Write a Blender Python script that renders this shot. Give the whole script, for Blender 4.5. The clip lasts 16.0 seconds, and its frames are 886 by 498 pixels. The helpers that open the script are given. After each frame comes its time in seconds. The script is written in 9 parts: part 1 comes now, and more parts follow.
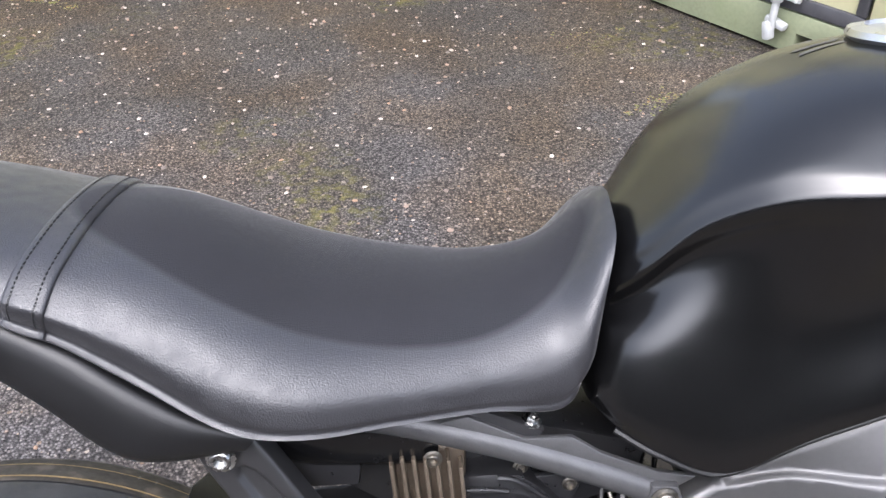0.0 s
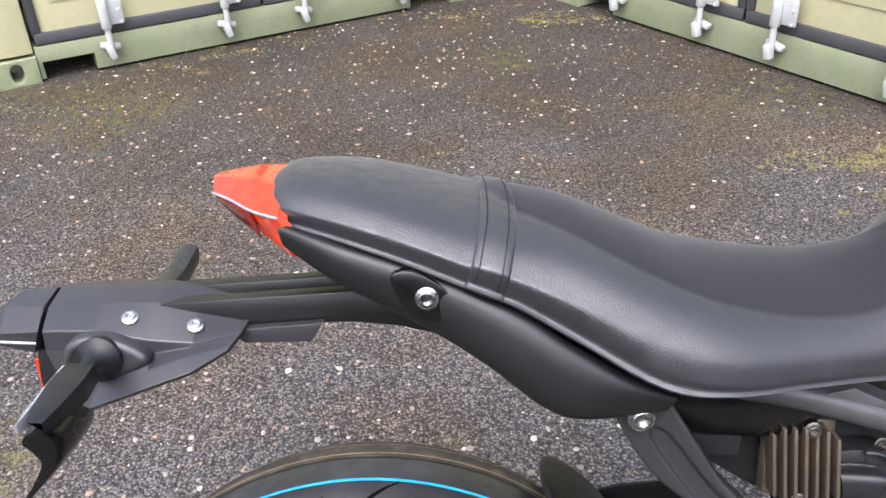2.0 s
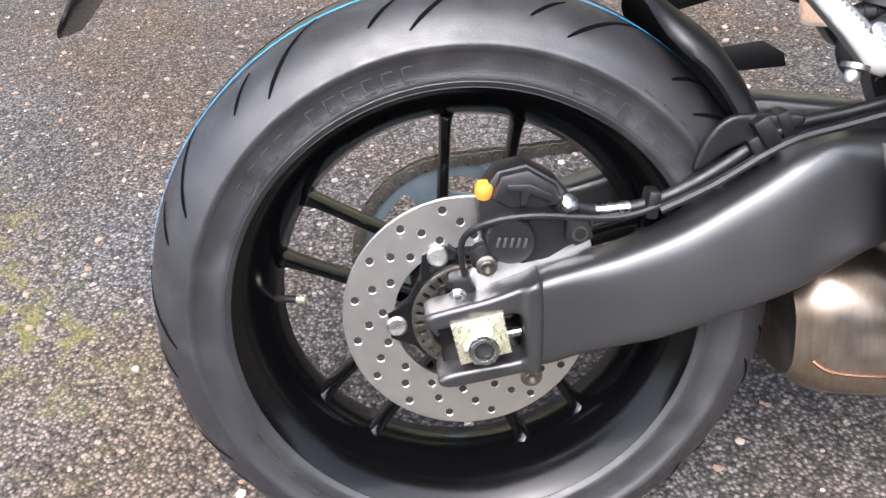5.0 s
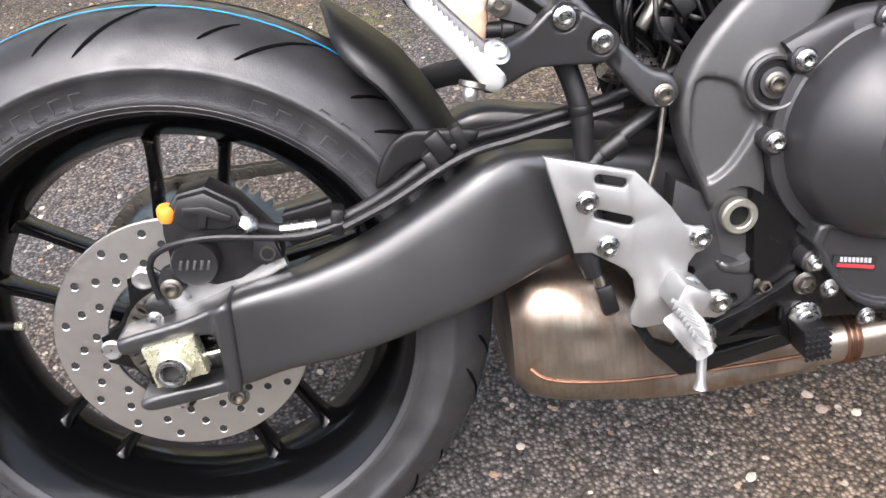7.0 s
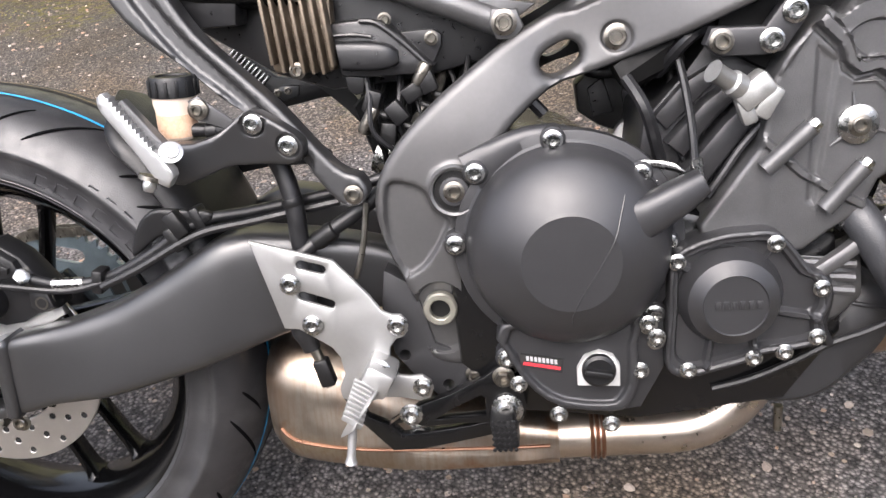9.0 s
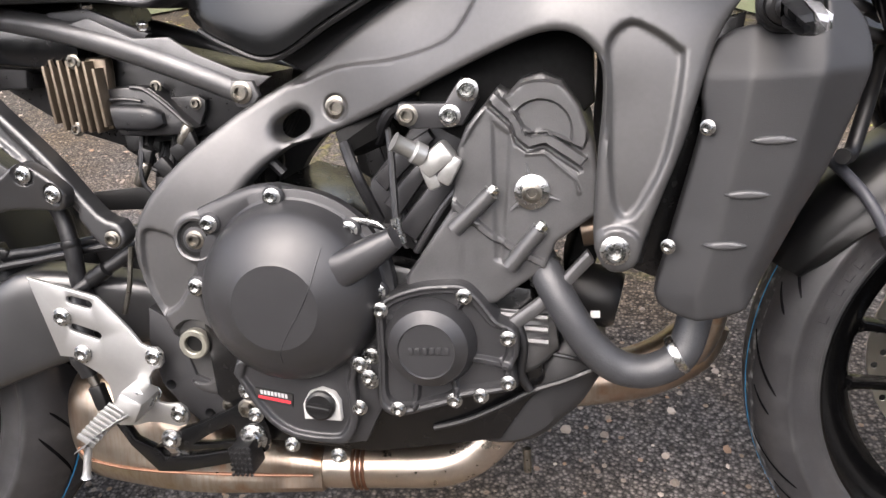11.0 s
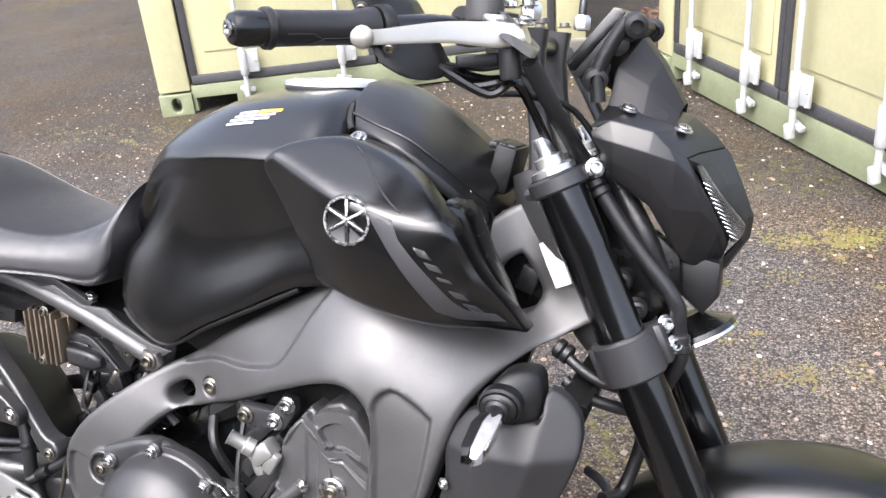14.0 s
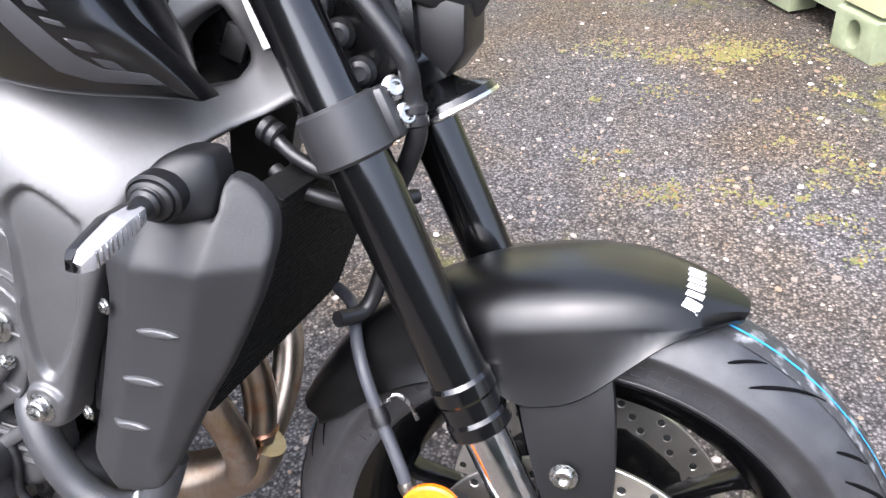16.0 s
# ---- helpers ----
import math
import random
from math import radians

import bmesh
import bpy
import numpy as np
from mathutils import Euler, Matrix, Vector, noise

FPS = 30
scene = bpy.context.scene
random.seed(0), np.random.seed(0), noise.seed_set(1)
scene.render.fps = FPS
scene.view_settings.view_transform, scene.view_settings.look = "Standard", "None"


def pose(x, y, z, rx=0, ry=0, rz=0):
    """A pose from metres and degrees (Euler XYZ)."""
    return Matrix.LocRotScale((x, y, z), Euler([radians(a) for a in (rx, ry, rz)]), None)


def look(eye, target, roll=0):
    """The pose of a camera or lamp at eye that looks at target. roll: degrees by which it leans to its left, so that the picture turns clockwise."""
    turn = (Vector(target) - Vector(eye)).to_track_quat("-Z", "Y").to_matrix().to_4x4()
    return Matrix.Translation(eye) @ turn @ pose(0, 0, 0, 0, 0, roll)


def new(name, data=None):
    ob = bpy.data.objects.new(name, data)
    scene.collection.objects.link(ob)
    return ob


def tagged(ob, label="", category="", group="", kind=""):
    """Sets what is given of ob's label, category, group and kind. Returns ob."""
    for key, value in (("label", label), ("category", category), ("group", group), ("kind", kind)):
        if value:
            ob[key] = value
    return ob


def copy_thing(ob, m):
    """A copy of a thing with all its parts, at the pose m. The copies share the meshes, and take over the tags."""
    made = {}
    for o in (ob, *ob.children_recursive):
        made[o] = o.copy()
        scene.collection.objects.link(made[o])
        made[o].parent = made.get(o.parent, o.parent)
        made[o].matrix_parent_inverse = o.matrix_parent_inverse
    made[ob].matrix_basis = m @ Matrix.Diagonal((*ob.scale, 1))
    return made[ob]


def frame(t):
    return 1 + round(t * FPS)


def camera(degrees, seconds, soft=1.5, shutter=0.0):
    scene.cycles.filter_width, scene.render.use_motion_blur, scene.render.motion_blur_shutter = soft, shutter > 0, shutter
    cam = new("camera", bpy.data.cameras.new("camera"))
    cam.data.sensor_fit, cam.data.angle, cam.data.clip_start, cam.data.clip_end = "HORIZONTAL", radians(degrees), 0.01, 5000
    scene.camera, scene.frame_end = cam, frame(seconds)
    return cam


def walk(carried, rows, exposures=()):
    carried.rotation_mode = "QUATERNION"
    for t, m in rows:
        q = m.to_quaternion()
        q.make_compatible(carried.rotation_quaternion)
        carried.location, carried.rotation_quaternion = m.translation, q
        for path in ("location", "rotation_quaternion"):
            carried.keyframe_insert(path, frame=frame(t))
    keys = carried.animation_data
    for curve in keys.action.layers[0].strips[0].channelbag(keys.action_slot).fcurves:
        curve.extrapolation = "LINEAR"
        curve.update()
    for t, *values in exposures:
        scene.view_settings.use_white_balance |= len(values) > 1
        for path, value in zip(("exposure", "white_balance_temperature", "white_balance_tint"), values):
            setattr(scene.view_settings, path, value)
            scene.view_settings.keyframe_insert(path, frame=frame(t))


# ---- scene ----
cam = camera(54.9, 16.0)
PATH = [
    (0, (0.409, -0.387, 1.265), (0.473, 1.224, 0.082), -1.4),
    (0.5, (0.332, -0.472, 1.286), (0.37, 1.178, 0.157), -1.7),
    (1, (0.246, -0.548, 1.304), (0.284, 1.137, 0.228), -1.5),
    (1.5, (0.167, -0.562, 1.293), (0.18, 1.143, 0.247), -1.7),
    (2, (0.101, -0.481, 1.249), (0.074, 1.229, 0.213), -2.7),
    (2.5, (0.02, -0.482, 1.224), (0.027, 1.21, 0.157), -5.0),
    (3, (-0.033, -0.533, 1.173), (0.064, 1.145, 0.089), -4.6),
    (3.5, (-0.038, -0.551, 1.058), (0.068, 1.123, -0.032), -3.1),
    (4, (-0.039, -0.626, 0.966), (-0.001, 1.027, -0.16), -4.1),
    (4.2, (-0.039, -0.643, 0.943), (-0.023, 0.998, -0.2), -4.9),
    (6.3, (0.024, -0.576, 0.838), (0.114, 1.015, -0.371), -4.9),
    (6.5, (0.078, -0.588, 0.857), (0.165, 1.001, -0.355), -5.0),
    (7, (0.224, -0.641, 0.873), (0.32, 0.965, -0.315), -5.8),
    (7.5, (0.331, -0.68, 0.926), (0.378, 0.986, -0.181), -6.6),
    (8, (0.447, -0.667, 0.884), (0.355, 1.027, -0.177), -6.7),
    (8.5, (0.535, -0.668, 0.909), (0.337, 1.017, -0.151), -7.2),
    (9, (0.628, -0.706, 0.912), (0.407, 0.972, -0.155), -7.0),
    (9.5, (0.735, -0.743, 0.925), (0.486, 0.945, -0.119), -6.7),
    (9.7, (0.766, -0.749, 0.926), (0.505, 0.942, -0.11), -6.6),
    (11.8, (1.021, -0.746, 0.946), (0.664, 0.979, -0.001), -6.9),
    (12, (1.029, -0.732, 0.974), (0.723, 0.988, 0.0), -6.2),
    (12.5, (1.114, -0.685, 1.007), (0.774, 1.03, 0.036), -5.6),
    (13, (1.197, -0.684, 1.1), (0.75, 1.012, 0.139), -5.9),
    (13.5, (1.256, -0.687, 1.196), (0.681, 1.002, 0.293), -5.3),
    (14, (1.355, -0.678, 1.25), (0.649, 0.985, 0.393), -5.2),
    (14.5, (1.431, -0.665, 1.265), (0.649, 0.96, 0.398), -5.5),
    (15, (1.462, -0.594, 1.204), (0.727, 1.006, 0.255), -5.4),
    (15.5, (1.473, -0.503, 1.125), (0.851, 1.075, 0.066), -5.1),
    (16, (1.489, -0.465, 1.061), (0.977, 1.078, -0.104), -4.5),
]
LIGHT = [(0, 1.67, 5900), (1, 1.67, 6050), (2.5, 1.64, 5950), (3, 1.84, 5850), (3.5, 1.71, 5750), (4.2, 2.01, 5950), (6.5, 1.93, 6150), (7.5, 1.77, 6350), (9.5, 1.79, 6400), (12.5, 1.73, 6750), (13, 1.48, 6700), (13.5, 1.86, 6350), (14, 2.06, 6200), (15, 1.82, 5900), (15.5, 2.09, 5900), (16, 2.34, 5950)]
walk(cam, [(t, look(eye, target, roll)) for t, eye, target, roll in PATH],
     exposures=[(t, stops, kelvin, 14) for t, stops, kelvin in LIGHT])

# ---- daylight: bright overcast sky ----
world = bpy.data.worlds.new("world")
scene.world = world
world.use_nodes = True
wn, wl = world.node_tree.nodes, world.node_tree.links
sky = wn.new("ShaderNodeTexSky")
sky.sky_type, sky.sun_disc = "NISHITA", False
sky.sun_elevation, sky.sun_rotation = radians(57), radians(196)
sky.air_density, sky.dust_density, sky.ozone_density = 1.0, 6.0, 1.0
soft_sky = wn.new("ShaderNodeHueSaturation")
soft_sky.inputs["Saturation"].default_value = 0.55
wl.new(sky.outputs[0], soft_sky.inputs["Color"])
wl.new(soft_sky.outputs[0], wn["Background"].inputs["Color"])
wn["Background"].inputs["Strength"].default_value = 0.15
sun = new("sun", bpy.data.lights.new("sun", "SUN"))
sun.data.energy, sun.data.angle, sun.data.color = 1.1, radians(88), (1.0, 0.98, 0.95)
sun.matrix_world = look((0.0, -3.4, 6.0), (0.4, 0.2, 0.5))
scene.view_settings.exposure = 1.45

from mathutils.bvhtree import BVHTree
from mathutils.geometry import delaunay_2d_cdt

# ---- materials ----
def surface(name, base, rough=0.5, metal=0.0, vary=0.12, scale=30.0, bump=0.0, bump_scale=400.0, wear=0.0, wear_colour=None, wear_scale=9.0, coat=0.0, rough_vary=0.1, spec=0.5):
    """A procedural surface: two scales of tone, uneven gloss, fine relief and, if wanted, worn or stained patches."""
    m = bpy.data.materials.new(name)
    m.use_nodes = True
    n, l = m.node_tree.nodes, m.node_tree.links
    b = n["Principled BSDF"]
    b.inputs["Metallic"].default_value = metal
    b.inputs["Coat Weight"].default_value = coat
    b.inputs["Specular IOR Level"].default_value = spec
    b.inputs["Coat Roughness"].default_value = 0.2
    co = n.new("ShaderNodeTexCoord")

    def noise_at(s, detail=4.0):
        t = n.new("ShaderNodeTexNoise")
        t.inputs["Scale"].default_value, t.inputs["Detail"].default_value = s, detail
        l.new(co.outputs["Object"], t.inputs["Vector"])
        return t

    def ramp(src, lo, hi, a, c):
        r = n.new("ShaderNodeMapRange")
        r.inputs["From Min"].default_value, r.inputs["From Max"].default_value = lo, hi
        r.inputs["To Min"].default_value, r.inputs["To Max"].default_value = a, c
        l.new(src, r.inputs["Value"])
        return r.outputs[0]

    big, small = noise_at(scale), noise_at(scale * 14)
    tone = n.new("ShaderNodeMath")
    tone.operation = "ADD"
    l.new(ramp(big.outputs[0], 0.3, 0.7, -vary, vary), tone.inputs[0])
    l.new(ramp(small.outputs[0], 0.3, 0.7, -vary * 0.6, vary * 0.6), tone.inputs[1])
    gain = n.new("ShaderNodeMath")
    gain.operation = "ADD"
    gain.inputs[1].default_value = 1.0
    l.new(tone.outputs[0], gain.inputs[0])
    mul = n.new("ShaderNodeVectorMath")
    mul.operation = "SCALE"
    mul.inputs[0].default_value = base[:3]
    l.new(gain.outputs[0], mul.inputs["Scale"])
    out = mul.outputs[0]
    if wear:
        w = noise_at(wear_scale, 8.0)
        mix = n.new("ShaderNodeMix")
        mix.data_type = "RGBA"
        mix.inputs["B"].default_value = (*(wear_colour or (0.2, 0.2, 0.2)), 1)
        l.new(ramp(w.outputs[0], 0.52, 0.72, 0.0, wear), mix.inputs["Factor"])
        l.new(out, mix.inputs["A"])
        out = mix.outputs["Result"]
    l.new(out, b.inputs["Base Color"])
    l.new(ramp(noise_at(scale * 3).outputs[0], 0.3, 0.7, max(0.02, rough - rough_vary), min(1, rough + rough_vary)), b.inputs["Roughness"])
    if bump:
        bp = n.new("ShaderNodeBump")
        bp.inputs["Strength"].default_value, bp.inputs["Distance"].default_value = bump, 0.0006
        l.new(noise_at(bump_scale, 3.0).outputs[0], bp.inputs["Height"])
        l.new(bp.outputs[0], b.inputs["Normal"])
    return m


def glass(name, colour, rough=0.05):
    m = bpy.data.materials.new(name)
    m.use_nodes = True
    b = m.node_tree.nodes["Principled BSDF"]
    b.inputs["Base Color"].default_value = (*colour, 1)
    b.inputs["Roughness"].default_value = rough
    b.inputs["Transmission Weight"].default_value = 0.85
    b.inputs["IOR"].default_value = 1.45
    return m


MATT_BLACK = surface("matt_black_paint", (0.0026, 0.0026, 0.0028), 0.24, 0.0, 0.06, 12, 0.03, 900, rough_vary=0.02, spec=0.62, coat=0.2)
GUARD_BLACK = surface("matt_black_guard_plastic", (0.0026, 0.0026, 0.0028), 0.30, 0.0, 0.06, 12, 0.03, 900, rough_vary=0.02, spec=0.42)
FORK_BLACK = surface("gloss_black_fork_tube", (0.0025, 0.0025, 0.0027), 0.13, 0.0, 0.04, 20, 0.0, rough_vary=0.02, spec=0.7)
CORE = surface("dull_black_radiator_core", (0.004, 0.004, 0.004), 0.65, 0.0, 0.1, 60, spec=0.2)
HOLDER = surface("grey_black_moulded_plastic", (0.022, 0.021, 0.024), 0.40, 0.0, 0.06, 30, 0.2, 1500, rough_vary=0.03, spec=0.6)
DARK_RED = surface("deep_red_lens", (0.20, 0.010, 0.006), 0.10, 0.0, 0.08, 30, coat=1.0)
RIM_BLACK = surface("gloss_black_wheel_paint", (0.0018, 0.0018, 0.0020), 0.16, 0.0, 0.06, 20, 0.03, 700, rough_vary=0.03, spec=0.30)
SATIN_BLACK = surface("satin_black_paint", (0.0025, 0.0025, 0.0028), 0.24, 0.0, 0.08, 20, 0.05, 700, rough_vary=0.05, spec=0.6)
GREY_FRAME = surface("dark_grey_metal_paint", (0.108, 0.107, 0.108), 0.48, 0.75, 0.05, 16, 0.10, 1400, rough_vary=0.03)
CAST_BLACK = surface("cast_engine_black", (0.029, 0.029, 0.031), 0.40, 0.35, 0.05, 40, 0.2, 1100, rough_vary=0.04, spec=0.7)
SATIN_ALLOY = surface("satin_dark_alloy_paint", (0.024, 0.024, 0.025), 0.31, 0.20, 0.06, 16, 0.08, 1200, rough_vary=0.03, spec=0.9)
CAST_GREY = surface("cast_engine_grey", (0.090, 0.090, 0.092), 0.40, 0.55, 0.10, 40, 0.35, 800)
PLASTIC = surface("textured_black_plastic", (0.0055, 0.0055, 0.0060), 0.40, 0.0, 0.08, 25, 0.3, 1500, rough_vary=0.03, spec=0.42)
PLASTIC_GREY = surface("dark_grey_plastic", (0.011, 0.011, 0.012), 0.36, 0.0, 0.08, 50, 0.25, 1500, spec=0.6)
VINYL = surface("black_seat_vinyl", (0.0155, 0.0155, 0.0180), 0.44, 0.0, 0.06, 25, 0.8, 700, spec=0.8)
VINYL.node_tree.nodes["Principled BSDF"].inputs["Sheen Weight"].default_value = 0.16
VINYL.node_tree.nodes["Principled BSDF"].inputs["Sheen Roughness"].default_value = 0.25
RUBBER = surface("tyre_rubber", (0.0165, 0.0165, 0.0185), 0.44, 0.0, 0.16, 22, 0.4, 600, wear=0.40, wear_colour=(0.050, 0.050, 0.051), wear_scale=26, spec=0.75)
RUBBER_CROWN = surface("scuffed_tyre_crown", (0.036, 0.032, 0.027), 0.7, 0.0, 0.25, 40, 0.6, 260, wear=0.7, wear_colour=(0.12, 0.10, 0.08), wear_scale=40)
RUBBER_DUSTY = surface("dusty_tyre_crown", (0.026, 0.026, 0.028), 0.55, 0.0, 0.2, 30, 0.6, 260, wear=0.85, wear_colour=(0.32, 0.33, 0.34), wear_scale=70)
MOULD = surface("yellowish_mould_line", (0.26, 0.19, 0.085), 0.6, 0.0, 0.3, 50)
HOSE = surface("hose_rubber", (0.008, 0.008, 0.009), 0.42, 0.0, 0.12, 40, 0.3, 700)
STEEL = surface("zinc_steel", (0.42, 0.42, 0.41), 0.26, 1.0, 0.12, 60, 0.15, 600)
CHROME = surface("hard_chrome", (0.70, 0.70, 0.70), 0.12, 1.0, 0.04, 30)
CALIPER_BLACK = surface("hard_black_caliper_paint", (0.012, 0.012, 0.013), 0.36, 0.2, 0.05, 40, 0.15, 900, rough_vary=0.03, spec=0.6)
COVER_GREY = surface("dark_grey_satin_cover", (0.008, 0.008, 0.0088), 0.34, 0.0, 0.06, 20, 0.1, 1500, rough_vary=0.03, spec=0.5)
SCREEN = surface("matt_screen_plastic", (0.012, 0.012, 0.013), 0.5, 0.0, 0.06, 20, 0.15, 1500, rough_vary=0.03, spec=0.3)
PRINT = surface("grey_print", (0.34, 0.34, 0.35), 0.5)
SHROUD = surface("grained_grey_black_plastic", (0.013, 0.013, 0.014), 0.48, 0.0, 0.08, 25, 0.5, 1300, rough_vary=0.03, spec=0.5)
LEVER = surface("satin_lever_alloy", (0.50, 0.48, 0.44), 0.36, 0.7, 0.03, 20, 0.06, 900, rough_vary=0.04)
ALU = surface("brushed_alloy", (0.66, 0.66, 0.65), 0.36, 1.0, 0.06, 40, 0.25, 900)
BARE_CAST = surface("bare_cast_alloy", (0.36, 0.36, 0.35), 0.42, 0.8, 0.10, 40, 0.3, 700)
HOSE_GREY = surface("greyed_hose_rubber", (0.026, 0.027, 0.030), 0.48, 0.0, 0.15, 40, 0.5, 500, spec=0.6)
ALU_WHITE = surface("satin_silver_alloy", (0.42, 0.42, 0.415), 0.42, 0.85, 0.03, 20, 0.06, 900, rough_vary=0.04)
DISC = surface("brake_disc_steel", (0.70, 0.68, 0.65), 0.34, 1.0, 0.04, 60, 0.12, 900, rough_vary=0.05)
DARK_STEEL = surface("dark_oiled_steel", (0.22, 0.205, 0.18), 0.36, 1.0, 0.25, 60, 0.3, 500)
SPROCKET = surface("blued_sprocket_steel", (0.20, 0.255, 0.29), 0.40, 0.6, 0.10, 60, 0.2, 500)
def burnt_steel(name, pale, brown, rust):
    """Brushed stainless sheet, browned by heat, with rusty blotches and fine upright brush marks."""
    m = surface(name, pale, 0.36, 1.0, 0.08, 12, 0.12, 300, rough_vary=0.08)
    n, l = m.node_tree.nodes, m.node_tree.links
    b = n["Principled BSDF"]
    co, mp = n.new("ShaderNodeTexCoord"), n.new("ShaderNodeMapping")
    mp.inputs["Scale"].default_value = (230, 230, 9)
    l.new(co.outputs["Object"], mp.inputs["Vector"])
    out = b.inputs["Base Color"].links[0].from_socket
    for vector, scale, lo, hi, colour, detail in ((mp.outputs[0], 1.0, 0.44, 0.66, brown, 3), (co.outputs["Object"], 11.0, 0.46, 0.66, brown, 6), (co.outputs["Object"], 28.0, 0.58, 0.72, rust, 8)):
        t, r, mix = n.new("ShaderNodeTexNoise"), n.new("ShaderNodeMapRange"), n.new("ShaderNodeMix")
        t.inputs["Scale"].default_value, t.inputs["Detail"].default_value = scale, detail
        l.new(vector, t.inputs["Vector"])
        for key, val in zip(("From Min", "From Max", "To Min", "To Max"), (lo, hi, 0.0, 0.38 if detail == 3 else 0.65)):
            r.inputs[key].default_value = val
        l.new(t.outputs[0], r.inputs["Value"])
        mix.data_type = "RGBA"
        mix.inputs["B"].default_value = (*colour, 1)
        l.new(r.outputs[0], mix.inputs["Factor"])
        l.new(out, mix.inputs["A"])
        out = mix.outputs["Result"]
    l.new(out, b.inputs["Base Color"])
    return m


EXHAUST = burnt_steel("heat_tinted_stainless", (0.40, 0.35, 0.295), (0.27, 0.185, 0.13), (0.30, 0.14, 0.07))
EXHAUST_BRIGHT = surface("bright_stainless", (0.50, 0.44, 0.38), 0.34, 1.0, 0.06, 20, 0.1, 300, wear=0.5, wear_colour=(0.48, 0.33, 0.18), wear_scale=9)
COPPER = surface("copper_heat_stain", (0.27, 0.15, 0.10), 0.36, 1.0, 0.2, 30, 0.2, 300)
FINNED = surface("bronze_grey_alloy", (0.135, 0.108, 0.080), 0.42, 0.6, 0.15, 40, 0.3, 600)
BLUE = surface("blue_tyre_paint", (0.02, 0.30, 0.62), 0.5, 0.0, 0.15, 60, 0.1, 400)
ORANGE = surface("orange_cap_plastic", (0.80, 0.24, 0.03), 0.4, 0.0, 0.05, 30)
AMBER = surface("amber_reflector", (0.90, 0.20, 0.006), 0.18, 0.0, 0.12, 120, 0.5, 500, coat=0.8)
RED = surface("red_lens", (0.42, 0.030, 0.004), 0.12, 0.0, 0.25, 60, coat=0.4)
RED_STICKER = surface("red_sticker", (0.5, 0.03, 0.04), 0.4)
WHITE = surface("white_sticker", (0.78, 0.78, 0.76), 0.45, 0.0, 0.03, 30)
YELLOW = surface("yellow_sticker", (0.75, 0.55, 0.05), 0.45, 0.0, 0.03, 30)
BRASS = surface("yellow_zinc", (0.72, 0.70, 0.52), 0.3, 0.8, 0.08, 60)
GREY_DECAL = surface("grey_decal", (0.036, 0.036, 0.039), 0.4, 0.0, 0.05, 60)
LIGHT_DECAL = surface("light_grey_decal", (0.060, 0.060, 0.062), 0.36, 0.2, 0.05, 60)
INK = surface("dark_ink", (0.008, 0.008, 0.008), 0.6)
FLUID = surface("milky_reservoir_plastic", (0.62, 0.52, 0.43), 0.4, 0.0, 0.06, 60)
LENS = surface("clear_ribbed_lens", (0.36, 0.36, 0.37), 0.16, 0.45, 0.10, 90, 0.6, 260, coat=1.0)
CLEAR = glass("clear_lens", (0.95, 0.95, 0.95))
SMOKE = glass("smoked_lens", (0.30, 0.30, 0.30), 0.1)
SILVER = surface("silver_reflector", (0.85, 0.85, 0.85), 0.15, 1.0, 0.05, 60)



def seat_zones(m):
    """The seat's top panel is a duller, rougher vinyl than its sides."""
    n, l = m.node_tree.nodes, m.node_tree.links
    b = n["Principled BSDF"]
    co, sep = n.new("ShaderNodeTexCoord"), n.new("ShaderNodeSeparateXYZ")
    l.new(co.outputs["Object"], sep.inputs[0])

    def op(kind, a, c):
        x = n.new("ShaderNodeMath")
        x.operation = kind
        for k, v in enumerate((a, c)):
            if isinstance(v, float):
                x.inputs[k].default_value = v
            else:
                l.new(v, x.inputs[k])
        return x.outputs[0]

    u = op("DIVIDE", op("SUBTRACT", sep.outputs[0], 0.345), 0.215)
    v = op("DIVIDE", sep.outputs[1], 0.112)
    d = op("ADD", op("MULTIPLY", u, u), op("MULTIPLY", v, v))
    r = n.new("ShaderNodeMapRange")
    for k, val in zip(("From Min", "From Max", "To Min", "To Max"), (0.94, 1.06, 1.0, 0.0)):
        r.inputs[k].default_value = val
    l.new(d, r.inputs["Value"])
    for name, other in (("Roughness", 0.75), ("Specular IOR Level", 0.22)):
        mix = n.new("ShaderNodeMix")
        l.new(r.outputs[0], mix.inputs["Factor"])
        if b.inputs[name].is_linked:
            l.new(b.inputs[name].links[0].from_socket, mix.inputs["A"])
        else:
            mix.inputs["A"].default_value = b.inputs[name].default_value
        mix.inputs["B"].default_value = other
        l.new(mix.outputs["Result"], b.inputs[name])


seat_zones(VINYL)


# ---- mesh tools ----
def part(name, bm, mat, parent, label="", crease=38):
    """Links a bmesh as one mesh object under a thing or a part."""
    bmesh.ops.recalc_face_normals(bm, faces=bm.faces)
    limit = radians(crease)
    for f in bm.faces:
        f.smooth = True
    for e in bm.edges:
        if len(e.link_faces) == 2 and e.calc_face_angle(0) > limit:
            e.smooth = False
    me = bpy.data.meshes.new(name)
    bm.to_mesh(me)
    bm.free()
    me.materials.append(mat)
    ob = new(name, me)
    ob.parent = parent
    return tagged(ob, label) if label else ob


def again(ob, name, m, parent=None):
    """Another object on the same mesh, placed by m."""
    o = new(name, ob.data)
    o.parent = parent or ob.parent
    o.matrix_basis = m
    return o


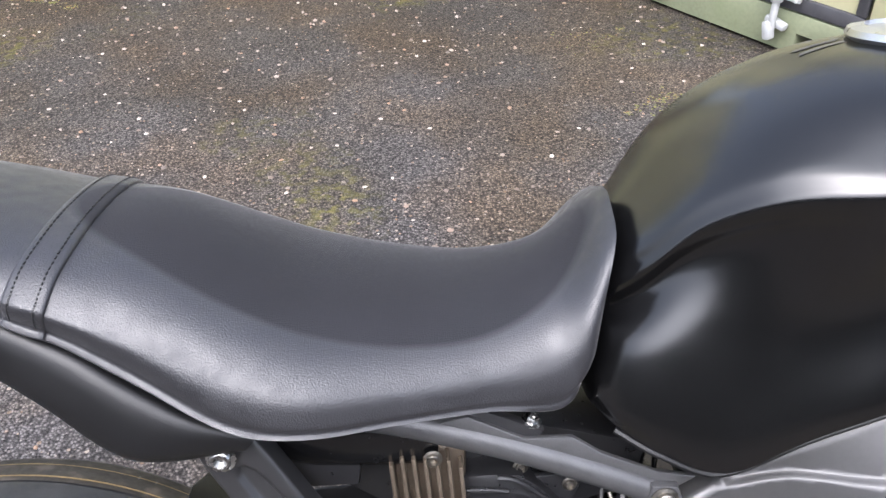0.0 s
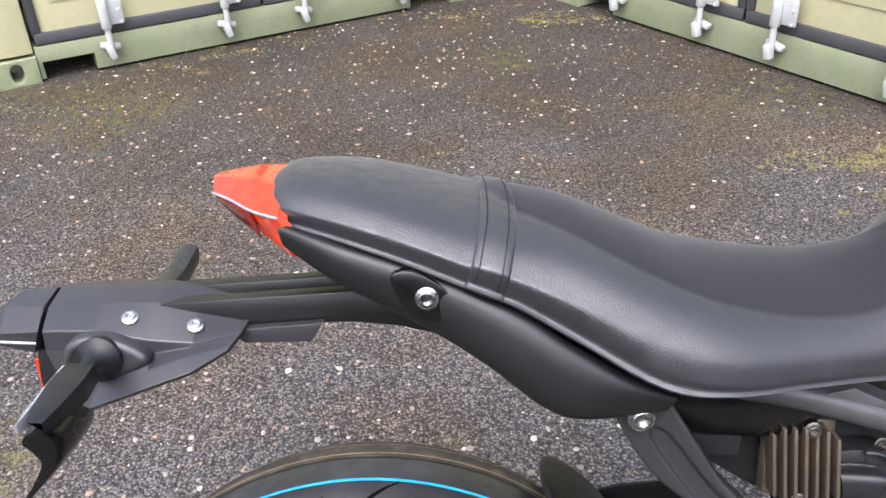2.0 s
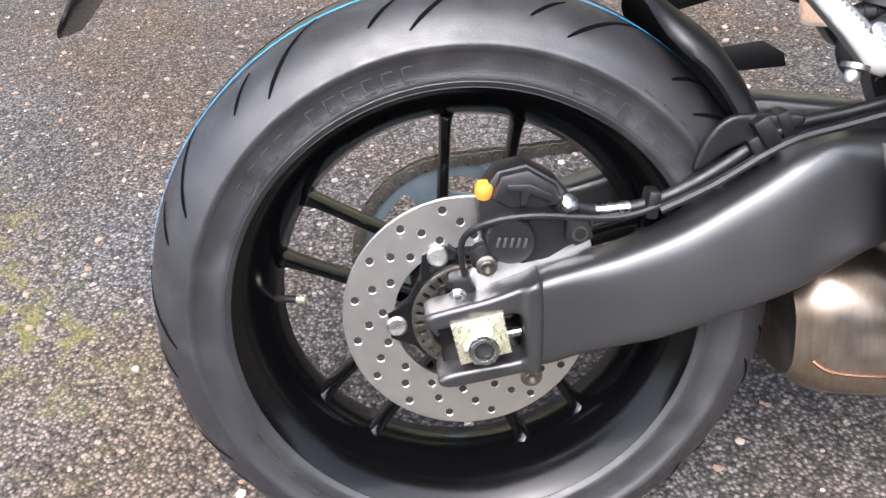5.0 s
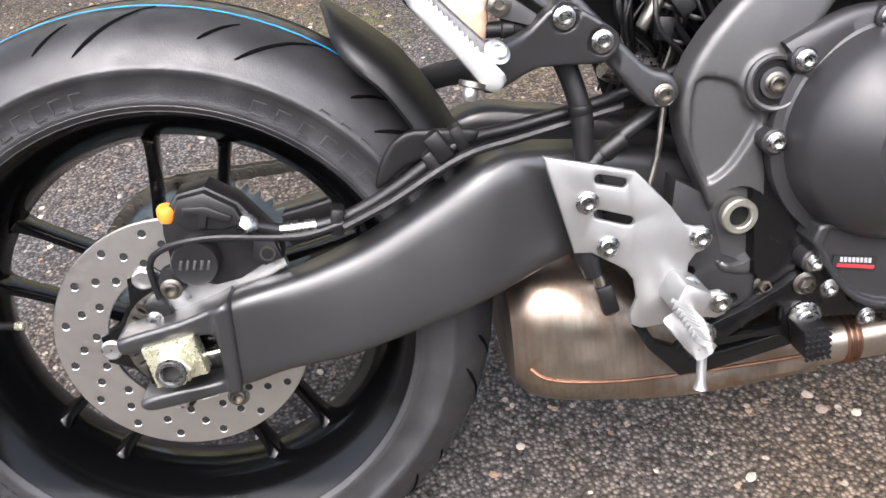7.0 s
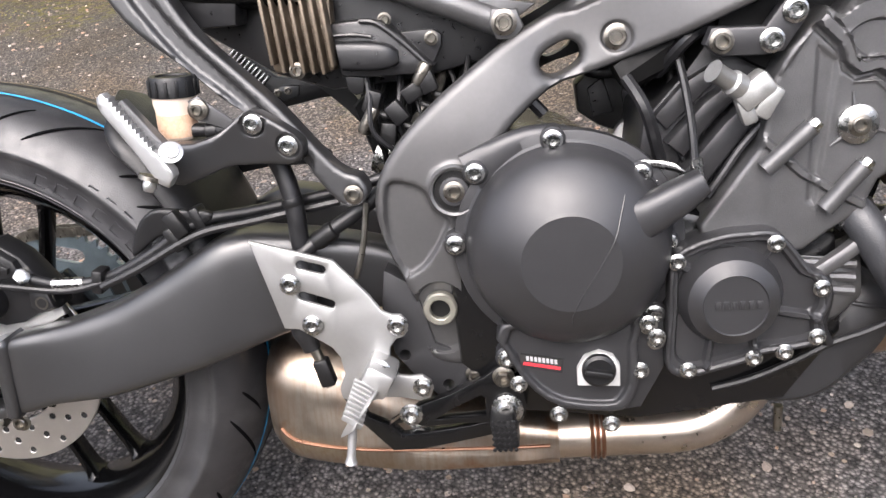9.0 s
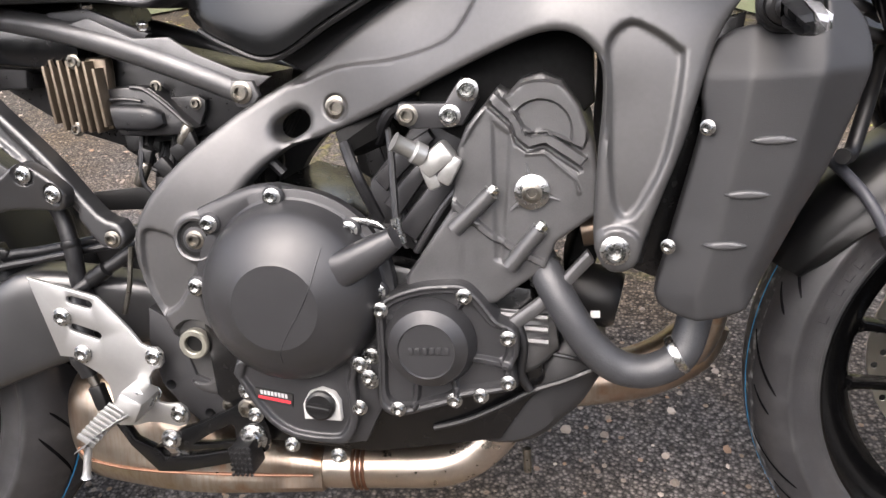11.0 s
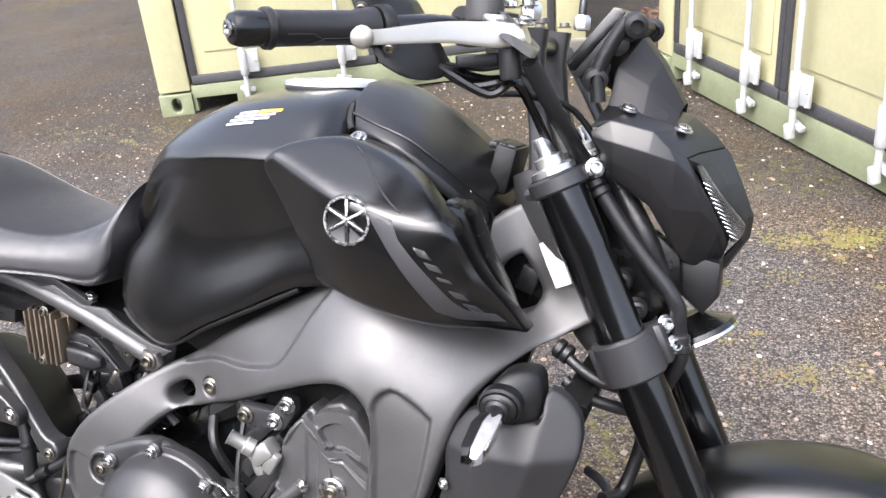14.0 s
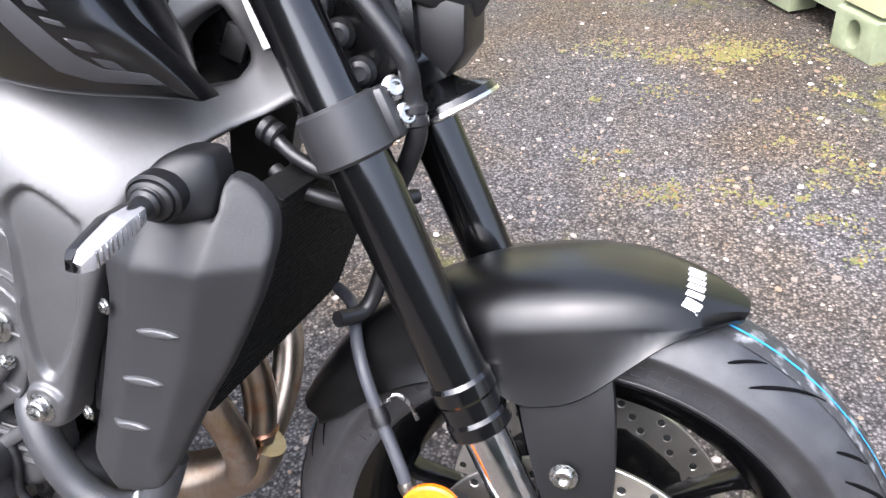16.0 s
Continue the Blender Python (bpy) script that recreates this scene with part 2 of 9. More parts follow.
def curve(points, per=8, closed=False):
    """A smooth line through the points."""
    p = [Vector(q) for q in points]
    if len(p) < 3:
        return p
    n, out = len(p), []
    for i in range(n if closed else n - 1):
        a, b, c, d = (p[(i + k) % n] if closed else p[min(max(i + k, 0), n - 1)] for k in (-1, 0, 1, 2))
        for s in range(per):
            t = s / per
            out.append(0.5 * (2 * b + (c - a) * t + (2 * a - 5 * b + 4 * c - d) * t * t + (3 * b - a - 3 * c + d) * t ** 3))
    return out if closed else out + [p[-1]]


def skin(bm, rows, closed=True, caps=True):
    """Faces between rows of points."""
    vs = [[bm.verts.new(p) for p in row] for row in rows]
    n = len(rows[0])
    for a, b in zip(vs, vs[1:]):
        for i in range(n if closed else n - 1):
            j = (i + 1) % n
            bm.faces.new((a[i], a[j], b[j], b[i]))
    if caps and closed:
        bm.faces.new(vs[0][::-1])
        bm.faces.new(vs[-1])
    return vs


def net(rows, per_u=4, per_v=4, closed=True, caps=True):
    """A smooth skin over a coarse net of points."""
    rows = [curve(r, per_v, closed) for r in rows]
    cols = [curve(c, per_u) for c in zip(*rows)]
    bm = bmesh.new()
    skin(bm, list(zip(*cols)), closed, caps)
    return bm


def tube(points, r, seg=10, per=6, smooth=True, bm=None):
    """A round bar or hose along a line; r may be a list, one for each point."""
    bm = bm or bmesh.new()
    radii = r if isinstance(r, (list, tuple)) else [r] * len(points)
    line = curve(points, per) if smooth else [Vector(p) for p in points]
    k = (len(line) - 1) / (len(points) - 1)
    rows, up = [], None
    for i, p in enumerate(line):
        d = (line[min(i + 1, len(line) - 1)] - line[max(i - 1, 0)]).normalized()
        if up is None:
            up = d.orthogonal().normalized()
        up = (up - d * up.dot(d)).normalized()
        side = d.cross(up)
        f = i / k
        a = min(int(f), len(radii) - 1)
        rad = radii[a] + (radii[min(a + 1, len(radii) - 1)] - radii[a]) * (f - a)
        rows.append([p + rad * (math.cos(t) * up + math.sin(t) * side) for t in (2 * math.pi * s / seg for s in range(seg))])
    skin(bm, rows)
    return bm


def aim(at, way):
    """A pose at a place with its z along a direction."""
    return Matrix.Translation(at) @ Vector(way).to_track_quat("Z", "Y").to_matrix().to_4x4()


def lathe(profile, seg=32, m=None, close=False, bm=None, caps=True):
    """A turned body round z from (radius, height) pairs, placed by m."""
    bm = bm or bmesh.new()
    m = m or Matrix()
    rows = [[m @ Vector((r * math.cos(a), r * math.sin(a), h)) for a in (2 * math.pi * s / seg for s in range(seg))] for r, h in profile]
    if close:
        rows.append(rows[0])
    vs = skin(bm, rows, True, False)
    if not close and caps:
        for row in (vs[0], vs[-1]):
            bm.faces.new(row)
    bmesh.ops.remove_doubles(bm, verts=bm.verts, dist=1e-5)
    return bm


def plate(outline, y0, y1, bevel=0.002, holes=(), smooth=0, m=None, seg=2, bm=None):
    """A flat piece cut to an outline in x and z, from y0 to y1, with rounded edges and holes through it."""
    b = bmesh.new()
    loops = []
    for k, loop in enumerate((outline, *holes)):
        pts = [Vector((x, 0, z)) for x, z in loop]
        if smooth and k == 0:
            pts = curve(pts, smooth, True)
        vs = [b.verts.new((p.x, y0, p.z)) for p in pts]
        loops += [b.edges.new((vs[i], vs[(i + 1) % len(vs)])) for i in range(len(vs))]
    bmesh.ops.triangle_fill(b, edges=loops, use_beauty=True, use_dissolve=False, normal=(0, -1, 0))
    made = bmesh.ops.extrude_face_region(b, geom=list(b.faces))
    top = [v for v in made["geom"] if isinstance(v, bmesh.types.BMVert)]
    for v in top:
        v.co.y = y1
    bmesh.ops.recalc_face_normals(b, faces=b.faces)
    if bevel:
        rim = [e for e in b.edges if len(e.link_faces) == 2 and e.calc_face_angle(0) > 1.0 and abs(e.verts[0].co.y - e.verts[1].co.y) < 1e-6]
        bmesh.ops.bevel(b, geom=rim, offset=bevel, segments=seg, profile=0.5, affect="EDGES", clamp_overlap=True)
    if m:
        bmesh.ops.transform(b, matrix=m, verts=b.verts)
    if bm is None:
        return b
    me = bpy.data.meshes.new("tmp")
    b.to_mesh(me)
    b.free()
    bm.from_mesh(me)
    bpy.data.meshes.remove(me)
    return bm


def box(size, m=None, bevel=0.002, seg=2, bm=None, taper=1.0):
    b = bmesh.new()
    bmesh.ops.create_cube(b, size=1)
    for v in b.verts:
        k = taper if v.co.z > 0 else 1.0
        v.co = Vector((v.co.x * size[0] * k, v.co.y * size[1] * k, v.co.z * size[2]))
    if bevel:
        bmesh.ops.bevel(b, geom=b.edges[:], offset=bevel, segments=seg, profile=0.5, affect="EDGES", clamp_overlap=True)
    if m:
        bmesh.ops.transform(b, matrix=m, verts=b.verts)
    if bm is None:
        return b
    me = bpy.data.meshes.new("tmp")
    b.to_mesh(me)
    b.free()
    bm.from_mesh(me)
    bpy.data.meshes.remove(me)
    return bm


def beam(stations, per=5, seg=20, power=3.2, caps=True):
    """A solid bar with a rounded-box section. Station: x, z of one edge, x, z of the other, y of the middle, half thickness and, if it slants, by how much y the first edge lies inwards."""
    cols = [curve([Vector((s[i], s[i + 1], s[6] if i == 4 and len(s) > 6 else 0)) for s in stations], per) for i in (0, 2, 4)]
    rows = []
    for a, b, c in zip(*cols):
        p, q = Vector((a.x, c.x + c.z, a.y)), Vector((b.x, c.x - c.z, b.y))
        mid, half = (p + q) / 2, (q - p) / 2
        ring = []
        for k in range(seg):
            t = 2 * math.pi * k / seg
            cs, sn = math.cos(t), math.sin(t)
            u = math.copysign(abs(cs) ** (2 / power), cs)
            v = math.copysign(abs(sn) ** (2 / power), sn)
            ring.append(mid + half * u + Vector((0, c.y * v, 0)))
        rows.append(ring)
    bm = bmesh.new()
    skin(bm, rows, True, caps)
    return bm


def arc(cx, cz, r, a0, a1, n):
    return [(cx + r * math.cos(radians(a0 + (a1 - a0) * i / n)), cz + r * math.sin(radians(a0 + (a1 - a0) * i / n))) for i in range(n + 1)]


def circle(cx, cz, r, n=12):
    return arc(cx, cz, r, 0, 360 - 360 / n, n - 1)


def slot(x0, z0, x1, z1, r, n=5):
    a = math.degrees(math.atan2(z1 - z0, x1 - x0))
    return arc(x1, z1, r, a - 90, a + 90, n) + arc(x0, z0, r, a + 90, a + 270, n)


BOLTS = {}


def bolt(at, parent, r=0.006, way=(0, -1, 0), mat=None, tall=0.6, name="bolt", flange=True):
    """A flanged socket or hex bolt head; alike bolts share a mesh."""
    mat = mat or STEEL
    key = (round(r, 4), mat.name, tall, flange)
    m = aim(at, way)
    if key not in BOLTS:
        bm = bmesh.new()
        if flange:
            lathe([(r * 1.38, 0), (r * 1.40, r * 0.16), (r * 1.12, r * 0.26), (r * 0.95, r * 0.30)], 18, bm=bm)
        h = r * (0.34 if flange else 0) + r * tall
        hexed = 16 if tall < 0.9 else 6
        lathe([(r, 0), (r, h * 0.82), (r * 0.86, h), (r * 0.62, h), (r * 0.56, h * 0.12), (r * 0.05, h * 0.05)], hexed, bm=bm)
        o = part(name, bm, mat, parent, crease=16)
        BOLTS[key] = o
        o.matrix_basis = m
        return o
    o = again(BOLTS[key], name, m, parent)
    return o


def thin_plate(marks):
    """A smooth field y(x, z) through some marks (x, z, y)."""
    p = np.array([m[:2] for m in marks])
    n = len(p)

    def kernel(a, b):
        d2 = ((a[:, None, :] - b[None, :, :]) ** 2).sum(2)
        return 0.5 * d2 * np.log(d2 + 1e-12)

    a = np.zeros((n + 3, n + 3))
    a[:n, :n] = kernel(p, p) + np.eye(n) * 1e-5
    a[:n, n:] = np.c_[np.ones(n), p]
    a[n:, :n] = a[:n, n:].T
    w = np.linalg.solve(a, np.r_[[m[2] for m in marks], 0, 0, 0])
    return lambda q: kernel(q, p) @ w[:n] + w[n] + q @ w[n + 1:]


def inside(q, loop):
    hit = np.zeros(len(q), bool)
    a, b = loop, np.roll(loop, -1, 0)
    for (x0, z0), (x1, z1) in zip(a, b):
        if z0 != z1:
            hit ^= ((z0 > q[:, 1]) != (z1 > q[:, 1])) & (q[:, 0] < (x1 - x0) * (q[:, 1] - z0) / (z1 - z0) + x0)
    return hit


def edge_gap(q, loop):
    best = np.full(len(q), 9.0)
    for a, b in zip(loop, np.roll(loop, -1, 0)):
        d = b - a
        t = np.clip(((q - a) @ d) / max(d @ d, 1e-12), 0, 1)
        best = np.minimum(best, np.hypot(*(q - a - t[:, None] * d).T))
    return best


def casting(outline, field, thick, r=0.005, holes=(), insets=(), step=0.007, smooth=3):
    """A body cut to an outline in x and z whose outer face follows a field y(x, z): edges rounded by r, holes
    through it, and insets (loop, depth, softness) pressed into its face or, with a negative depth, raised from it."""
    def loop_of(pts, per):
        return np.array([(p.x, p.z) for p in curve([(x, 0, z) for x, z in pts], per, True)]) if per > 1 else np.array(pts, float)

    def dense(lp):
        out = []
        for a, b in zip(lp, np.roll(lp, -1, 0)):
            k = max(1, int(np.hypot(*(b - a)) / step + 0.5))
            out += [a + (b - a) * i / k for i in range(k)]
        return np.array(out)

    loops = [dense(loop_of(lp, smooth)) for lp in (outline, *holes)]
    dents = [(loop_of(lp, smooth), depth, soft) for lp, depth, soft in insets]
    lo, hi = loops[0].min(0), loops[0].max(0)
    gx, gz = np.meshgrid(np.arange(lo[0], hi[0], step), np.arange(lo[1], hi[1], step))
    gx[::2] += step / 2
    cand = [np.c_[gx.ravel(), gz.ravel()]]
    gap = lambda q: np.min([edge_gap(q, lp) for lp in loops], 0)
    within = lambda q: inside(q, loops[0]) & ~np.any([inside(q, lp) for lp in loops[1:]] or [np.zeros(len(q), bool)], 0)
    q = cand[0]
    q = q[within(q)]
    q = q[gap(q) > max(r, step * 0.55) * 1.15]
    for lp, depth, soft in dents:
        q = q[edge_gap(q, lp) > soft * 1.35]
    pts = [q]
    for f in (0.12, 0.4, 1.0):
        for lp in loops:
            t = np.roll(lp, -1, 0) - np.roll(lp, 1, 0)
            nrm = np.c_[-t[:, 1], t[:, 0]] / np.maximum(np.hypot(*t.T), 1e-9)[:, None]
            for s in (1, -1):
                o = lp + s * nrm * r * f
                o = o[within(o)]
                if len(o):
                    pts.append(o[gap(o) > r * f * 0.93])
    for lp, depth, soft in dents:
        d = dense(lp)
        t = np.roll(d, -1, 0) - np.roll(d, 1, 0)
        nrm = np.c_[-t[:, 1], t[:, 0]] / np.maximum(np.hypot(*t.T), 1e-9)[:, None]
        for s in (-1, -0.5, 0, 0.5, 1):
            o = d + s * nrm * soft
            o = o[within(o)]
            if len(o):
                pts.append(o[gap(o) > r * 1.1])
    verts = [Vector(v) for lp in loops for v in lp]
    edges, base = [], 0
    for lp in loops:
        edges += [(base + i, base + (i + 1) % len(lp)) for i in range(len(lp))]
        base += len(lp)
    verts += [Vector(v) for group in pts for v in group]
    vo, eo, fo, *_ = delaunay_2d_cdt(verts, edges, [], 1, 1e-5)
    q = np.array([tuple(v) for v in vo])
    mid = np.array([q[list(f)].mean(0) for f in fo])
    keep = within(mid)
    fo = [f for f, k in zip(fo, keep) if k]
    d = np.minimum(gap(q), r)
    y0 = field(q)
    y = y0 + r - np.sqrt(np.maximum(r * r - (r - d) ** 2, 0))
    for lp, depth, soft in dents:
        g = edge_gap(q, lp) * np.where(inside(q, lp), 1, -1)
        s = np.clip((g + soft) / (2 * soft), 0, 1)
        y = y + depth * s * s * (3 - 2 * s)
    bm = bmesh.new()
    front = [bm.verts.new((x, yy, z)) for (x, z), yy in zip(q, y)]
    back = [bm.verts.new((x, yy + thick, z)) for (x, z), yy in zip(q, y0)]
    count = {}
    for f in fo:
        bm.faces.new([front[i] for i in f])
        bm.faces.new([back[i] for i in f[::-1]])
        for a, b in zip(f, (*f[1:], f[0])):
            count[(a, b)] = count.get((a, b), 0) + 1
    for a, b in count:
        if (b, a) not in count:
            bm.faces.new((front[a], back[a], back[b], front[b]))
    loose = [v for v in bm.verts if not v.link_faces]
    bmesh.ops.delete(bm, geom=loose, context="VERTS")
    return bm


def drape(ob, outline, origin, across, up, lift=0.0006, step=0.004):
    """A thin label laid on a thing's surface: its outline (u, v) in metres lies in a plane by the surface and is pressed on to it."""
    src = bmesh.new()
    src.from_mesh(ob.data)
    tree = BVHTree.FromBMesh(src)
    src.free()
    o, a, u = Vector(origin), Vector(across).normalized(), Vector(up).normalized()
    way = a.cross(u)
    flat = casting(outline, lambda q: np.zeros(len(q)), 0.001, 0.0001, smooth=1, step=step)
    bm = bmesh.new()
    keep = {}
    for f in flat.faces:
        if all(abs(v.co.y) < 0.0005 for v in f.verts):
            vs = []
            for v in f.verts:
                if v not in keep:
                    if True:
                        start = o + a * v.co.x + u * v.co.z
                        best = None
                        for s in (1, -1):
                            loc, nor, _, dist = tree.ray_cast(start - way * s * 0.0, way * s)
                            if loc is not None and (best is None or dist < best[2]):
                                best = (loc, nor, dist)
                        loc, nor = (best[0], best[1]) if best else (start, way)
                        if nor.dot(start - loc) < 0 and best:
                            nor = -nor
                        keep[v] = bm.verts.new(loc + nor * lift)
                vs.append(keep[v])
            bm.faces.new(vs)
    flat.free()
    return bm


def pressed(ob, points, way, lift=0.0):
    """Points moved along a direction on to a thing's surface."""
    src = bmesh.new()
    src.from_mesh(ob.data)
    tree = BVHTree.FromBMesh(src)
    src.free()
    d, out = Vector(way).normalized(), []
    for p in points:
        hit = tree.ray_cast(Vector(p) - d * 0.08, d)
        out.append(hit[0] - d * lift if hit[0] else Vector(p))
    return out

# ---- ground ----
def asphalt_material():
    m = bpy.data.materials.new("old_asphalt")
    m.use_nodes = True
    n, l = m.node_tree.nodes, m.node_tree.links
    b = n["Principled BSDF"]
    b.inputs["Roughness"].default_value = 0.92
    b.inputs["Specular IOR Level"].default_value = 0.25
    co = n.new("ShaderNodeTexCoord")

    def noise_at(s, d=4.0):
        t = n.new("ShaderNodeTexNoise")
        t.inputs["Scale"].default_value, t.inputs["Detail"].default_value = s, d
        l.new(co.outputs["Object"], t.inputs["Vector"])
        return t.outputs[0]

    def cells(s):
        t = n.new("ShaderNodeTexVoronoi")
        t.inputs["Scale"].default_value = s
        l.new(co.outputs["Object"], t.inputs["Vector"])
        return t

    def span(src, lo, hi, a=0.0, c=1.0):
        r = n.new("ShaderNodeMapRange")
        for k, v in zip(("From Min", "From Max", "To Min", "To Max"), (lo, hi, a, c)):
            r.inputs[k].default_value = v
        l.new(src, r.inputs["Value"])
        return r.outputs[0]

    def blend(f, a, c):
        x = n.new("ShaderNodeMix")
        x.data_type = "RGBA"
        l.new(f, x.inputs["Factor"])
        for k, v in (("A", a), ("B", c)):
            if isinstance(v, tuple):
                x.inputs[k].default_value = (*v, 1)
            else:
                l.new(v, x.inputs[k])
        return x.outputs["Result"]

    grain, chips = cells(165), cells(80)
    tone = blend(span(noise_at(1.3, 6), 0.35, 0.65), (0.059, 0.0525, 0.0485), (0.082, 0.0745, 0.0695))
    # each grain of the aggregate has its own tone
    sep = n.new("ShaderNodeSeparateColor")
    l.new(grain.outputs["Color"], sep.inputs[0])
    g = n.new("ShaderNodeVectorMath")
    g.operation = "SCALE"
    l.new(tone, g.inputs[0])
    # dark between the stones: bitumen, and the gaps' shade painted into the colour
    gap = n.new("ShaderNodeMath")
    gap.operation = "MULTIPLY"
    l.new(span(sep.outputs[0], 0, 1, 0.45, 2.3), gap.inputs[0])
    l.new(span(grain.outputs["Distance"], 0.28, 0.62, 1.20, 0.40), gap.inputs[1])
    l.new(gap.outputs[0], g.inputs["Scale"])
    sep2 = n.new("ShaderNodeSeparateColor")
    l.new(chips.outputs["Color"], sep2.inputs[0])
    stone = blend(sep2.outputs[1], (0.15, 0.10, 0.065), (0.30, 0.26, 0.22))
    pick = n.new("ShaderNodeMath")
    pick.operation = "MULTIPLY"
    l.new(span(sep2.outputs[0], 0.93, 0.95), pick.inputs[0])
    l.new(span(chips.outputs["Distance"], 0.40, 0.34), pick.inputs[1])
    earthy = n.new("ShaderNodeVectorMath")
    earthy.operation = "MULTIPLY"
    l.new(g.outputs[0], earthy.inputs[0])
    l.new(blend(span(noise_at(2.1, 5), 0.42, 0.62), (0.98, 1.0, 1.04), (1.12, 0.98, 0.80)), earthy.inputs[1])
    col = blend(pick.outputs[0], earthy.outputs[0], stone)
    moss = n.new("ShaderNodeMath")
    moss.operation = "MULTIPLY"
    l.new(span(noise_at(0.9, 5), 0.54, 0.64), moss.inputs[0])
    l.new(span(noise_at(24, 6), 0.48, 0.60), moss.inputs[1])
    col = blend(moss.outputs[0], col, blend(span(noise_at(60), 0.4, 0.6), (0.075, 0.075, 0.022), (0.15, 0.135, 0.04)))
    # ragged algae and dirt over the yard's back, with the containers' shade painted in
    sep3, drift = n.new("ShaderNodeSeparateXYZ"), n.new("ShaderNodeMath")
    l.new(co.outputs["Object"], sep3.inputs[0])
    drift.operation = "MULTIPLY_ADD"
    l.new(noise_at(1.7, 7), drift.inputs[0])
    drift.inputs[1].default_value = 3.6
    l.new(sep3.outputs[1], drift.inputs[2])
    film_shade = n.new("ShaderNodeVectorMath")
    film_shade.operation = "MULTIPLY"
    l.new(col, film_shade.inputs[0])
    l.new(blend(span(drift.outputs[0], 2.9, 4.4), (1.0, 1.0, 1.0), (0.64, 0.61, 0.53)), film_shade.inputs[1])
    l.new(film_shade.outputs[0], b.inputs["Base Color"])
    bp = n.new("ShaderNodeBump")
    bp.inputs["Strength"].default_value, bp.inputs["Distance"].default_value = 0.85, 0.0034
    hgt = n.new("ShaderNodeMath")
    hgt.operation = "ADD"
    l.new(span(grain.outputs["Distance"], 0, 0.7, 1, 0), hgt.inputs[0])
    l.new(noise_at(14), hgt.inputs[1])
    l.new(hgt.outputs[0], bp.inputs["Height"])
    l.new(bp.outputs[0], b.inputs["Normal"])
    return m


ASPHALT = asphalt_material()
bm = bmesh.new()
bmesh.ops.create_grid(bm, x_segments=90, y_segments=90, size=1)
for v in bm.verts:
    v.co.x, v.co.y = (math.copysign(abs(c) ** 3 * 400 + abs(c) * 5, c) for c in (v.co.x, v.co.y))
    if v.co.length < 12:
        v.co.z = 0.006 * noise.noise((v.co.x * 1.1, v.co.y * 1.1, 3)) * min(1, v.co.length / 1.5)
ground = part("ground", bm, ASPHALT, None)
tagged(ground, "worn dark asphalt yard with loose chippings and moss", "ground", kind="structure")

rng = random.Random(7)


def pebbles(count, near, size, name, mat):
    """Loose stones strewn over the yard, each an uneven little lump."""
    base = bmesh.new()
    bmesh.ops.create_icosphere(base, subdivisions=1, radius=1)
    shape, tris = [v.co.copy() for v in base.verts], [[v.index for v in f.verts] for f in base.faces]
    base.free()
    verts, faces = [], []
    for _ in range(count):
        x, y = rng.uniform(near[0], near[1]), rng.uniform(near[2], near[3])
        s = size * (0.28 + 0.72 * rng.random() ** 2.6)
        t, flat, long = rng.uniform(0, 6.3), rng.uniform(0.35, 0.7), rng.uniform(0.6, 1.0)
        k = len(verts)
        for c in shape:
            j = 1 + 0.35 * noise.noise(c * 1.7 + Vector((x * 31, y * 17, 0)))
            u, w = c.x * s * j, c.y * s * j * long
            verts.append((x + u * math.cos(t) - w * math.sin(t), y + u * math.sin(t) + w * math.cos(t), max(-0.004, c.z * s * j * flat + s * flat * 0.12)))
        faces += [[i + k for i in f] for f in tris]
    me = bpy.data.meshes.new(name)
    me.from_pydata(verts, [], faces)
    me.materials.append(mat)
    return new(name, me)


def stone_material(name, tones):
    m = bpy.data.materials.new(name)
    m.use_nodes = True
    n, l = m.node_tree.nodes, m.node_tree.links
    geo, ramp = n.new("ShaderNodeNewGeometry"), n.new("ShaderNodeValToRGB")
    el = ramp.color_ramp.elements
    el[0].color, el[1].color = (*tones[0], 1), (*tones[-1], 1)
    for i, t in enumerate(tones[1:-1]):
        e = el.new((i + 1) / (len(tones) - 1))
        e.color = (*t, 1)
    l.new(geo.outputs["Random Per Island"], ramp.inputs[0])
    l.new(ramp.outputs[0], n["Principled BSDF"].inputs["Base Color"])
    n["Principled BSDF"].inputs["Roughness"].default_value = 0.75
    return m


STONES = stone_material("mixed_chippings", [(0.10, 0.085, 0.075), (0.26, 0.16, 0.10), (0.22, 0.18, 0.15), (0.13, 0.10, 0.08), (0.48, 0.42, 0.36), (0.20, 0.16, 0.13), (0.09, 0.08, 0.07)])
GRIT = stone_material("fine_grit", [(0.05, 0.05, 0.05), (0.16, 0.14, 0.12), (0.09, 0.08, 0.075), (0.26, 0.22, 0.19), (0.07, 0.065, 0.06)])
tagged(pebbles(6500, (-2.6, 3.2, -0.6, 4.2), 0.0105, "chippings", STONES), "loose pale and brown chippings on the asphalt", "gravel", kind="stuff")
tagged(pebbles(14000, (-1.4, 2.4, -0.4, 2.6), 0.0032, "grit", GRIT), "fine dark grit on the asphalt", "grit", kind="stuff")

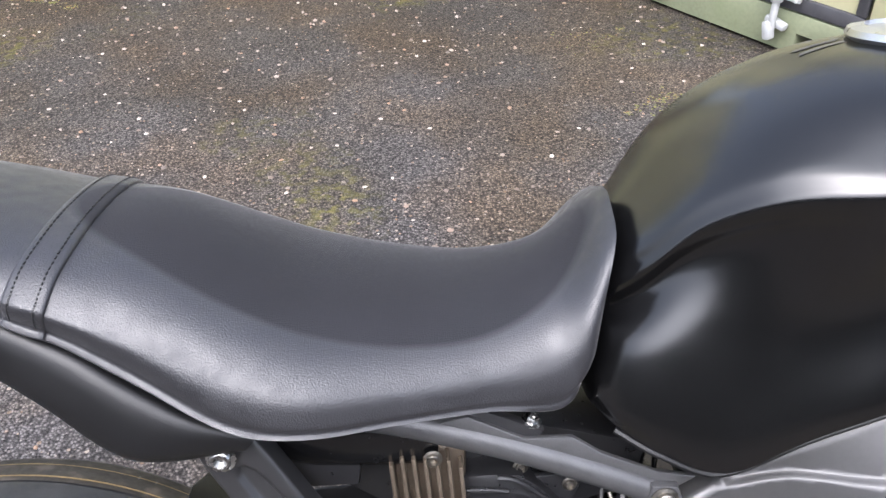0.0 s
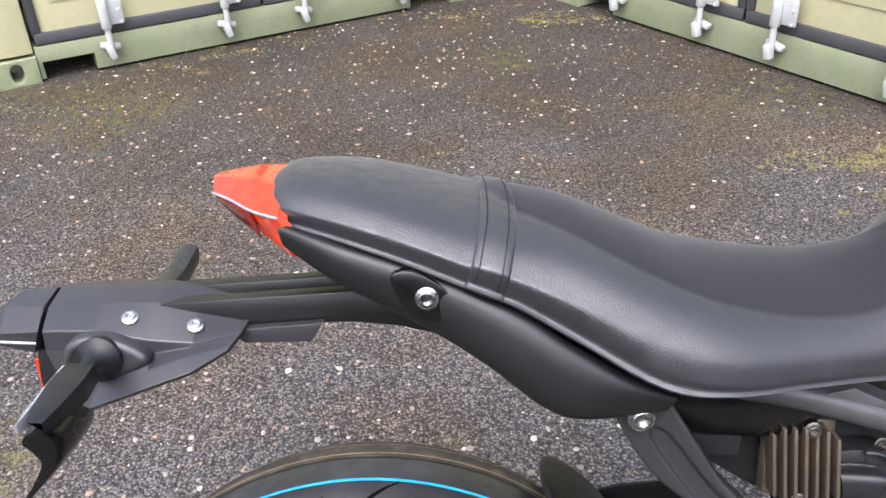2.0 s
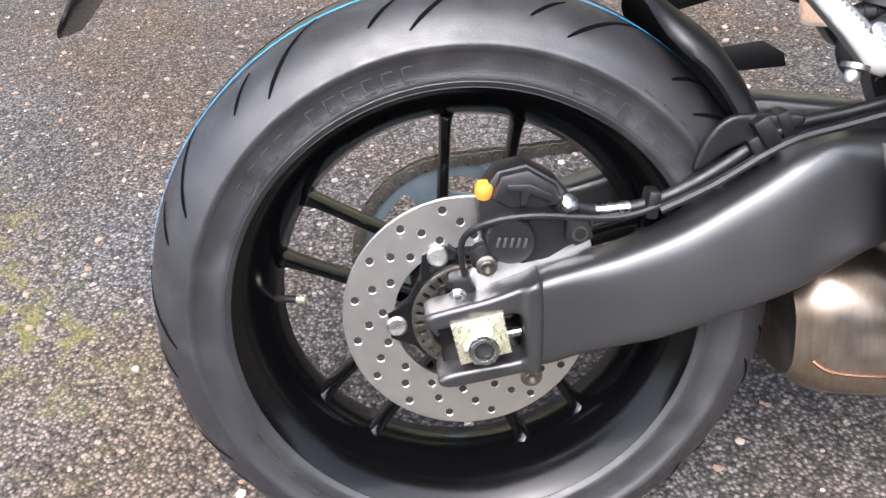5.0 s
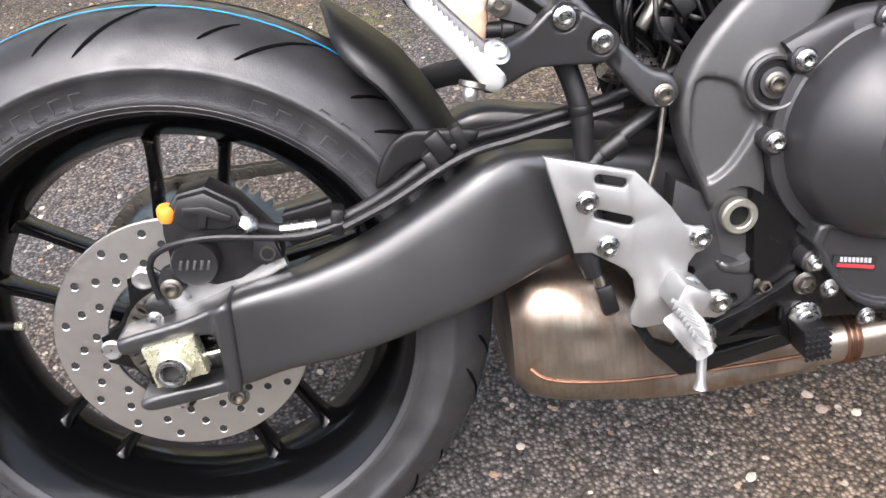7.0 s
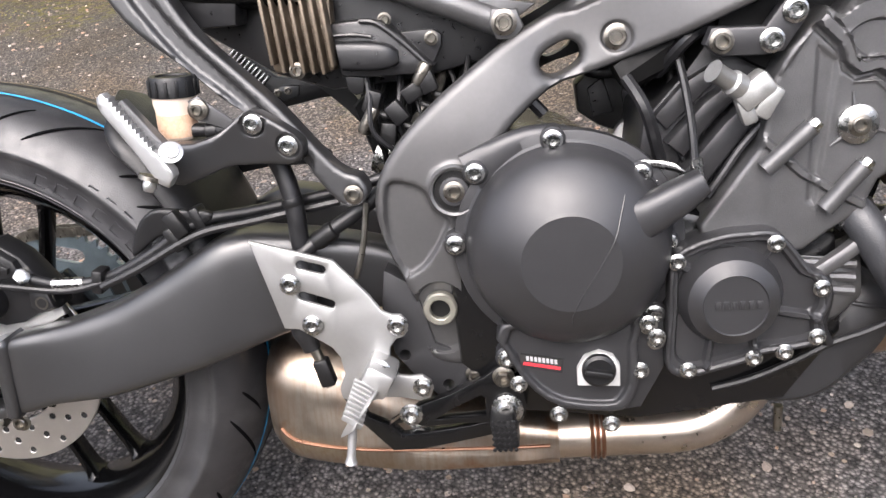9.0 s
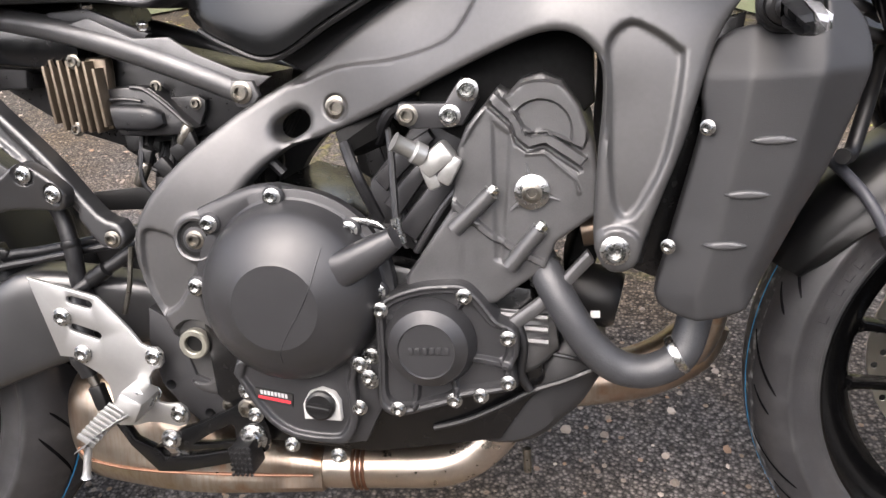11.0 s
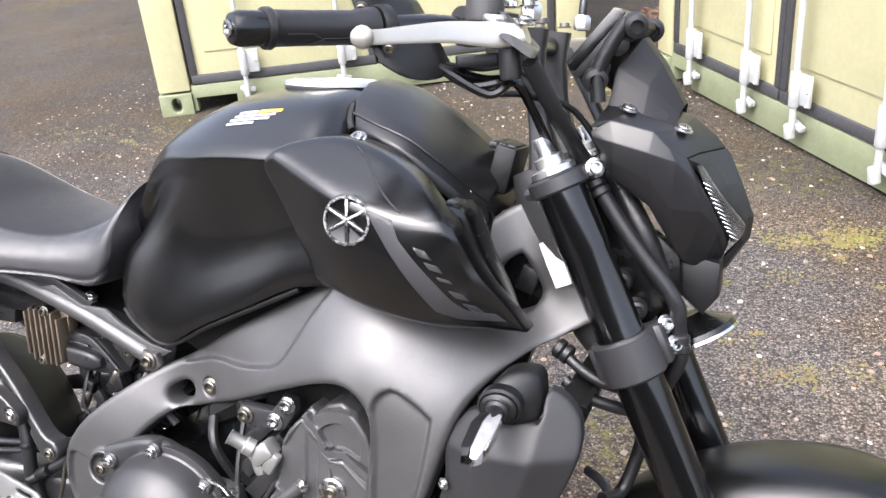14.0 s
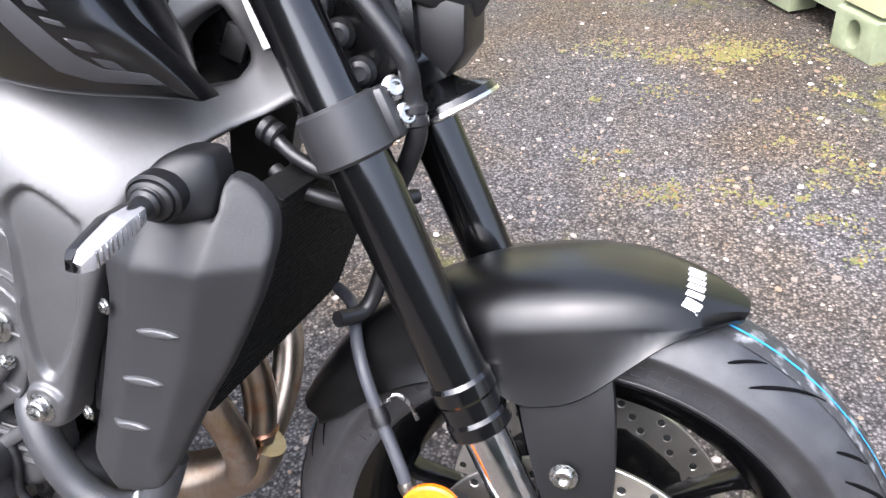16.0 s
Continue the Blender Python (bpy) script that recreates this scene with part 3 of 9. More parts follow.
def moss(spots, name):
    """Cushions of moss: many tiny lumps strewn about a few spots."""
    base = bmesh.new()
    bmesh.ops.create_icosphere(base, subdivisions=1, radius=1)
    shape, tris = [v.co.copy() for v in base.verts], [[v.index for v in f.verts] for f in base.faces]
    base.free()
    verts, faces = [], []
    for cx, cy, sx, sy, count in spots:
        for _ in range(count):
            px, py, r = rng.gauss(cx, sx), rng.gauss(cy, sy), 0.010 + 0.045 * rng.random() ** 2
            for _ in range(int(10 + r * 700)):
                x, y = rng.gauss(px, r), rng.gauss(py, r * 0.7)
                s, k = rng.uniform(0.002, 0.006), len(verts)
                verts += [(x + c.x * s, y + c.y * s, max(-0.002, c.z * s * 0.5)) for c in shape]
                faces += [[i + k for i in f] for f in tris]
    me = bpy.data.meshes.new(name)
    me.from_pydata(verts, [], faces)
    me.materials.append(MOSS)
    return new(name, me)


MOSS = stone_material("yellow_green_moss", [(0.085, 0.090, 0.018), (0.14, 0.135, 0.026), (0.055, 0.062, 0.016), (0.16, 0.14, 0.035), (0.13, 0.062, 0.026), (0.12, 0.120, 0.026)])
tagged(moss([(-1.20, 3.55, 0.22, 0.14, 45), (-2.0, 2.7, 0.16, 0.10, 20), (0.65, 3.75, 0.16, 0.08, 20), (0.05, 3.95, 0.25, 0.10, 14), (1.12, 2.65, 0.10, 0.10, 8), (1.40, 2.03, 0.16, 0.05, 26), (1.62, 2.12, 0.10, 0.05, 16), (1.92, 1.85, 0.12, 0.14, 18), (1.60, 1.28, 0.16, 0.07, 9), (1.82, 1.20, 0.10, 0.10, 7), (2.1, 1.4, 0.12, 0.16, 10), (1.45, 1.65, 0.20, 0.14, 5)], "moss"), "yellow-green moss growing on the asphalt", "moss", kind="stuff")

LITTER = stone_material("dry_brown_leaves", [(0.10, 0.045, 0.025), (0.18, 0.085, 0.045), (0.07, 0.035, 0.022), (0.24, 0.14, 0.08)])
tagged(pebbles(700, (0.35, 1.0, 4.25, 6.0), 0.045, "leaf_litter", LITTER), "dry brown leaves blown between the containers", "leaves", kind="stuff")

# a plain unseen wall added behind the camera, so that side faces reflect dark
UNSEEN_WALL = surface("unseen_dark_green_wall", (0.035, 0.042, 0.032), 0.7, 0.0, 0.2, 1.5, 0.2, 60)
wall = part("unseen_wall_south", box((22, 0.2, 2.6), pose(0.8, -5.2, 1.29), 0.01), UNSEEN_WALL, None)
tagged(wall, "unseen plain dark green wall added to darken reflections", "wall", kind="structure")

# ---- shipping containers ----
CREAM = surface("faded_green_cream_paint", (0.45, 0.43, 0.26), 0.55, 0.0, 0.07, 3, 0.1, 120, wear=0.35, wear_colour=(0.36, 0.37, 0.21), wear_scale=2.5)
SILL = surface("mossy_green_sill_paint", (0.20, 0.22, 0.135), 0.6, 0.0, 0.14, 5, 0.2, 90, wear=0.5, wear_colour=(0.12, 0.15, 0.07), wear_scale=5)
SEAL = surface("door_seal_rubber", (0.045, 0.045, 0.05), 0.6, 0.0, 0.1, 20)
ROD = surface("galvanised_rod", (0.43, 0.44, 0.44), 0.5, 0.2, 0.1, 20, 0.1, 200)


def container():
    """One end of a container, doors towards -y, from x 0 to 2.44, standing on the ground."""
    root = new("shipping_container")
    part("body", box((2.34, 6.0, 2.40), pose(1.22, 3.06, 1.30), 0.01), SILL, root, "dull green corrugated steel body")
    for x in (0.035, 2.405):
        for k in range(21):
            part("corrugation", box((0.036, 0.14, 2.2), pose(x, 0.30 + 0.28 * k, 1.32), 0.012), SILL, root)
    for x in (0.0, 2.26):
        part("corner_post", box((0.17, 0.16, 2.30), pose(x + 0.09, 0.02, 1.28), 0.008), CREAM, root)
        part("corner_casting", plate([(x, 0.0), (x + 0.178, 0.0), (x + 0.178, 0.118), (x, 0.118)], -0.075, 0.10, 0.006, [slot(x + 0.089, 0.045, x + 0.089, 0.075, 0.026)]), SILL, root)
    # sill with two fork pockets
    part("sill", plate([(0.18, 0.012), (0.20, 0.012), (0.20, 0.085), (0.42, 0.085), (0.42, 0.012), (2.02, 0.012), (2.02, 0.085), (2.24, 0.085), (2.24, 0.012), (2.26, 0.012), (2.26, 0.155), (0.18, 0.155)], -0.055, 0.05, 0.004), SILL, root, "mossy green bottom sill")
    for x0 in (0.20, 1.235):
        door = part("door", box((1.005, 0.05, 2.20), pose(x0 + 0.5025, -0.015, 1.29), 0.006), CREAM, root)
        part("door_panel", box((0.83, 0.012, 2.0), pose(x0 + 0.5025, -0.043, 1.33), 0.005), CREAM, door)
        part("bottom_seal", box((1.02, 0.02, 0.05), pose(x0 + 0.5025, -0.047, 0.185), 0.006), SEAL, door, "black rubber door seal")
        for dx in (-0.495, 0.495):
            part("side_seal", box((0.04, 0.02, 2.2), pose(x0 + 0.5025 + dx, -0.046, 1.31), 0.006), SEAL, door, "black rubber door seal")
        for dx in ((-0.2125, 0.3225) if x0 < 1 else (-0.3225, 0.2125)):
            x = x0 + 0.5025 + dx
            rod = part("lock_rod", tube([(x, -0.105, 0.09), (x, -0.105, 2.35)], 0.0135, 12, smooth=False), ROD, root, "grey galvanised door lock rod")
            part("rod_guide", box((0.095, 0.016, 0.125), pose(x + 0.036, -0.088, 0.265), 0.006), ROD, rod)
            part("guide_collar", lathe([(0.019, 0), (0.022, 0.006), (0.022, 0.138), (0.019, 0.144)], 14, pose(x, -0.105, 0.193)), ROD, rod)
            part("cam_keeper", box((0.085, 0.030, 0.026), pose(x, -0.080, 0.112, 0, 12, 0), 0.007), ROD, rod)
            part("cam", box((0.032, 0.038, 0.066), pose(x - 0.006, -0.110, 0.090, 0, -14, 0), 0.009), ROD, rod)
            for dz in (-0.055, 0.0, 0.055):
                part("rivet", lathe([(0.008, 0), (0.006, 0.005), (0.0, 0.006)], 8, aim((x + 0.068, -0.096, 0.265 + dz), (0, -1, 0))), ROD, rod)
    return tagged(root, "pale green steel shipping container with grey door lock rods", "shipping container", "containers round the yard")


box_a = container()
box_a.matrix_basis = pose(-1.865, 3.090, 0, 0, 0, 29.5)
box_b = copy_thing(box_a, pose(0.757, 4.134, 0, 0, 0, -58.4))

# ---- motorcycle: all parts are built upright, x ahead, y to its left, and lean with their root ----
bike = new("motorcycle")
bike.matrix_basis = pose(0, 0, 0.003, -14.4, 0, 0)
tagged(bike, "matt black naked motorcycle leaning on its side stand", "motorcycle")
RAKE = 24.9
STEER = Matrix.Translation((1.424, 0, 0.30)) @ Matrix.Rotation(radians(0.0), 4, Vector((-math.sin(radians(RAKE)), 0, math.cos(radians(RAKE))))) @ Matrix.Translation((-1.424, 0, -0.30))


def tyre_point(c, r, w, ang, u):
    """On the tread: ang round the wheel, u from 0 at the crown to 1 at the shoulder."""
    t = radians(90 - 90 * u)
    rad = 0.2555 + (r - 0.2555) * math.sin(t) ** 1.15 + 0.0006
    y = -w * math.cos(t) ** 0.80
    a = radians(ang)
    return Vector((c[0] + rad * math.cos(a), c[1] + y, c[2] + rad * math.sin(a)))


def mirror_y(p):
    return Vector((p.x, -p.y, p.z))


def wheel(name, c, r, w, lip, spoke_a, label, dirt):
    """A tyre on a black ten-spoke rim, axle along y at c."""
    m = aim(c, (0, -1, 0))
    lw = w * lip
    rim = part(name, lathe([(0.2315, -lw), (0.2315, -lw + 0.004), (0.222, -lw + 0.010), (0.205, -lw * 0.55), (0.196, 0), (0.205, lw * 0.55), (0.222, lw - 0.010), (0.2315, lw - 0.004), (0.2315, lw),
                            (0.2275, lw + 0.001), (0.219, lw - 0.006), (0.198, lw * 0.50), (0.187, 0), (0.198, -lw * 0.50), (0.219, -lw + 0.006), (0.2275, -lw - 0.001)], 72, m, True), RIM_BLACK, bike, label)
    lip_r = 0.255 + (r - 0.255) * 0.19
    prof = [(0.221, lw * 0.88), (0.2315, w * 0.905), (0.2375, w * 0.925), (0.2400, w * 0.915), (0.2470, w * 0.925), (lip_r - 0.0085, w * 0.938), (lip_r - 0.0055, w * 0.962), (lip_r - 0.0015, w * 0.985), (lip_r + 0.0015, w * 0.982)]
    for k in range(2, 11):
        t = radians(9 * k)
        prof.append((0.255 + (r - 0.255) * math.sin(t) ** 1.15, w * math.cos(t) ** 0.80))
    prof += [(a, -h) for a, h in prof[-2::-1]]
    tyre = part("tyre", lathe(prof, 96, m, caps=False), RUBBER, rim, "black rubber tyre")
    bm = bmesh.new()
    span = (-0.36, -0.27, -0.18, -0.10, -0.02) if dirt == "far" else (-0.22, -0.10, 0.0, 0.10, 0.20, 0.28)
    rows = [[tyre_point(c, r, w, 3 * k, u) if u >= 0 else mirror_y(tyre_point(c, r, w, 3 * k, -u)) for u in span] for k in range(121)]
    skin(bm, rows, False, False)
    part("tread_crown", bm, RUBBER_CROWN if dirt == "far" else RUBBER_DUSTY, rim, "scuffed tread crown")
    for side in (1, -1):
        part("bead_rib", lathe([(0.2318, side * (w * 0.890)), (0.2335, side * (w * 0.918)), (0.2352, side * (w * 0.905))], 96, m, True), RUBBER, rim)
    bm = lathe([(0.018, -lw * 0.9), (0.034, -lw * 0.9), (0.040, -lw * 0.5), (0.048, -0.02), (0.048, 0.02), (0.040, lw * 0.5), (0.034, lw * 0.9), (0.018, lw * 0.9)], 32, m)
    part("hub", bm, RIM_BLACK, rim)
    for k in range(5):
        for s in (-1, 1):
            a0, a1 = radians(spoke_a + 72 * k + s * 36), radians(spoke_a + 72 * k + s * 10.5)
            p, q = [(c[0] + u * math.cos(a), c[2] + u * math.sin(a)) for u, a in ((0.046, a0), (0.196, a1))]
            nx, nz = -(q[1] - p[1]), q[0] - p[0]
            d = math.hypot(nx, nz)
            nx, nz = nx / d, nz / d
            st = []
            for f, h, y in ((0, 0.009, 0.018), (0.3, 0.0062, 0.014), (0.8, 0.0058, 0.014), (0.95, 0.008, 0.018), (1.0, 0.014, 0.024)):
                x, z = p[0] + (q[0] - p[0]) * f, p[1] + (q[1] - p[1]) * f
                st.append((x + nx * h, z + nz * h, x - nx * h, z - nz * h, c[1], y))
            part("spoke", beam(st, 3, 12), RIM_BLACK, rim)
    return rim, tyre, m


# near-black colour stands in for the shade inside the tread grooves
GROOVE_SHADE = surface("groove_shade_black", (0.0025, 0.0025, 0.003), 0.9, spec=0.05)


def grooves(c, r, w, rim, long, count=26):
    """Curved tread grooves as dark strips, swept back from the crown to the shoulder."""
    for k in range(count):
        a = 360 / count * k
        u0, u1, sweep, h = ((0.20, 0.68, 13, 0.0026), (0.32, 0.56, 6, 0.0023))[k % 2]
        line = [(a + sweep * (f ** 0.8), u0 + (u1 - u0) * f) for f in (i / 8 for i in range(9))]
        bm = bmesh.new()
        rows = []
        for i, (ang, u) in enumerate(line):
            p = tyre_point(c, r, w, ang, u)
            d = tyre_point(c, r, w, ang + 0.3, u) - p
            e = tyre_point(c, r, w, ang, u + 0.02) - p
            side = (d.normalized() - e.normalized() * 0.2).normalized()
            hw = h * min(1.0, 0.35 + i * 0.4, 0.35 + (8 - i) * 0.4)
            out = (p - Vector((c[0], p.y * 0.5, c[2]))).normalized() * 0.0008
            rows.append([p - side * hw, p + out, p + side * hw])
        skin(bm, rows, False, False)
        part("groove_strip", bm, GROOVE_SHADE, rim)


def stripe(c, r, w, rim, u, half, mat, label, wob=0.0):
    bm = bmesh.new()
    rows = []
    for k in range(121):
        a = 3 * k
        du = wob * noise.noise((a * 0.05 % 18, 0, 0))
        rows.append([tyre_point(c, r + 0.0007, w, a, u + du - half), tyre_point(c, r + 0.0009, w, a, u + du), tyre_point(c, r + 0.0007, w, a, u + du + half)])
    skin(bm, rows, False, False)
    part("painted_stripe" if mat == BLUE else "sidewall_line", bm, mat, rim, label)


def relief_bars(bm, c, m_r, y, a0, a1, n, h=0.012):
    """Raised moulded marks on a sidewall that cannot be read: plain bars."""
    for i in range(n):
        a = radians(a0 + (a1 - a0) * i / (n - 1))
        x, z = c[0] + m_r * math.cos(a), c[2] + m_r * math.sin(a)
        mm = Matrix.Translation((x, y, z)) @ Matrix.Rotation(-a + math.pi / 2, 4, "Y")
        s = abs(a1 - a0) / n * math.pi / 180 * m_r
        box((s * 0.62, 0.0014, 0.0013), mm @ pose(0, 0, h / 2), 0, bm=bm)
        box((s * 0.62, 0.0014, 0.0013), mm @ pose(0, 0, -h / 2), 0, bm=bm)
        box((0.0013, 0.0014, h), mm @ pose(-s * 0.3, 0, 0), 0, bm=bm)


def disc(c, y, r, inner, parent, holes, label):
    rows = []
    for k in range(holes):
        a = 360 / holes * k
        for j, f in enumerate((0.22, 0.5, 0.78)):
            rr = inner + (r - inner) * f
            aa = radians(a + (j - 1) * 360 / holes * 0.36)
            rows.append(circle(c[0] + rr * math.cos(aa), c[2] + rr * math.sin(aa), 0.0042, 8))
    b = plate(circle(c[0], c[2], r, 72), y - 0.0025, y + 0.0025, 0.0006, [circle(c[0], c[2], inner, 48)] + rows, seg=1)
    made = part("brake_disc", b, DISC, parent, label, crease=20)
    # black plugs inside the drilled holes stand in for their shade
    plug = None
    for ring in rows:
        x, z = sum(p[0] for p in ring) / len(ring), sum(p[1] for p in ring) / len(ring)
        if plug is None:
            plug = part("dark_hole_plug", lathe([(0.0041, -0.0012), (0.0041, 0.0012)], 8, pose(0, 0, 0, 90, 0, 0)), INK, made)
            plug.matrix_basis = pose(x, y, z)
        else:
            again(plug, "dark_hole_plug", pose(x, y, z), made)
    return made


# ---- rear wheel, brake and drive ----
RC = (0.0, 0.0, 0.315)
rear_rim, rear_tyre, _ = wheel("rear_wheel", RC, 0.315, 0.0905, 0.85, 80, "satin black cast ten-spoke wheel", "far")
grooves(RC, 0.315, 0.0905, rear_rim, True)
stripe(RC, 0.315, 0.0905, rear_rim, 0.19, 0.012, BLUE, "bright blue painted stripe", 0.012)
for u in (0.055, 0.200):
    bm = bmesh.new()
    skin(bm, [[mirror_y(tyre_point(RC, 0.3156, 0.0905, 3 * k, u - h)) for h in (-0.006, 0.0, 0.006)] for k in range(121)], False, False)
    part("mould_line", bm, MOULD, rear_rim, "thin yellowish mould line")
valve = part("valve_stem", tube([(-0.196, -0.020, 0.335), (-0.184, -0.026, 0.336), (-0.166, -0.034, 0.337)], 0.0042, 10), HOSE, rear_rim)
part("valve_cap", lathe([(0.0046, 0), (0.0046, 0.008), (0.0035, 0.009)], 12, aim((-0.168, -0.033, 0.337), (0.9, -0.4, 0.05))), BRASS, valve)
marks = bmesh.new()
relief_bars(marks, RC, 0.2470, -0.0842, 98, 140, 11)
relief_bars(marks, RC, 0.2470, -0.0842, 30, 62, 7)
relief_bars(marks, RC, 0.2680, -0.0872, 36, 50, 4, 0.007)
relief_bars(marks, RC, 0.2470, -0.0842, 205, 232, 9, 0.007)
tagged(part("sidewall_lettering", marks, RUBBER, rear_rim), kind="stuff")
rd = disc(RC, -0.062, 0.1235, 0.073, rear_rim, 16, "drilled silver brake disc")
part("disc_carrier", plate([(r * math.cos(radians(a + d)), 0.315 + r * math.sin(radians(a + d))) for a in range(38, 398, 72) for r, d in ((0.062, -24), (0.080, -10), (0.080, 10), (0.062, 24))], -0.067, -0.054, 0.003, [circle(0, 0.315, 0.045, 24)]), SATIN_BLACK, rear_rim)
for k in range(5):
    a = radians(38 + 72 * k)
    part("disc_rivet", lathe([(0.0105, 0), (0.0105, 0.002), (0.0085, 0.004), (0.0035, 0.0035), (0.0, 0.0030)], 20, aim((0.071 * math.cos(a), -0.0665, 0.315 + 0.071 * math.sin(a)), (0, -1, 0))), ALU, rear_rim)

# ---- fuel tank ----
def tank_ring(s):
    xb, xt, zb, wb, zk, wk, zc, wc, zt = s
    x = lambda z: xb + (xt - xb) * min(1, max(0, (z - zb) / (zt - zb)))
    zl = zb + 0.30 * (zk - zb)
    half = [(wb - 0.030, zb - 0.004), (wb - 0.002, zb), (wb + 0.002, zb + 0.004), (wb + 0.55 * (wk + 0.012 - wb) , zl), (wk, zk + 0.010), (wc - 0.016, zc - 0.040), (wc - 0.005, zc - 0.016), (wc, zc - 0.004), (wc - 0.004, zc + 0.005), (wc * 0.90, zc + 0.018), (wc * 0.62, zc + 0.74 * (zt - zc)), (wc * 0.25, zt - 0.002)]
    right = [(x(z), -y, z) for y, z in half]
    return [(x(zb), 0, zb)] + right + [(x(zt), 0, zt)] + [(a, -b, c) for a, b, c in right[::-1]]


TANK = [(0.548, 0.580, 0.738, 0.078, 0.79, 0.078, 0.846, 0.070, 0.880),
        (0.566, 0.600, 0.725, 0.098, 0.79, 0.096, 0.866, 0.086, 0.904),
        (0.600, 0.632, 0.708, 0.114, 0.80, 0.108, 0.904, 0.106, 0.945),
        (0.652, 0.678, 0.693, 0.126, 0.81, 0.118, 0.930, 0.136, 0.980),
        (0.715, 0.735, 0.725, 0.132, 0.82, 0.124, 0.938, 0.160, 1.004),
        (0.783, 0.788, 0.757, 0.141, 0.835, 0.132, 0.942, 0.169, 1.015),
        (0.850, 0.850, 0.789, 0.148, 0.85, 0.148, 0.942, 0.176, 1.018),
        (0.890, 0.890, 0.797, 0.147, 0.855, 0.154, 0.938, 0.172, 1.012),
        (0.916, 0.916, 0.802, 0.140, 0.855, 0.145, 0.925, 0.140, 0.982),
        (0.960, 0.960, 0.806, 0.125, 0.850, 0.130, 0.910, 0.110, 0.950),
        (1.020, 1.020, 0.810, 0.090, 0.840, 0.095, 0.880, 0.080, 0.905),
        (1.060, 1.060, 0.820, 0.060, 0.840, 0.062, 0.860, 0.055, 0.870)]
tank = part("fuel_tank", net([tank_ring(s) for s in TANK], 5, 4), MATT_BLACK, bike, "matt black fuel tank with a sharp knee crease", crease=60)
part("tank_edge_trim", tube([(0.566, -0.098, 0.721), (0.600, -0.112, 0.704), (0.650, -0.121, 0.689), (0.715, -0.127, 0.721), (0.783, -0.136, 0.753), (0.86, -0.143, 0.789)], 0.0035, 8), PLASTIC, tank)
cap = part("fuel_cap", lathe([(0.060, 0), (0.064, 0.004), (0.062, 0.009), (0.050, 0.012), (0.048, 0.009), (0.0, 0.009)], 48, aim((0.834, 0.0, 1.012), (0.02, 0, 1))), ALU, tank, "round silver fuel cap")
for k, (u0, u1, v0, v1) in enumerate(((0.004, 0.034, 0.006, 0.011), (-0.024, 0.002, 0.006, 0.0105), (-0.028, 0.028, 0.000, 0.0045), (-0.032, 0.022, -0.006, -0.0015), (-0.034, 0.004, -0.012, -0.0075))):
    part("warning_label", drape(tank, [(u0, v0), (u1, v0), (u1, v1), (u0, v1)], (0.797, -0.143, 1.008), (1, 0.0, 0.03), (0, 0.85, 0.5)), (YELLOW, PRINT, PRINT, PRINT, PRINT)[k], tank)

for turn in (-1, 1):
    part("tank_mark", drape(tank, [(-0.012, 0.004 * turn), (0.020, 0.003 * turn), (0.026, 0.007 * turn), (-0.016, 0.010 * turn)], (0.742, 0.012, 1.04), (1, 0, 0.1), (0, 1, 0.05)), LIGHT_DECAL, tank)

# side cover with the round emblem, and the scoop at its front
COVER_LOW = thin_plate([(0.899, 0.811, -0.172), (0.955, 0.800, -0.190), (1.028, 0.779, -0.182), (1.090, 0.775, -0.157), (1.124, 0.768, -0.138), (0.898, 0.860, -0.190), (0.955, 0.855, -0.212), (1.030, 0.842, -0.214), (1.086, 0.826, -0.190), (1.115, 0.800, -0.158),
                        (0.862, 0.935, -0.186), (0.947, 0.915, -0.216), (1.020, 0.895, -0.217), (1.075, 0.880, -0.203), (1.100, 0.855, -0.176)])


def cover_face(q):
    """The cover's steep side and its sloping top, meeting in a rounded crease."""
    ridge = np.interp(q[:, 0], (0.840, 0.871, 0.947, 1.009, 1.058, 1.100), (0.956, 0.944, 0.915, 0.897, 0.889, 0.866))
    low = COVER_LOW(np.c_[q[:, 0], np.minimum(q[:, 1], ridge + 0.01)])
    top = COVER_LOW(np.c_[q[:, 0], ridge]) + 1.25 * (q[:, 1] - ridge)
    return (low + top + np.sqrt((low - top) ** 2 + 0.005 ** 2)) / 2 - 0.004


cover = part("tank_side_cover", casting([(0.899, 0.811), (0.930, 0.803), (0.995, 0.786), (1.040, 0.777), (1.090, 0.772), (1.118, 0.7695), (1.1275, 0.7680), (1.1275, 0.7725), (1.111, 0.805), (1.087, 0.845), (1.076, 0.872), (1.064, 0.892), (1.045, 0.909), (1.015, 0.932), (0.970, 0.955), (0.920, 0.967), (0.872, 0.960), (0.850, 0.946), (0.842, 0.930), (0.861, 0.899), (0.882, 0.862), (0.896, 0.834)], cover_face, 0.03, 0.006, step=0.005), MATT_BLACK, bike, "gloss-black side cover with a silver emblem", crease=60)
stripe_decal = part("stripe_decal", casting([(0.983, 0.904), (1.012, 0.893), (1.019, 0.874), (1.053, 0.831), (1.068, 0.809), (1.079, 0.799), (1.104, 0.793), (1.112, 0.783), (1.070, 0.788), (1.049, 0.797), (1.031, 0.827), (1.006, 0.866)], lambda q: cover_face(q) - 0.0008, 0.0008, 0.0003, smooth=1, step=0.005), GREY_DECAL, cover, "matt grey angled stripe")
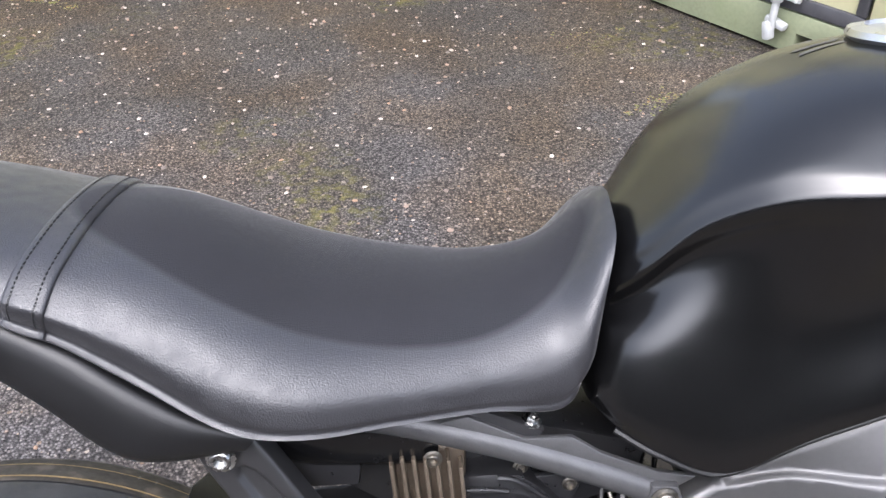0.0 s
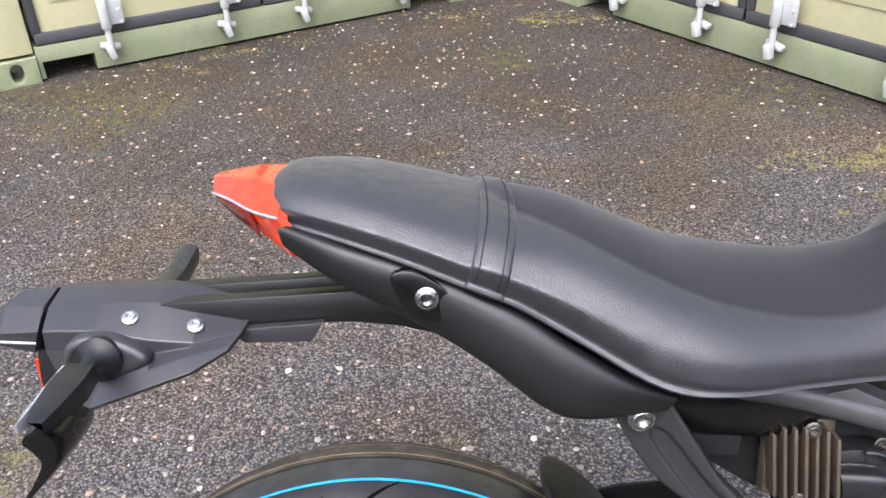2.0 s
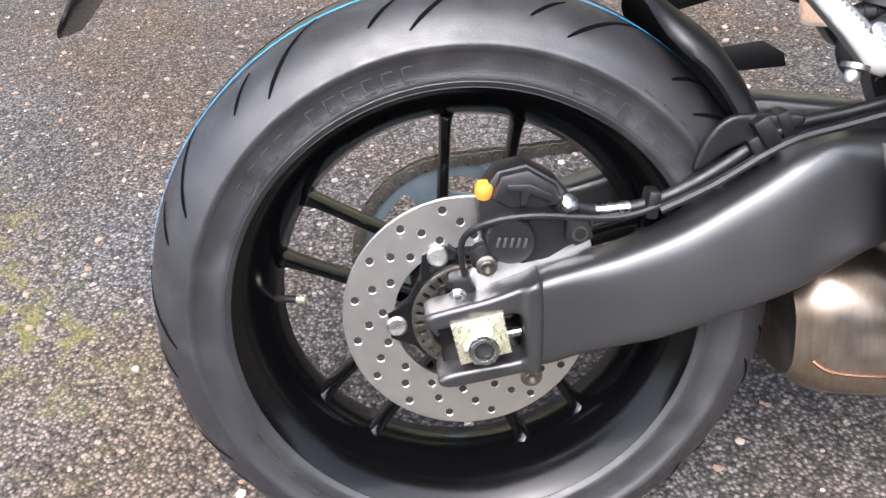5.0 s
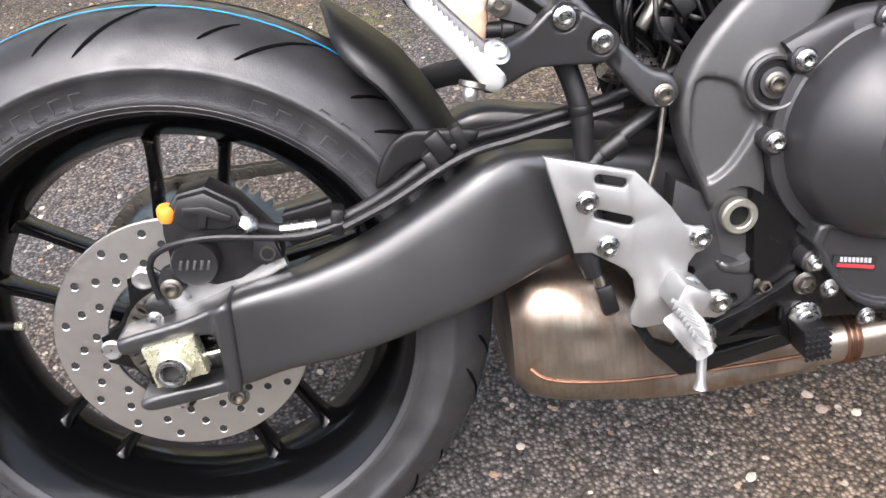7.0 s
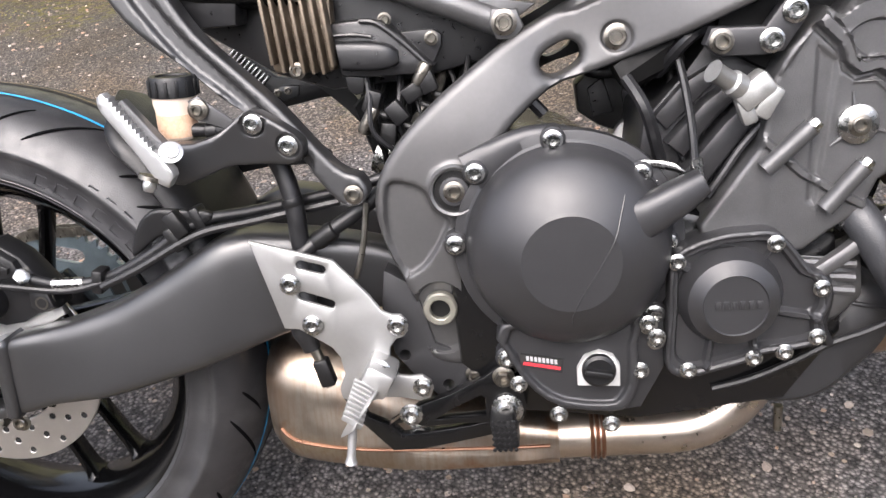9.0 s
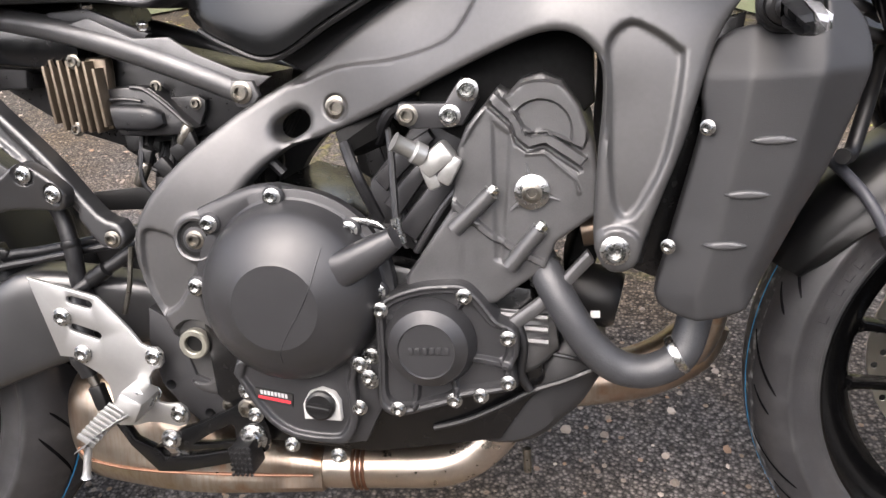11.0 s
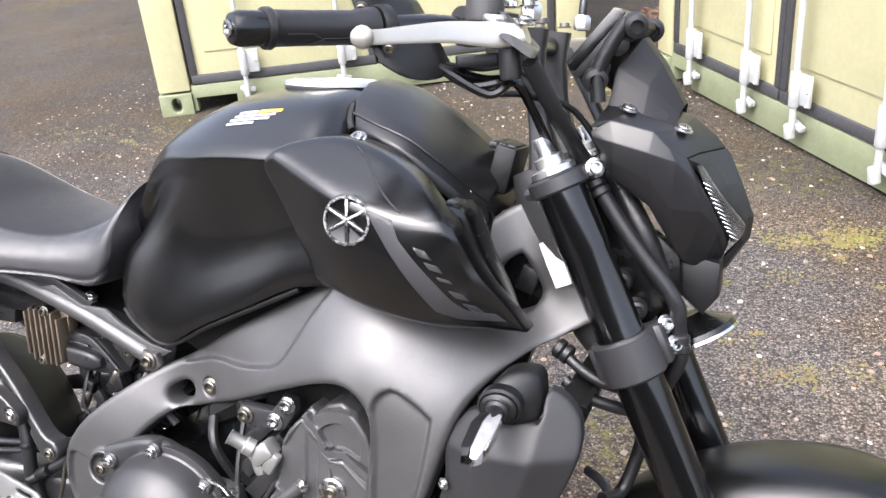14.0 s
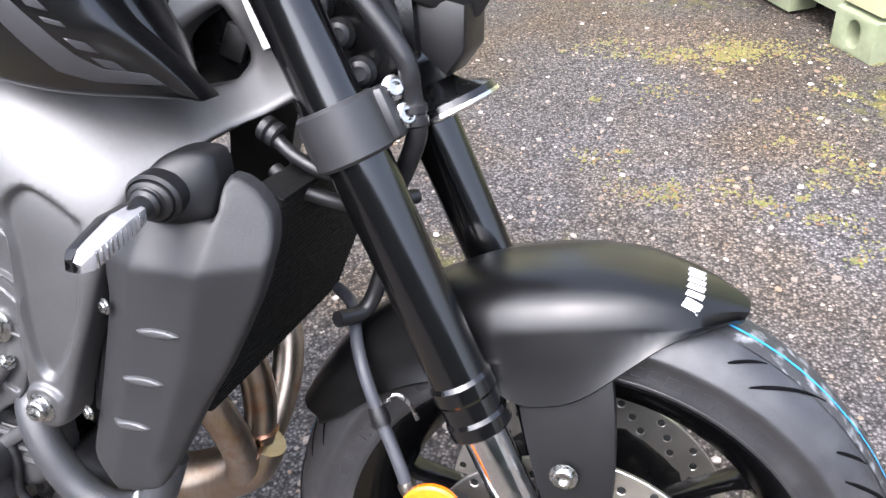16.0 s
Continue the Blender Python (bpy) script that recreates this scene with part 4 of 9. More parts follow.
for k, wide in enumerate((0.011, 0.009, 0.005, 0.010, 0.010)):
    x, z = 1.034 + 0.0105 * k, 0.868 - 0.0150 * k
    part("letter_bar", casting([(x, z), (x + 0.012, z - 0.004), (x + 0.012 + wide * 0.55, z - 0.004 - wide * 0.85), (x + wide * 0.55, z - wide * 0.85)], lambda q: cover_face(q) - 0.0008, 0.0008, 0.0002, smooth=1, step=0.005), GREY_DECAL, cover)
scoop = part("intake_scoop", beam([(1.050, 0.908, 1.052, 0.880, -0.150, 0.030), (1.068, 0.898, 1.060, 0.870, -0.140, 0.030), (1.084, 0.850, 1.074, 0.830, -0.128, 0.026), (1.103, 0.812, 1.092, 0.800, -0.122, 0.020), (1.116, 0.786, 1.105, 0.776, -0.122, 0.010)], 5, 18), SATIN_BLACK, cover)
em = aim((0.964, -0.2175, 0.889), (0.06, -1, 0.06))
emblem = part("emblem", lathe([(0.026, -0.004), (0.027, 0.004), (0.0245, 0.006), (0.021, 0.005), (0.0, 0.004)], 40, em), SATIN_BLACK, cover)
part("emblem_ring", lathe([(0.0260, 0.004), (0.0250, 0.0075), (0.0225, 0.0075), (0.022, 0.004)], 40, em, True), STEEL, emblem)
for k in range(3):
    part("emblem_bar", box((0.043, 0.0032, 0.003), em @ pose(0, 0, 0.0062, 0, 0, 90 + 60 * k), 0.0006), STEEL, emblem)
bolt(tuple(pressed(cover, [(0.936, -0.140, 1.02)], (0, 0, -1), -0.0005)[0]), tank, 0.0070, (0.05, -0.6, 0.8), tall=0.3)
TOP_COVER = [
    [(0.916, -0.108, 0.975), (0.91, -0.098, 0.988), (0.902, -0.078, 1.005), (0.9, -0.04, 1.021), (0.9, 0.0, 1.026)],
    [(0.95, -0.124, 0.965), (0.946, -0.112, 0.977), (0.938, -0.088, 0.994), (0.934, -0.045, 1.013), (0.934, 0.0, 1.019)],
    [(0.99, -0.128, 0.949), (0.986, -0.116, 0.962), (0.978, -0.088, 0.977), (0.972, -0.04, 0.992), (0.972, 0.0, 0.999)],
    [(1.024, -0.114, 0.921), (1.02, -0.103, 0.935), (1.014, -0.076, 0.951), (1.008, -0.032, 0.967), (1.008, 0.0, 0.974)],
    [(1.046, -0.092, 0.897), (1.044, -0.08, 0.907), (1.046, -0.055, 0.921), (1.044, -0.022, 0.939), (1.044, 0.0, 0.945)],
    [(1.056, -0.07, 0.883), (1.058, -0.06, 0.891), (1.062, -0.042, 0.902), (1.064, -0.018, 0.915), (1.064, 0.0, 0.919)]]


def dome(rows, drop):
    """A thick cover: rows of points from its edge to the middle, mirrored, with sharp ridges and a lip that turns down."""
    full = []
    for r in rows:
        half = [Vector((x + 0.002, y * 1.0, z - drop)) for x, y, z in r[:1]] + [Vector(q) for q in r]
        full.append(half + [Vector((q.x, -q.y, q.z)) for q in half[-2::-1]])
    cols = [curve(c, 4) for c in zip(*full)]
    b = bmesh.new()
    skin(b, list(zip(*cols)), True, True)
    bmesh.ops.recalc_face_normals(b, faces=b.faces)
    sharp = [e for e in b.edges if len(e.link_faces) == 2 and e.calc_face_angle(0) > 0.35]
    bmesh.ops.bevel(b, geom=sharp, offset=0.002, segments=2, profile=0.5, affect="EDGES", clamp_overlap=True)
    return b


top_cover = part("tank_top_cover", dome(TOP_COVER, 0.018), COVER_GREY, bike, "dark grey satin top cover ahead of the tank", crease=40)
part("cover_notch", tube([(0.899, -0.078, 0.996), (0.904, -0.096, 0.982), (0.912, -0.108, 0.970)], 0.0040, 8), INK, top_cover)
duct = part("lock_cover", box((0.026, 0.060, 0.055), pose(1.064, -0.005, 0.925, 0, 14, 0), 0.004), PLASTIC, bike, "black moulded cover round the ignition lock")
for k in range(3):
    part("moulded_step", box((0.010, 0.056 - 0.006 * k, 0.008), pose(1.054 + 0.010 * k, -0.006, 0.953 - 0.002 * k, 0, 14, 0), 0.002), PLASTIC_GREY, duct)
bolt((1.040, -0.080, 0.903), top_cover, 0.0048, (0.3, -0.8, 0.5), mat=DARK_STEEL)

seam = [(0.948, 0.958), (0.962, 0.948), (0.975, 0.936), (0.990, 0.921), (1.004, 0.909), (1.018, 0.900)]
part("seam", tube([(x, float(cover_face(np.array([(x, z)]))[0]) - 0.0002, z) for x, z in seam], 0.0011, 6), INK, cover)
part("cover_ridge", tube([r[1] for r in TOP_COVER], 0.0020, 8), COVER_GREY, top_cover)


# ---- seat ----
def seat_ring(x, zb, w, zt, edge, xt=None):
    xt = x if xt is None else xt
    h = zt - zb
    tuck = min(1, max(0.0, (0.30 - x) / 0.12))
    half = [(w * 0.90, zb, 0), (w * (0.985 - 0.04 * tuck), zb + h * 0.10, 0.1), (w * 0.998, zb + h * (0.22 + 0.11 * tuck), 0.3), (w * 0.975, zb + h * 0.45, 0.42), (w * 0.85, zb + h * 0.69, 0.65), (w * 0.62, zb + h * 0.87, 0.88), (w * edge * 0.36, zb + h * 0.97, 0.97)]
    right = [(x + (xt - x) * k, -y, z) for y, z, k in half]
    return [(x, 0, zb)] + right + [(xt, 0, zt)] + [(a, -b, c) for a, b, c in right[::-1]]


SEAT = [(-0.062, 0.910, 0.040, 0.926, 0.9, -0.072), (-0.045, 0.903, 0.075, 0.941, 0.9), (0.010, 0.890, 0.104, 0.939, 0.9), (0.060, 0.874, 0.118, 0.928, 0.9), (0.120, 0.850, 0.130, 0.911, 0.9), (0.150, 0.838, 0.134, 0.906, 0.9),
        (0.200, 0.808, 0.142, 0.897, 0.85), (0.265, 0.772, 0.156, 0.869, 0.8), (0.320, 0.764, 0.158, 0.845, 0.8), (0.390, 0.761, 0.140, 0.831, 0.85), (0.460, 0.757, 0.122, 0.828, 0.85), (0.510, 0.748, 0.112, 0.845, 0.8, 0.522), (0.528, 0.752, 0.106, 0.885, 0.7, 0.560), (0.535, 0.760, 0.098, 0.897, 0.6, 0.574)]
seat = part("seat", net([seat_ring(*s) for s in SEAT], 5, 4), VINYL, bike, "black textured vinyl dual seat with a strap", crease=70)


def seat_at(x, out, up, lean=0.018):
    """A ring that lies on the seat at x, moved outwards."""
    at = [sta[0] for sta in SEAT]
    zb, w, zt = (float(np.interp(x, at, [sta[k] for sta in SEAT])) for k in (1, 2, 3))
    zt = float(np.interp(x + lean, at, [sta[3] for sta in SEAT]))
    return seat_ring(x, zb + 0.002, w + out, zt + up, 0.9, x + lean)


strap_rows = [seat_at(0.1080 + 0.030 * f, o, o) for f, o in ((0, -0.001), (0.02, 0.0026), (0.3, 0.0040), (0.7, 0.0040), (0.98, 0.0026), (1.0, -0.001))]
strap = part("seat_strap", net(strap_rows, 3, 4), VINYL, seat, "stitched black vinyl strap", crease=70)
for f in (0.2, 0.8):
    r = curve(seat_at(0.1080 + 0.030 * f, 0.0042, 0.0042)[1:16], 12)
    bm = bmesh.new()
    for a, b in list(zip(r, r[1:]))[::2]:
        sh = lambda q: Vector((q.x, q.y, q.z + 0.0002))
        tube([sh(a), sh(b)], 0.0007, 5, smooth=False, bm=bm)
    part("stitching", bm, INK, strap)

# ---- tail cover, both sides ----
def mirrored(bm):
    for v in bm.verts:
        v.co.y = -v.co.y
    bmesh.ops.reverse_faces(bm, faces=bm.faces)
    return bm


def tail_panel():
    return beam([(-0.048, 0.906, -0.043, 0.884, -0.078, 0.008), (0.000, 0.893, 0.005, 0.855, -0.096, 0.012), (0.065, 0.872, 0.075, 0.818, -0.108, 0.012), (0.145, 0.838, 0.125, 0.787, -0.120, 0.014), (0.195, 0.806, 0.170, 0.752, -0.130, 0.014), (0.240, 0.778, 0.205, 0.742, -0.134, 0.012), (0.282, 0.757, 0.270, 0.744, -0.130, 0.006)], 5, 18, 3.0)


tail = part("tail_cover", tail_panel(), PLASTIC, bike, "matt black plastic tail cover")
part("tail_cover", mirrored(tail_panel()), PLASTIC, bike)
part("bolt_recess", plate([(0.048, 0.868), (0.066, 0.872), (0.092, 0.856), (0.106, 0.834), (0.098, 0.826), (0.070, 0.832), (0.056, 0.846)], -0.1235, -0.108, 0.003, smooth=3), SATIN_BLACK, tail)
bolt((0.077, -0.124, 0.849), bike, 0.0070, tall=0.45)
part("under_tail", beam([(-0.03, 0.90, -0.02, 0.86, 0, 0.07), (0.10, 0.85, 0.12, 0.79, 0, 0.09), (0.25, 0.78, 0.28, 0.70, 0, 0.10), (0.42, 0.76, 0.42, 0.68, 0, 0.09)], 4, 20, 5), SATIN_BLACK, bike)
# ---- number plate holder ----
def creased(rows, thick, bevel=0.0012):
    """A folded panel: flat facets between rows of corners, with narrow rounded creases."""
    t = Vector(thick)
    b = bmesh.new()
    skin(b, [[Vector(p) for p in r] + [Vector(p) + t for p in r[::-1]] for r in rows])
    bmesh.ops.recalc_face_normals(b, faces=b.faces)
    bmesh.ops.bevel(b, geom=b.edges[:], offset=bevel, segments=2, profile=0.5, affect="EDGES", clamp_overlap=True)
    return b


LAMP = [
    [(-0.117, 0.0, 0.934), (-0.116, -0.012, 0.934), (-0.1145, -0.026, 0.923), (-0.1135, -0.027, 0.921), (-0.110, -0.016, 0.910)],
    [(-0.100, 0.0, 0.937), (-0.098, -0.022, 0.935), (-0.094, -0.046, 0.9205), (-0.0925, -0.047, 0.918), (-0.088, -0.038, 0.900)],
    [(-0.078, 0.0, 0.940), (-0.076, -0.035, 0.936), (-0.071, -0.070, 0.9155), (-0.069, -0.071, 0.912), (-0.063, -0.060, 0.889)],
    [(-0.045, 0.0, 0.940), (-0.045, -0.055, 0.930), (-0.046, -0.086, 0.912), (-0.044, -0.087, 0.908), (-0.038, -0.085, 0.878)]]
lamp = part("tail_lamp", creased(LAMP, (0.008, 0.004, -0.004)), RED, bike, "glossy orange-red tail lamp", crease=20)
part("lamp_half", mirrored(creased(LAMP, (0.008, 0.004, -0.004))), RED, lamp, crease=20)
part("lamp_shade", creased([[(-0.112, -0.0268, 0.9195), (-0.1095, -0.0165, 0.9092)], [(-0.0915, -0.0468, 0.9165), (-0.0875, -0.0385, 0.8990)], [(-0.072, -0.0690, 0.9125), (-0.0660, -0.0605, 0.8890)]], (-0.0008, -0.0012, -0.0006), 0.0002), DARK_RED, lamp, "smoked red lower lens")
# pale tube stands in for the sky's reflection on the lens edge
part("lamp_glint", tube([(-0.1145, -0.0268, 0.9222), (-0.094, -0.0468, 0.9195), (-0.071, -0.0708, 0.9145), (-0.046, -0.0868, 0.9110)], 0.0014, 6), LENS, lamp, "painted pale highlight along the lens edge")
part("lamp_core", beam([(-0.090, 0.930, -0.084, 0.915, 0, 0.030), (-0.040, 0.930, -0.040, 0.895, 0, 0.060)], 3, 12, 4), RED, lamp)

ARM = [(0.120, 0.795), (0.007, 0.826), (-0.092, 0.823), (-0.180, 0.820), (-0.180, 0.800), (-0.113, 0.795), (-0.025, 0.796), (0.007, 0.795), (0.050, 0.789), (0.090, 0.778), (0.125, 0.765)]
holder = part("plate_holder", plate(ARM, -0.034, -0.014, 0.0015), PLASTIC, bike, "matt black plastic number plate holder")
part("far_arm", plate(ARM, 0.014, 0.034, 0.0015), PLASTIC, holder)
part("arm_web", plate([(0.10, 0.792), (-0.17, 0.808), (-0.17, 0.803), (0.10, 0.780)], -0.016, 0.016, 0.001), SATIN_BLACK, holder)


def holder_panel():
    return creased([
        [(-0.090, 0.0, 0.806), (-0.092, -0.030, 0.802), (-0.094, -0.060, 0.800), (-0.096, -0.072, 0.799), (-0.098, -0.084, 0.798), (-0.100, -0.090, 0.796)],
        [(-0.140, 0.0, 0.824), (-0.140, -0.032, 0.812), (-0.140, -0.062, 0.792), (-0.143, -0.062, 0.787), (-0.140, -0.078, 0.786), (-0.135, -0.091, 0.776)],
        [(-0.176, 0.0, 0.829), (-0.178, -0.032, 0.822), (-0.178, -0.062, 0.796), (-0.178, -0.060, 0.782), (-0.176, -0.079, 0.775), (-0.178, -0.092, 0.762)],
        [(-0.227, 0.0, 0.832), (-0.227, -0.034, 0.824), (-0.227, -0.064, 0.808), (-0.228, -0.062, 0.786), (-0.222, -0.074, 0.764), (-0.230, -0.090, 0.744)],
        [(-0.279, 0.0, 0.830), (-0.279, -0.032, 0.822), (-0.275, -0.060, 0.808), (-0.276, -0.058, 0.788), (-0.272, -0.052, 0.762), (-0.268, -0.056, 0.742)]], (0.0, 0.006, -0.005))


part("holder_shell", holder_panel(), HOLDER, holder, crease=15)
part("holder_shell", mirrored(holder_panel()), HOLDER, holder, crease=15)
part("plate_lamp", creased([
    [(-0.283, 0.048, 0.816), (-0.283, 0, 0.829), (-0.283, -0.032, 0.822), (-0.281, -0.056, 0.806), (-0.290, -0.050, 0.784), (-0.290, 0.04, 0.784)],
    [(-0.318, 0.046, 0.812), (-0.318, 0, 0.828), (-0.320, -0.030, 0.822), (-0.318, -0.050, 0.803), (-0.318, -0.044, 0.788), (-0.318, 0.036, 0.788)],
    [(-0.338, 0.036, 0.806), (-0.336, 0, 0.814), (-0.336, -0.026, 0.810), (-0.334, -0.042, 0.799), (-0.334, -0.040, 0.790), (-0.334, 0.03, 0.790)]], (0.0, 0.0005, -0.001), 0.002), HOLDER, holder, crease=15)
part("lamp_edge", tube([(-0.326, -0.047, 0.794), (-0.286, -0.052, 0.793)], 0.0016, 6, smooth=False), ALU, holder)
part("side_flap", plate([(-0.113, 0.797), (-0.022, 0.801), (-0.034, 0.783), (-0.095, 0.784)], -0.048, -0.036, 0.001), HOLDER, holder)
part("rear_reflector", box((0.006, 0.06, 0.034), pose(-0.299, 0, 0.752, 0, -6, 0), 0.002), RED, holder, "red rear reflector")
part("plate_bracket", plate([(-0.294, 0.786), (-0.235, 0.776), (-0.240, 0.735), (-0.262, 0.708), (-0.290, 0.716), (-0.296, 0.750)], -0.040, 0.040, 0.004), PLASTIC, holder)
part("plate_support", beam([(-0.262, 0.718, -0.300, 0.722, 0, 0.050), (-0.290, 0.705, -0.322, 0.692, 0, 0.055), (-0.285, 0.690, -0.318, 0.678, 0, 0.050), (-0.292, 0.66, -0.312, 0.66, 0, 0.045), (-0.325, 0.625, -0.335, 0.622, 0, 0.042), (-0.338, 0.611, -0.341, 0.612, 0, 0.030)], 4, 16, 5), SATIN_BLACK, holder)
for x, z in ((-0.198, 0.8135), (-0.139, 0.8035)):
    bolt((x, -0.048, z), holder, 0.0054, (0.12, -0.55, 0.83), tall=0.25)


def indicator(at, way, parent, size=1.0):
    """A slim flasher on a rubber stalk: the stem at a place, the tip along a direction."""
    m = aim(at, way)
    k = size
    stem = part("flasher", lathe([(0.024 * k, -0.012 * k), (0.026 * k, 0), (0.020 * k, 0.006 * k), (0.015 * k, 0.010 * k), (0.011 * k, 0.022 * k), (0.010 * k, 0.034 * k)], 20, m), PLASTIC, parent, "black flasher with a clear lens")
    return stem


part("flasher_seat", casting([(-0.255, 0.772), (-0.250, 0.798), (-0.228, 0.808), (-0.195, 0.800), (-0.175, 0.782), (-0.200, 0.768), (-0.235, 0.762)], lambda q: np.full(len(q), -0.078), 0.02, 0.006, insets=[([(-0.246, 0.778), (-0.240, 0.794), (-0.222, 0.800), (-0.200, 0.790), (-0.205, 0.776), (-0.230, 0.772)], 0.003, 0.002)], step=0.003), HOLDER, holder)
fl = indicator((-0.218, -0.082, 0.788), (-0.05, -1, 0.0), holder, 0.8)
part("flasher_body", creased([[(-0.220 + dx * k, y, z + dz * k) for dx, dz in ((-0.013, 0.010), (0.012, 0.008), (0.014, -0.008), (-0.010, -0.010))] for y, z, k in ((-0.110, 0.789, 0.9), (-0.140, 0.786, 1.05), (-0.180, 0.785, 0.8), (-0.200, 0.785, 0.45))], (0, 0.0003, -0.0003), 0.0025), PLASTIC, fl, crease=25)
part("flasher_lens", creased([[(-0.233 + dx * k, y, z + dz * k) for dx, dz in ((-0.003, 0.008), (0.002, 0.0095), (0.002, -0.0095), (-0.003, -0.008))] for y, z, k in ((-0.112, 0.789, 0.9), (-0.140, 0.786, 1.05), (-0.182, 0.785, 0.8), (-0.203, 0.786, 0.4))], (0.0002, 0.0002, 0), 0.001), LENS, fl, crease=25)
part("far_flasher", net([[(-0.215 + dx, y, z + dz) for dx, dz in ((-0.008, 0.012), (0.012, 0.010), (0.010, -0.012), (-0.008, -0.014))] for y, z in ((0.08, 0.79), (0.13, 0.79), (0.19, 0.80))], 4, 4), PLASTIC_GREY, holder)

# ---- frame ----
FRAME_SIDE = thin_plate([
    (0.545, 0.335, -0.130), (0.530, 0.400, -0.137), (0.510, 0.470, -0.140), (0.525, 0.520, -0.142), (0.560, 0.565, -0.140), (0.615, 0.606, -0.124), (0.655, 0.621, -0.108), (0.708, 0.638, -0.115),
    (0.740, 0.705, -0.122), (0.770, 0.655, -0.142), (0.830, 0.760, -0.132), (0.840, 0.675, -0.168), (0.920, 0.795, -0.146), (0.920, 0.715, -0.190), (1.000, 0.835, -0.110),
    (0.980, 0.745, -0.182), (0.962, 0.695, -0.197), (1.035, 0.672, -0.192), (0.990, 0.635, -0.197), (0.993, 0.565, -0.197), (0.983, 0.500, -0.193), (1.062, 0.715, -0.166),
    (1.095, 0.735, -0.122), (1.045, 0.790, -0.108), (1.072, 0.815, -0.060), (1.110, 0.786, -0.040), (1.098, 0.835, -0.036), (1.135, 0.820, -0.042), (1.165, 0.790, -0.050), (1.140, 0.755, -0.066), (1.090, 0.880, -0.030), (1.125, 0.890, -0.032)])


def spar():
    """One side of the cast frame: spar, engine hanger and steering head wall in one flowing piece."""
    return casting([
        (0.517, 0.333), (0.505, 0.400), (0.480, 0.465), (0.480, 0.520), (0.520, 0.575), (0.600, 0.635), (0.667, 0.671), (0.755, 0.724), (0.835, 0.768), (0.910, 0.805), (1.000, 0.842), (1.043, 0.860), (1.076, 0.882), (1.110, 0.894),
        (1.150, 0.888), (1.185, 0.840), (1.190, 0.775), (1.156, 0.749), (1.125, 0.735), (1.095, 0.715), (1.070, 0.683), (1.056, 0.645), (1.040, 0.595), (1.022, 0.550), (1.007, 0.510), (0.998, 0.486), (0.975, 0.482), (0.962, 0.504), (0.963, 0.540),
        (0.967, 0.590), (0.972, 0.635), (0.971, 0.670), (0.955, 0.692), (0.930, 0.700), (0.890, 0.690), (0.822, 0.662), (0.757, 0.633), (0.690, 0.608), (0.645, 0.594), (0.600, 0.555), (0.572, 0.508), (0.552, 0.465), (0.560, 0.405), (0.577, 0.335)],
        FRAME_SIDE, 0.032, 0.007,
        holes=[WINDOW, HEAD_WINDOW],
        insets=[([(0.660, 0.662), (0.714, 0.677), (0.775, 0.682), (0.831, 0.697), (0.855, 0.724), (0.878, 0.761), (0.905, 0.800), (0.920, 0.830), (0.830, 0.790), (0.755, 0.745), (0.650, 0.690)], 0.0075, 0.0024),
                ([(0.977, 0.686), (0.993, 0.702), (1.010, 0.698), (1.035, 0.680), (1.040, 0.665), (1.026, 0.590), (1.004, 0.545), (0.990, 0.532), (0.980, 0.545), (0.977, 0.590), (0.978, 0.650)], 0.0075, 0.0034),
                (circle(0.982, 0.503, 0.022, 10), -0.006, 0.002), (circle(0.554, 0.512, 0.026, 10), -0.002, 0.003), (circle(0.708, 0.637, 0.0135, 10), 0.003, 0.002), (slot(0.530, 0.365, 0.530, 0.395, 0.024, 4), 0.010, 0.0018), ([(0.490, 0.518), (0.512, 0.519), (0.526, 0.510), (0.532, 0.494), (0.545, 0.482), (0.540, 0.468), (0.523, 0.442), (0.506, 0.429), (0.497, 0.433), (0.486, 0.470)], 0.0065, 0.0024)], step=0.0036)


WINDOW = slot(0.650, 0.617, 0.664, 0.624, 0.0125, 4)
HEAD_WINDOW = [(1.066, 0.790), (1.070, 0.812), (1.088, 0.828), (1.097, 0.824), (1.117, 0.790), (1.115, 0.775), (1.106, 0.767), (1.072, 0.766)]
frame_r = part("frame_spar", spar(), GREY_FRAME, bike, "dark grey cast alloy frame spar", crease=50)
part("frame_spar", mirrored(spar()), GREY_FRAME, bike, "dark grey cast alloy frame spar", crease=50)
head = part("head_stock", lathe([(0.045, 0), (0.05, 0.02), (0.05, 0.20), (0.045, 0.22)], 28, aim((1.205, 0, 0.735), (-0.43, 0, 0.90))), GREY_FRAME, bike)
part("intake_wall", plate([(1.050, 0.750), (1.050, 0.840), (1.130, 0.850), (1.135, 0.750)], -0.016, -0.010, 0.001), SATIN_BLACK, head)
part("connector", box((0.024, 0.010, 0.032), pose(1.098, -0.022, 0.796, 0, 20, 0), 0.003), PLASTIC, head)
label = part("white_label", casting([(1.113, 0.843), (1.133, 0.852), (1.155, 0.803), (1.136, 0.794)], lambda q: FRAME_SIDE(q) - 0.0040, 0.0030, 0.0002, smooth=1), WHITE, head)
for k in range(9):
    x, z, w = 1.1165 + 0.00230 * k, 0.8435 - 0.0048 * k, (0.0105, 0.009, 0.0105, 0.007, 0.0100, 0.0105, 0.008, 0.0095, 0.006)[k]
    part("print_bar", casting([(x, z), (x + w, z + w * 0.42), (x + w + 0.0005, z + w * 0.42 - 0.0011), (x + 0.0005, z - 0.0011)], lambda q: FRAME_SIDE(q) - 0.0043, 0.0003, 0.0001, smooth=1, step=0.004), PRINT, label)
bolt((0.980, -0.1985, 0.504), bike, 0.0098, tall=0.7)
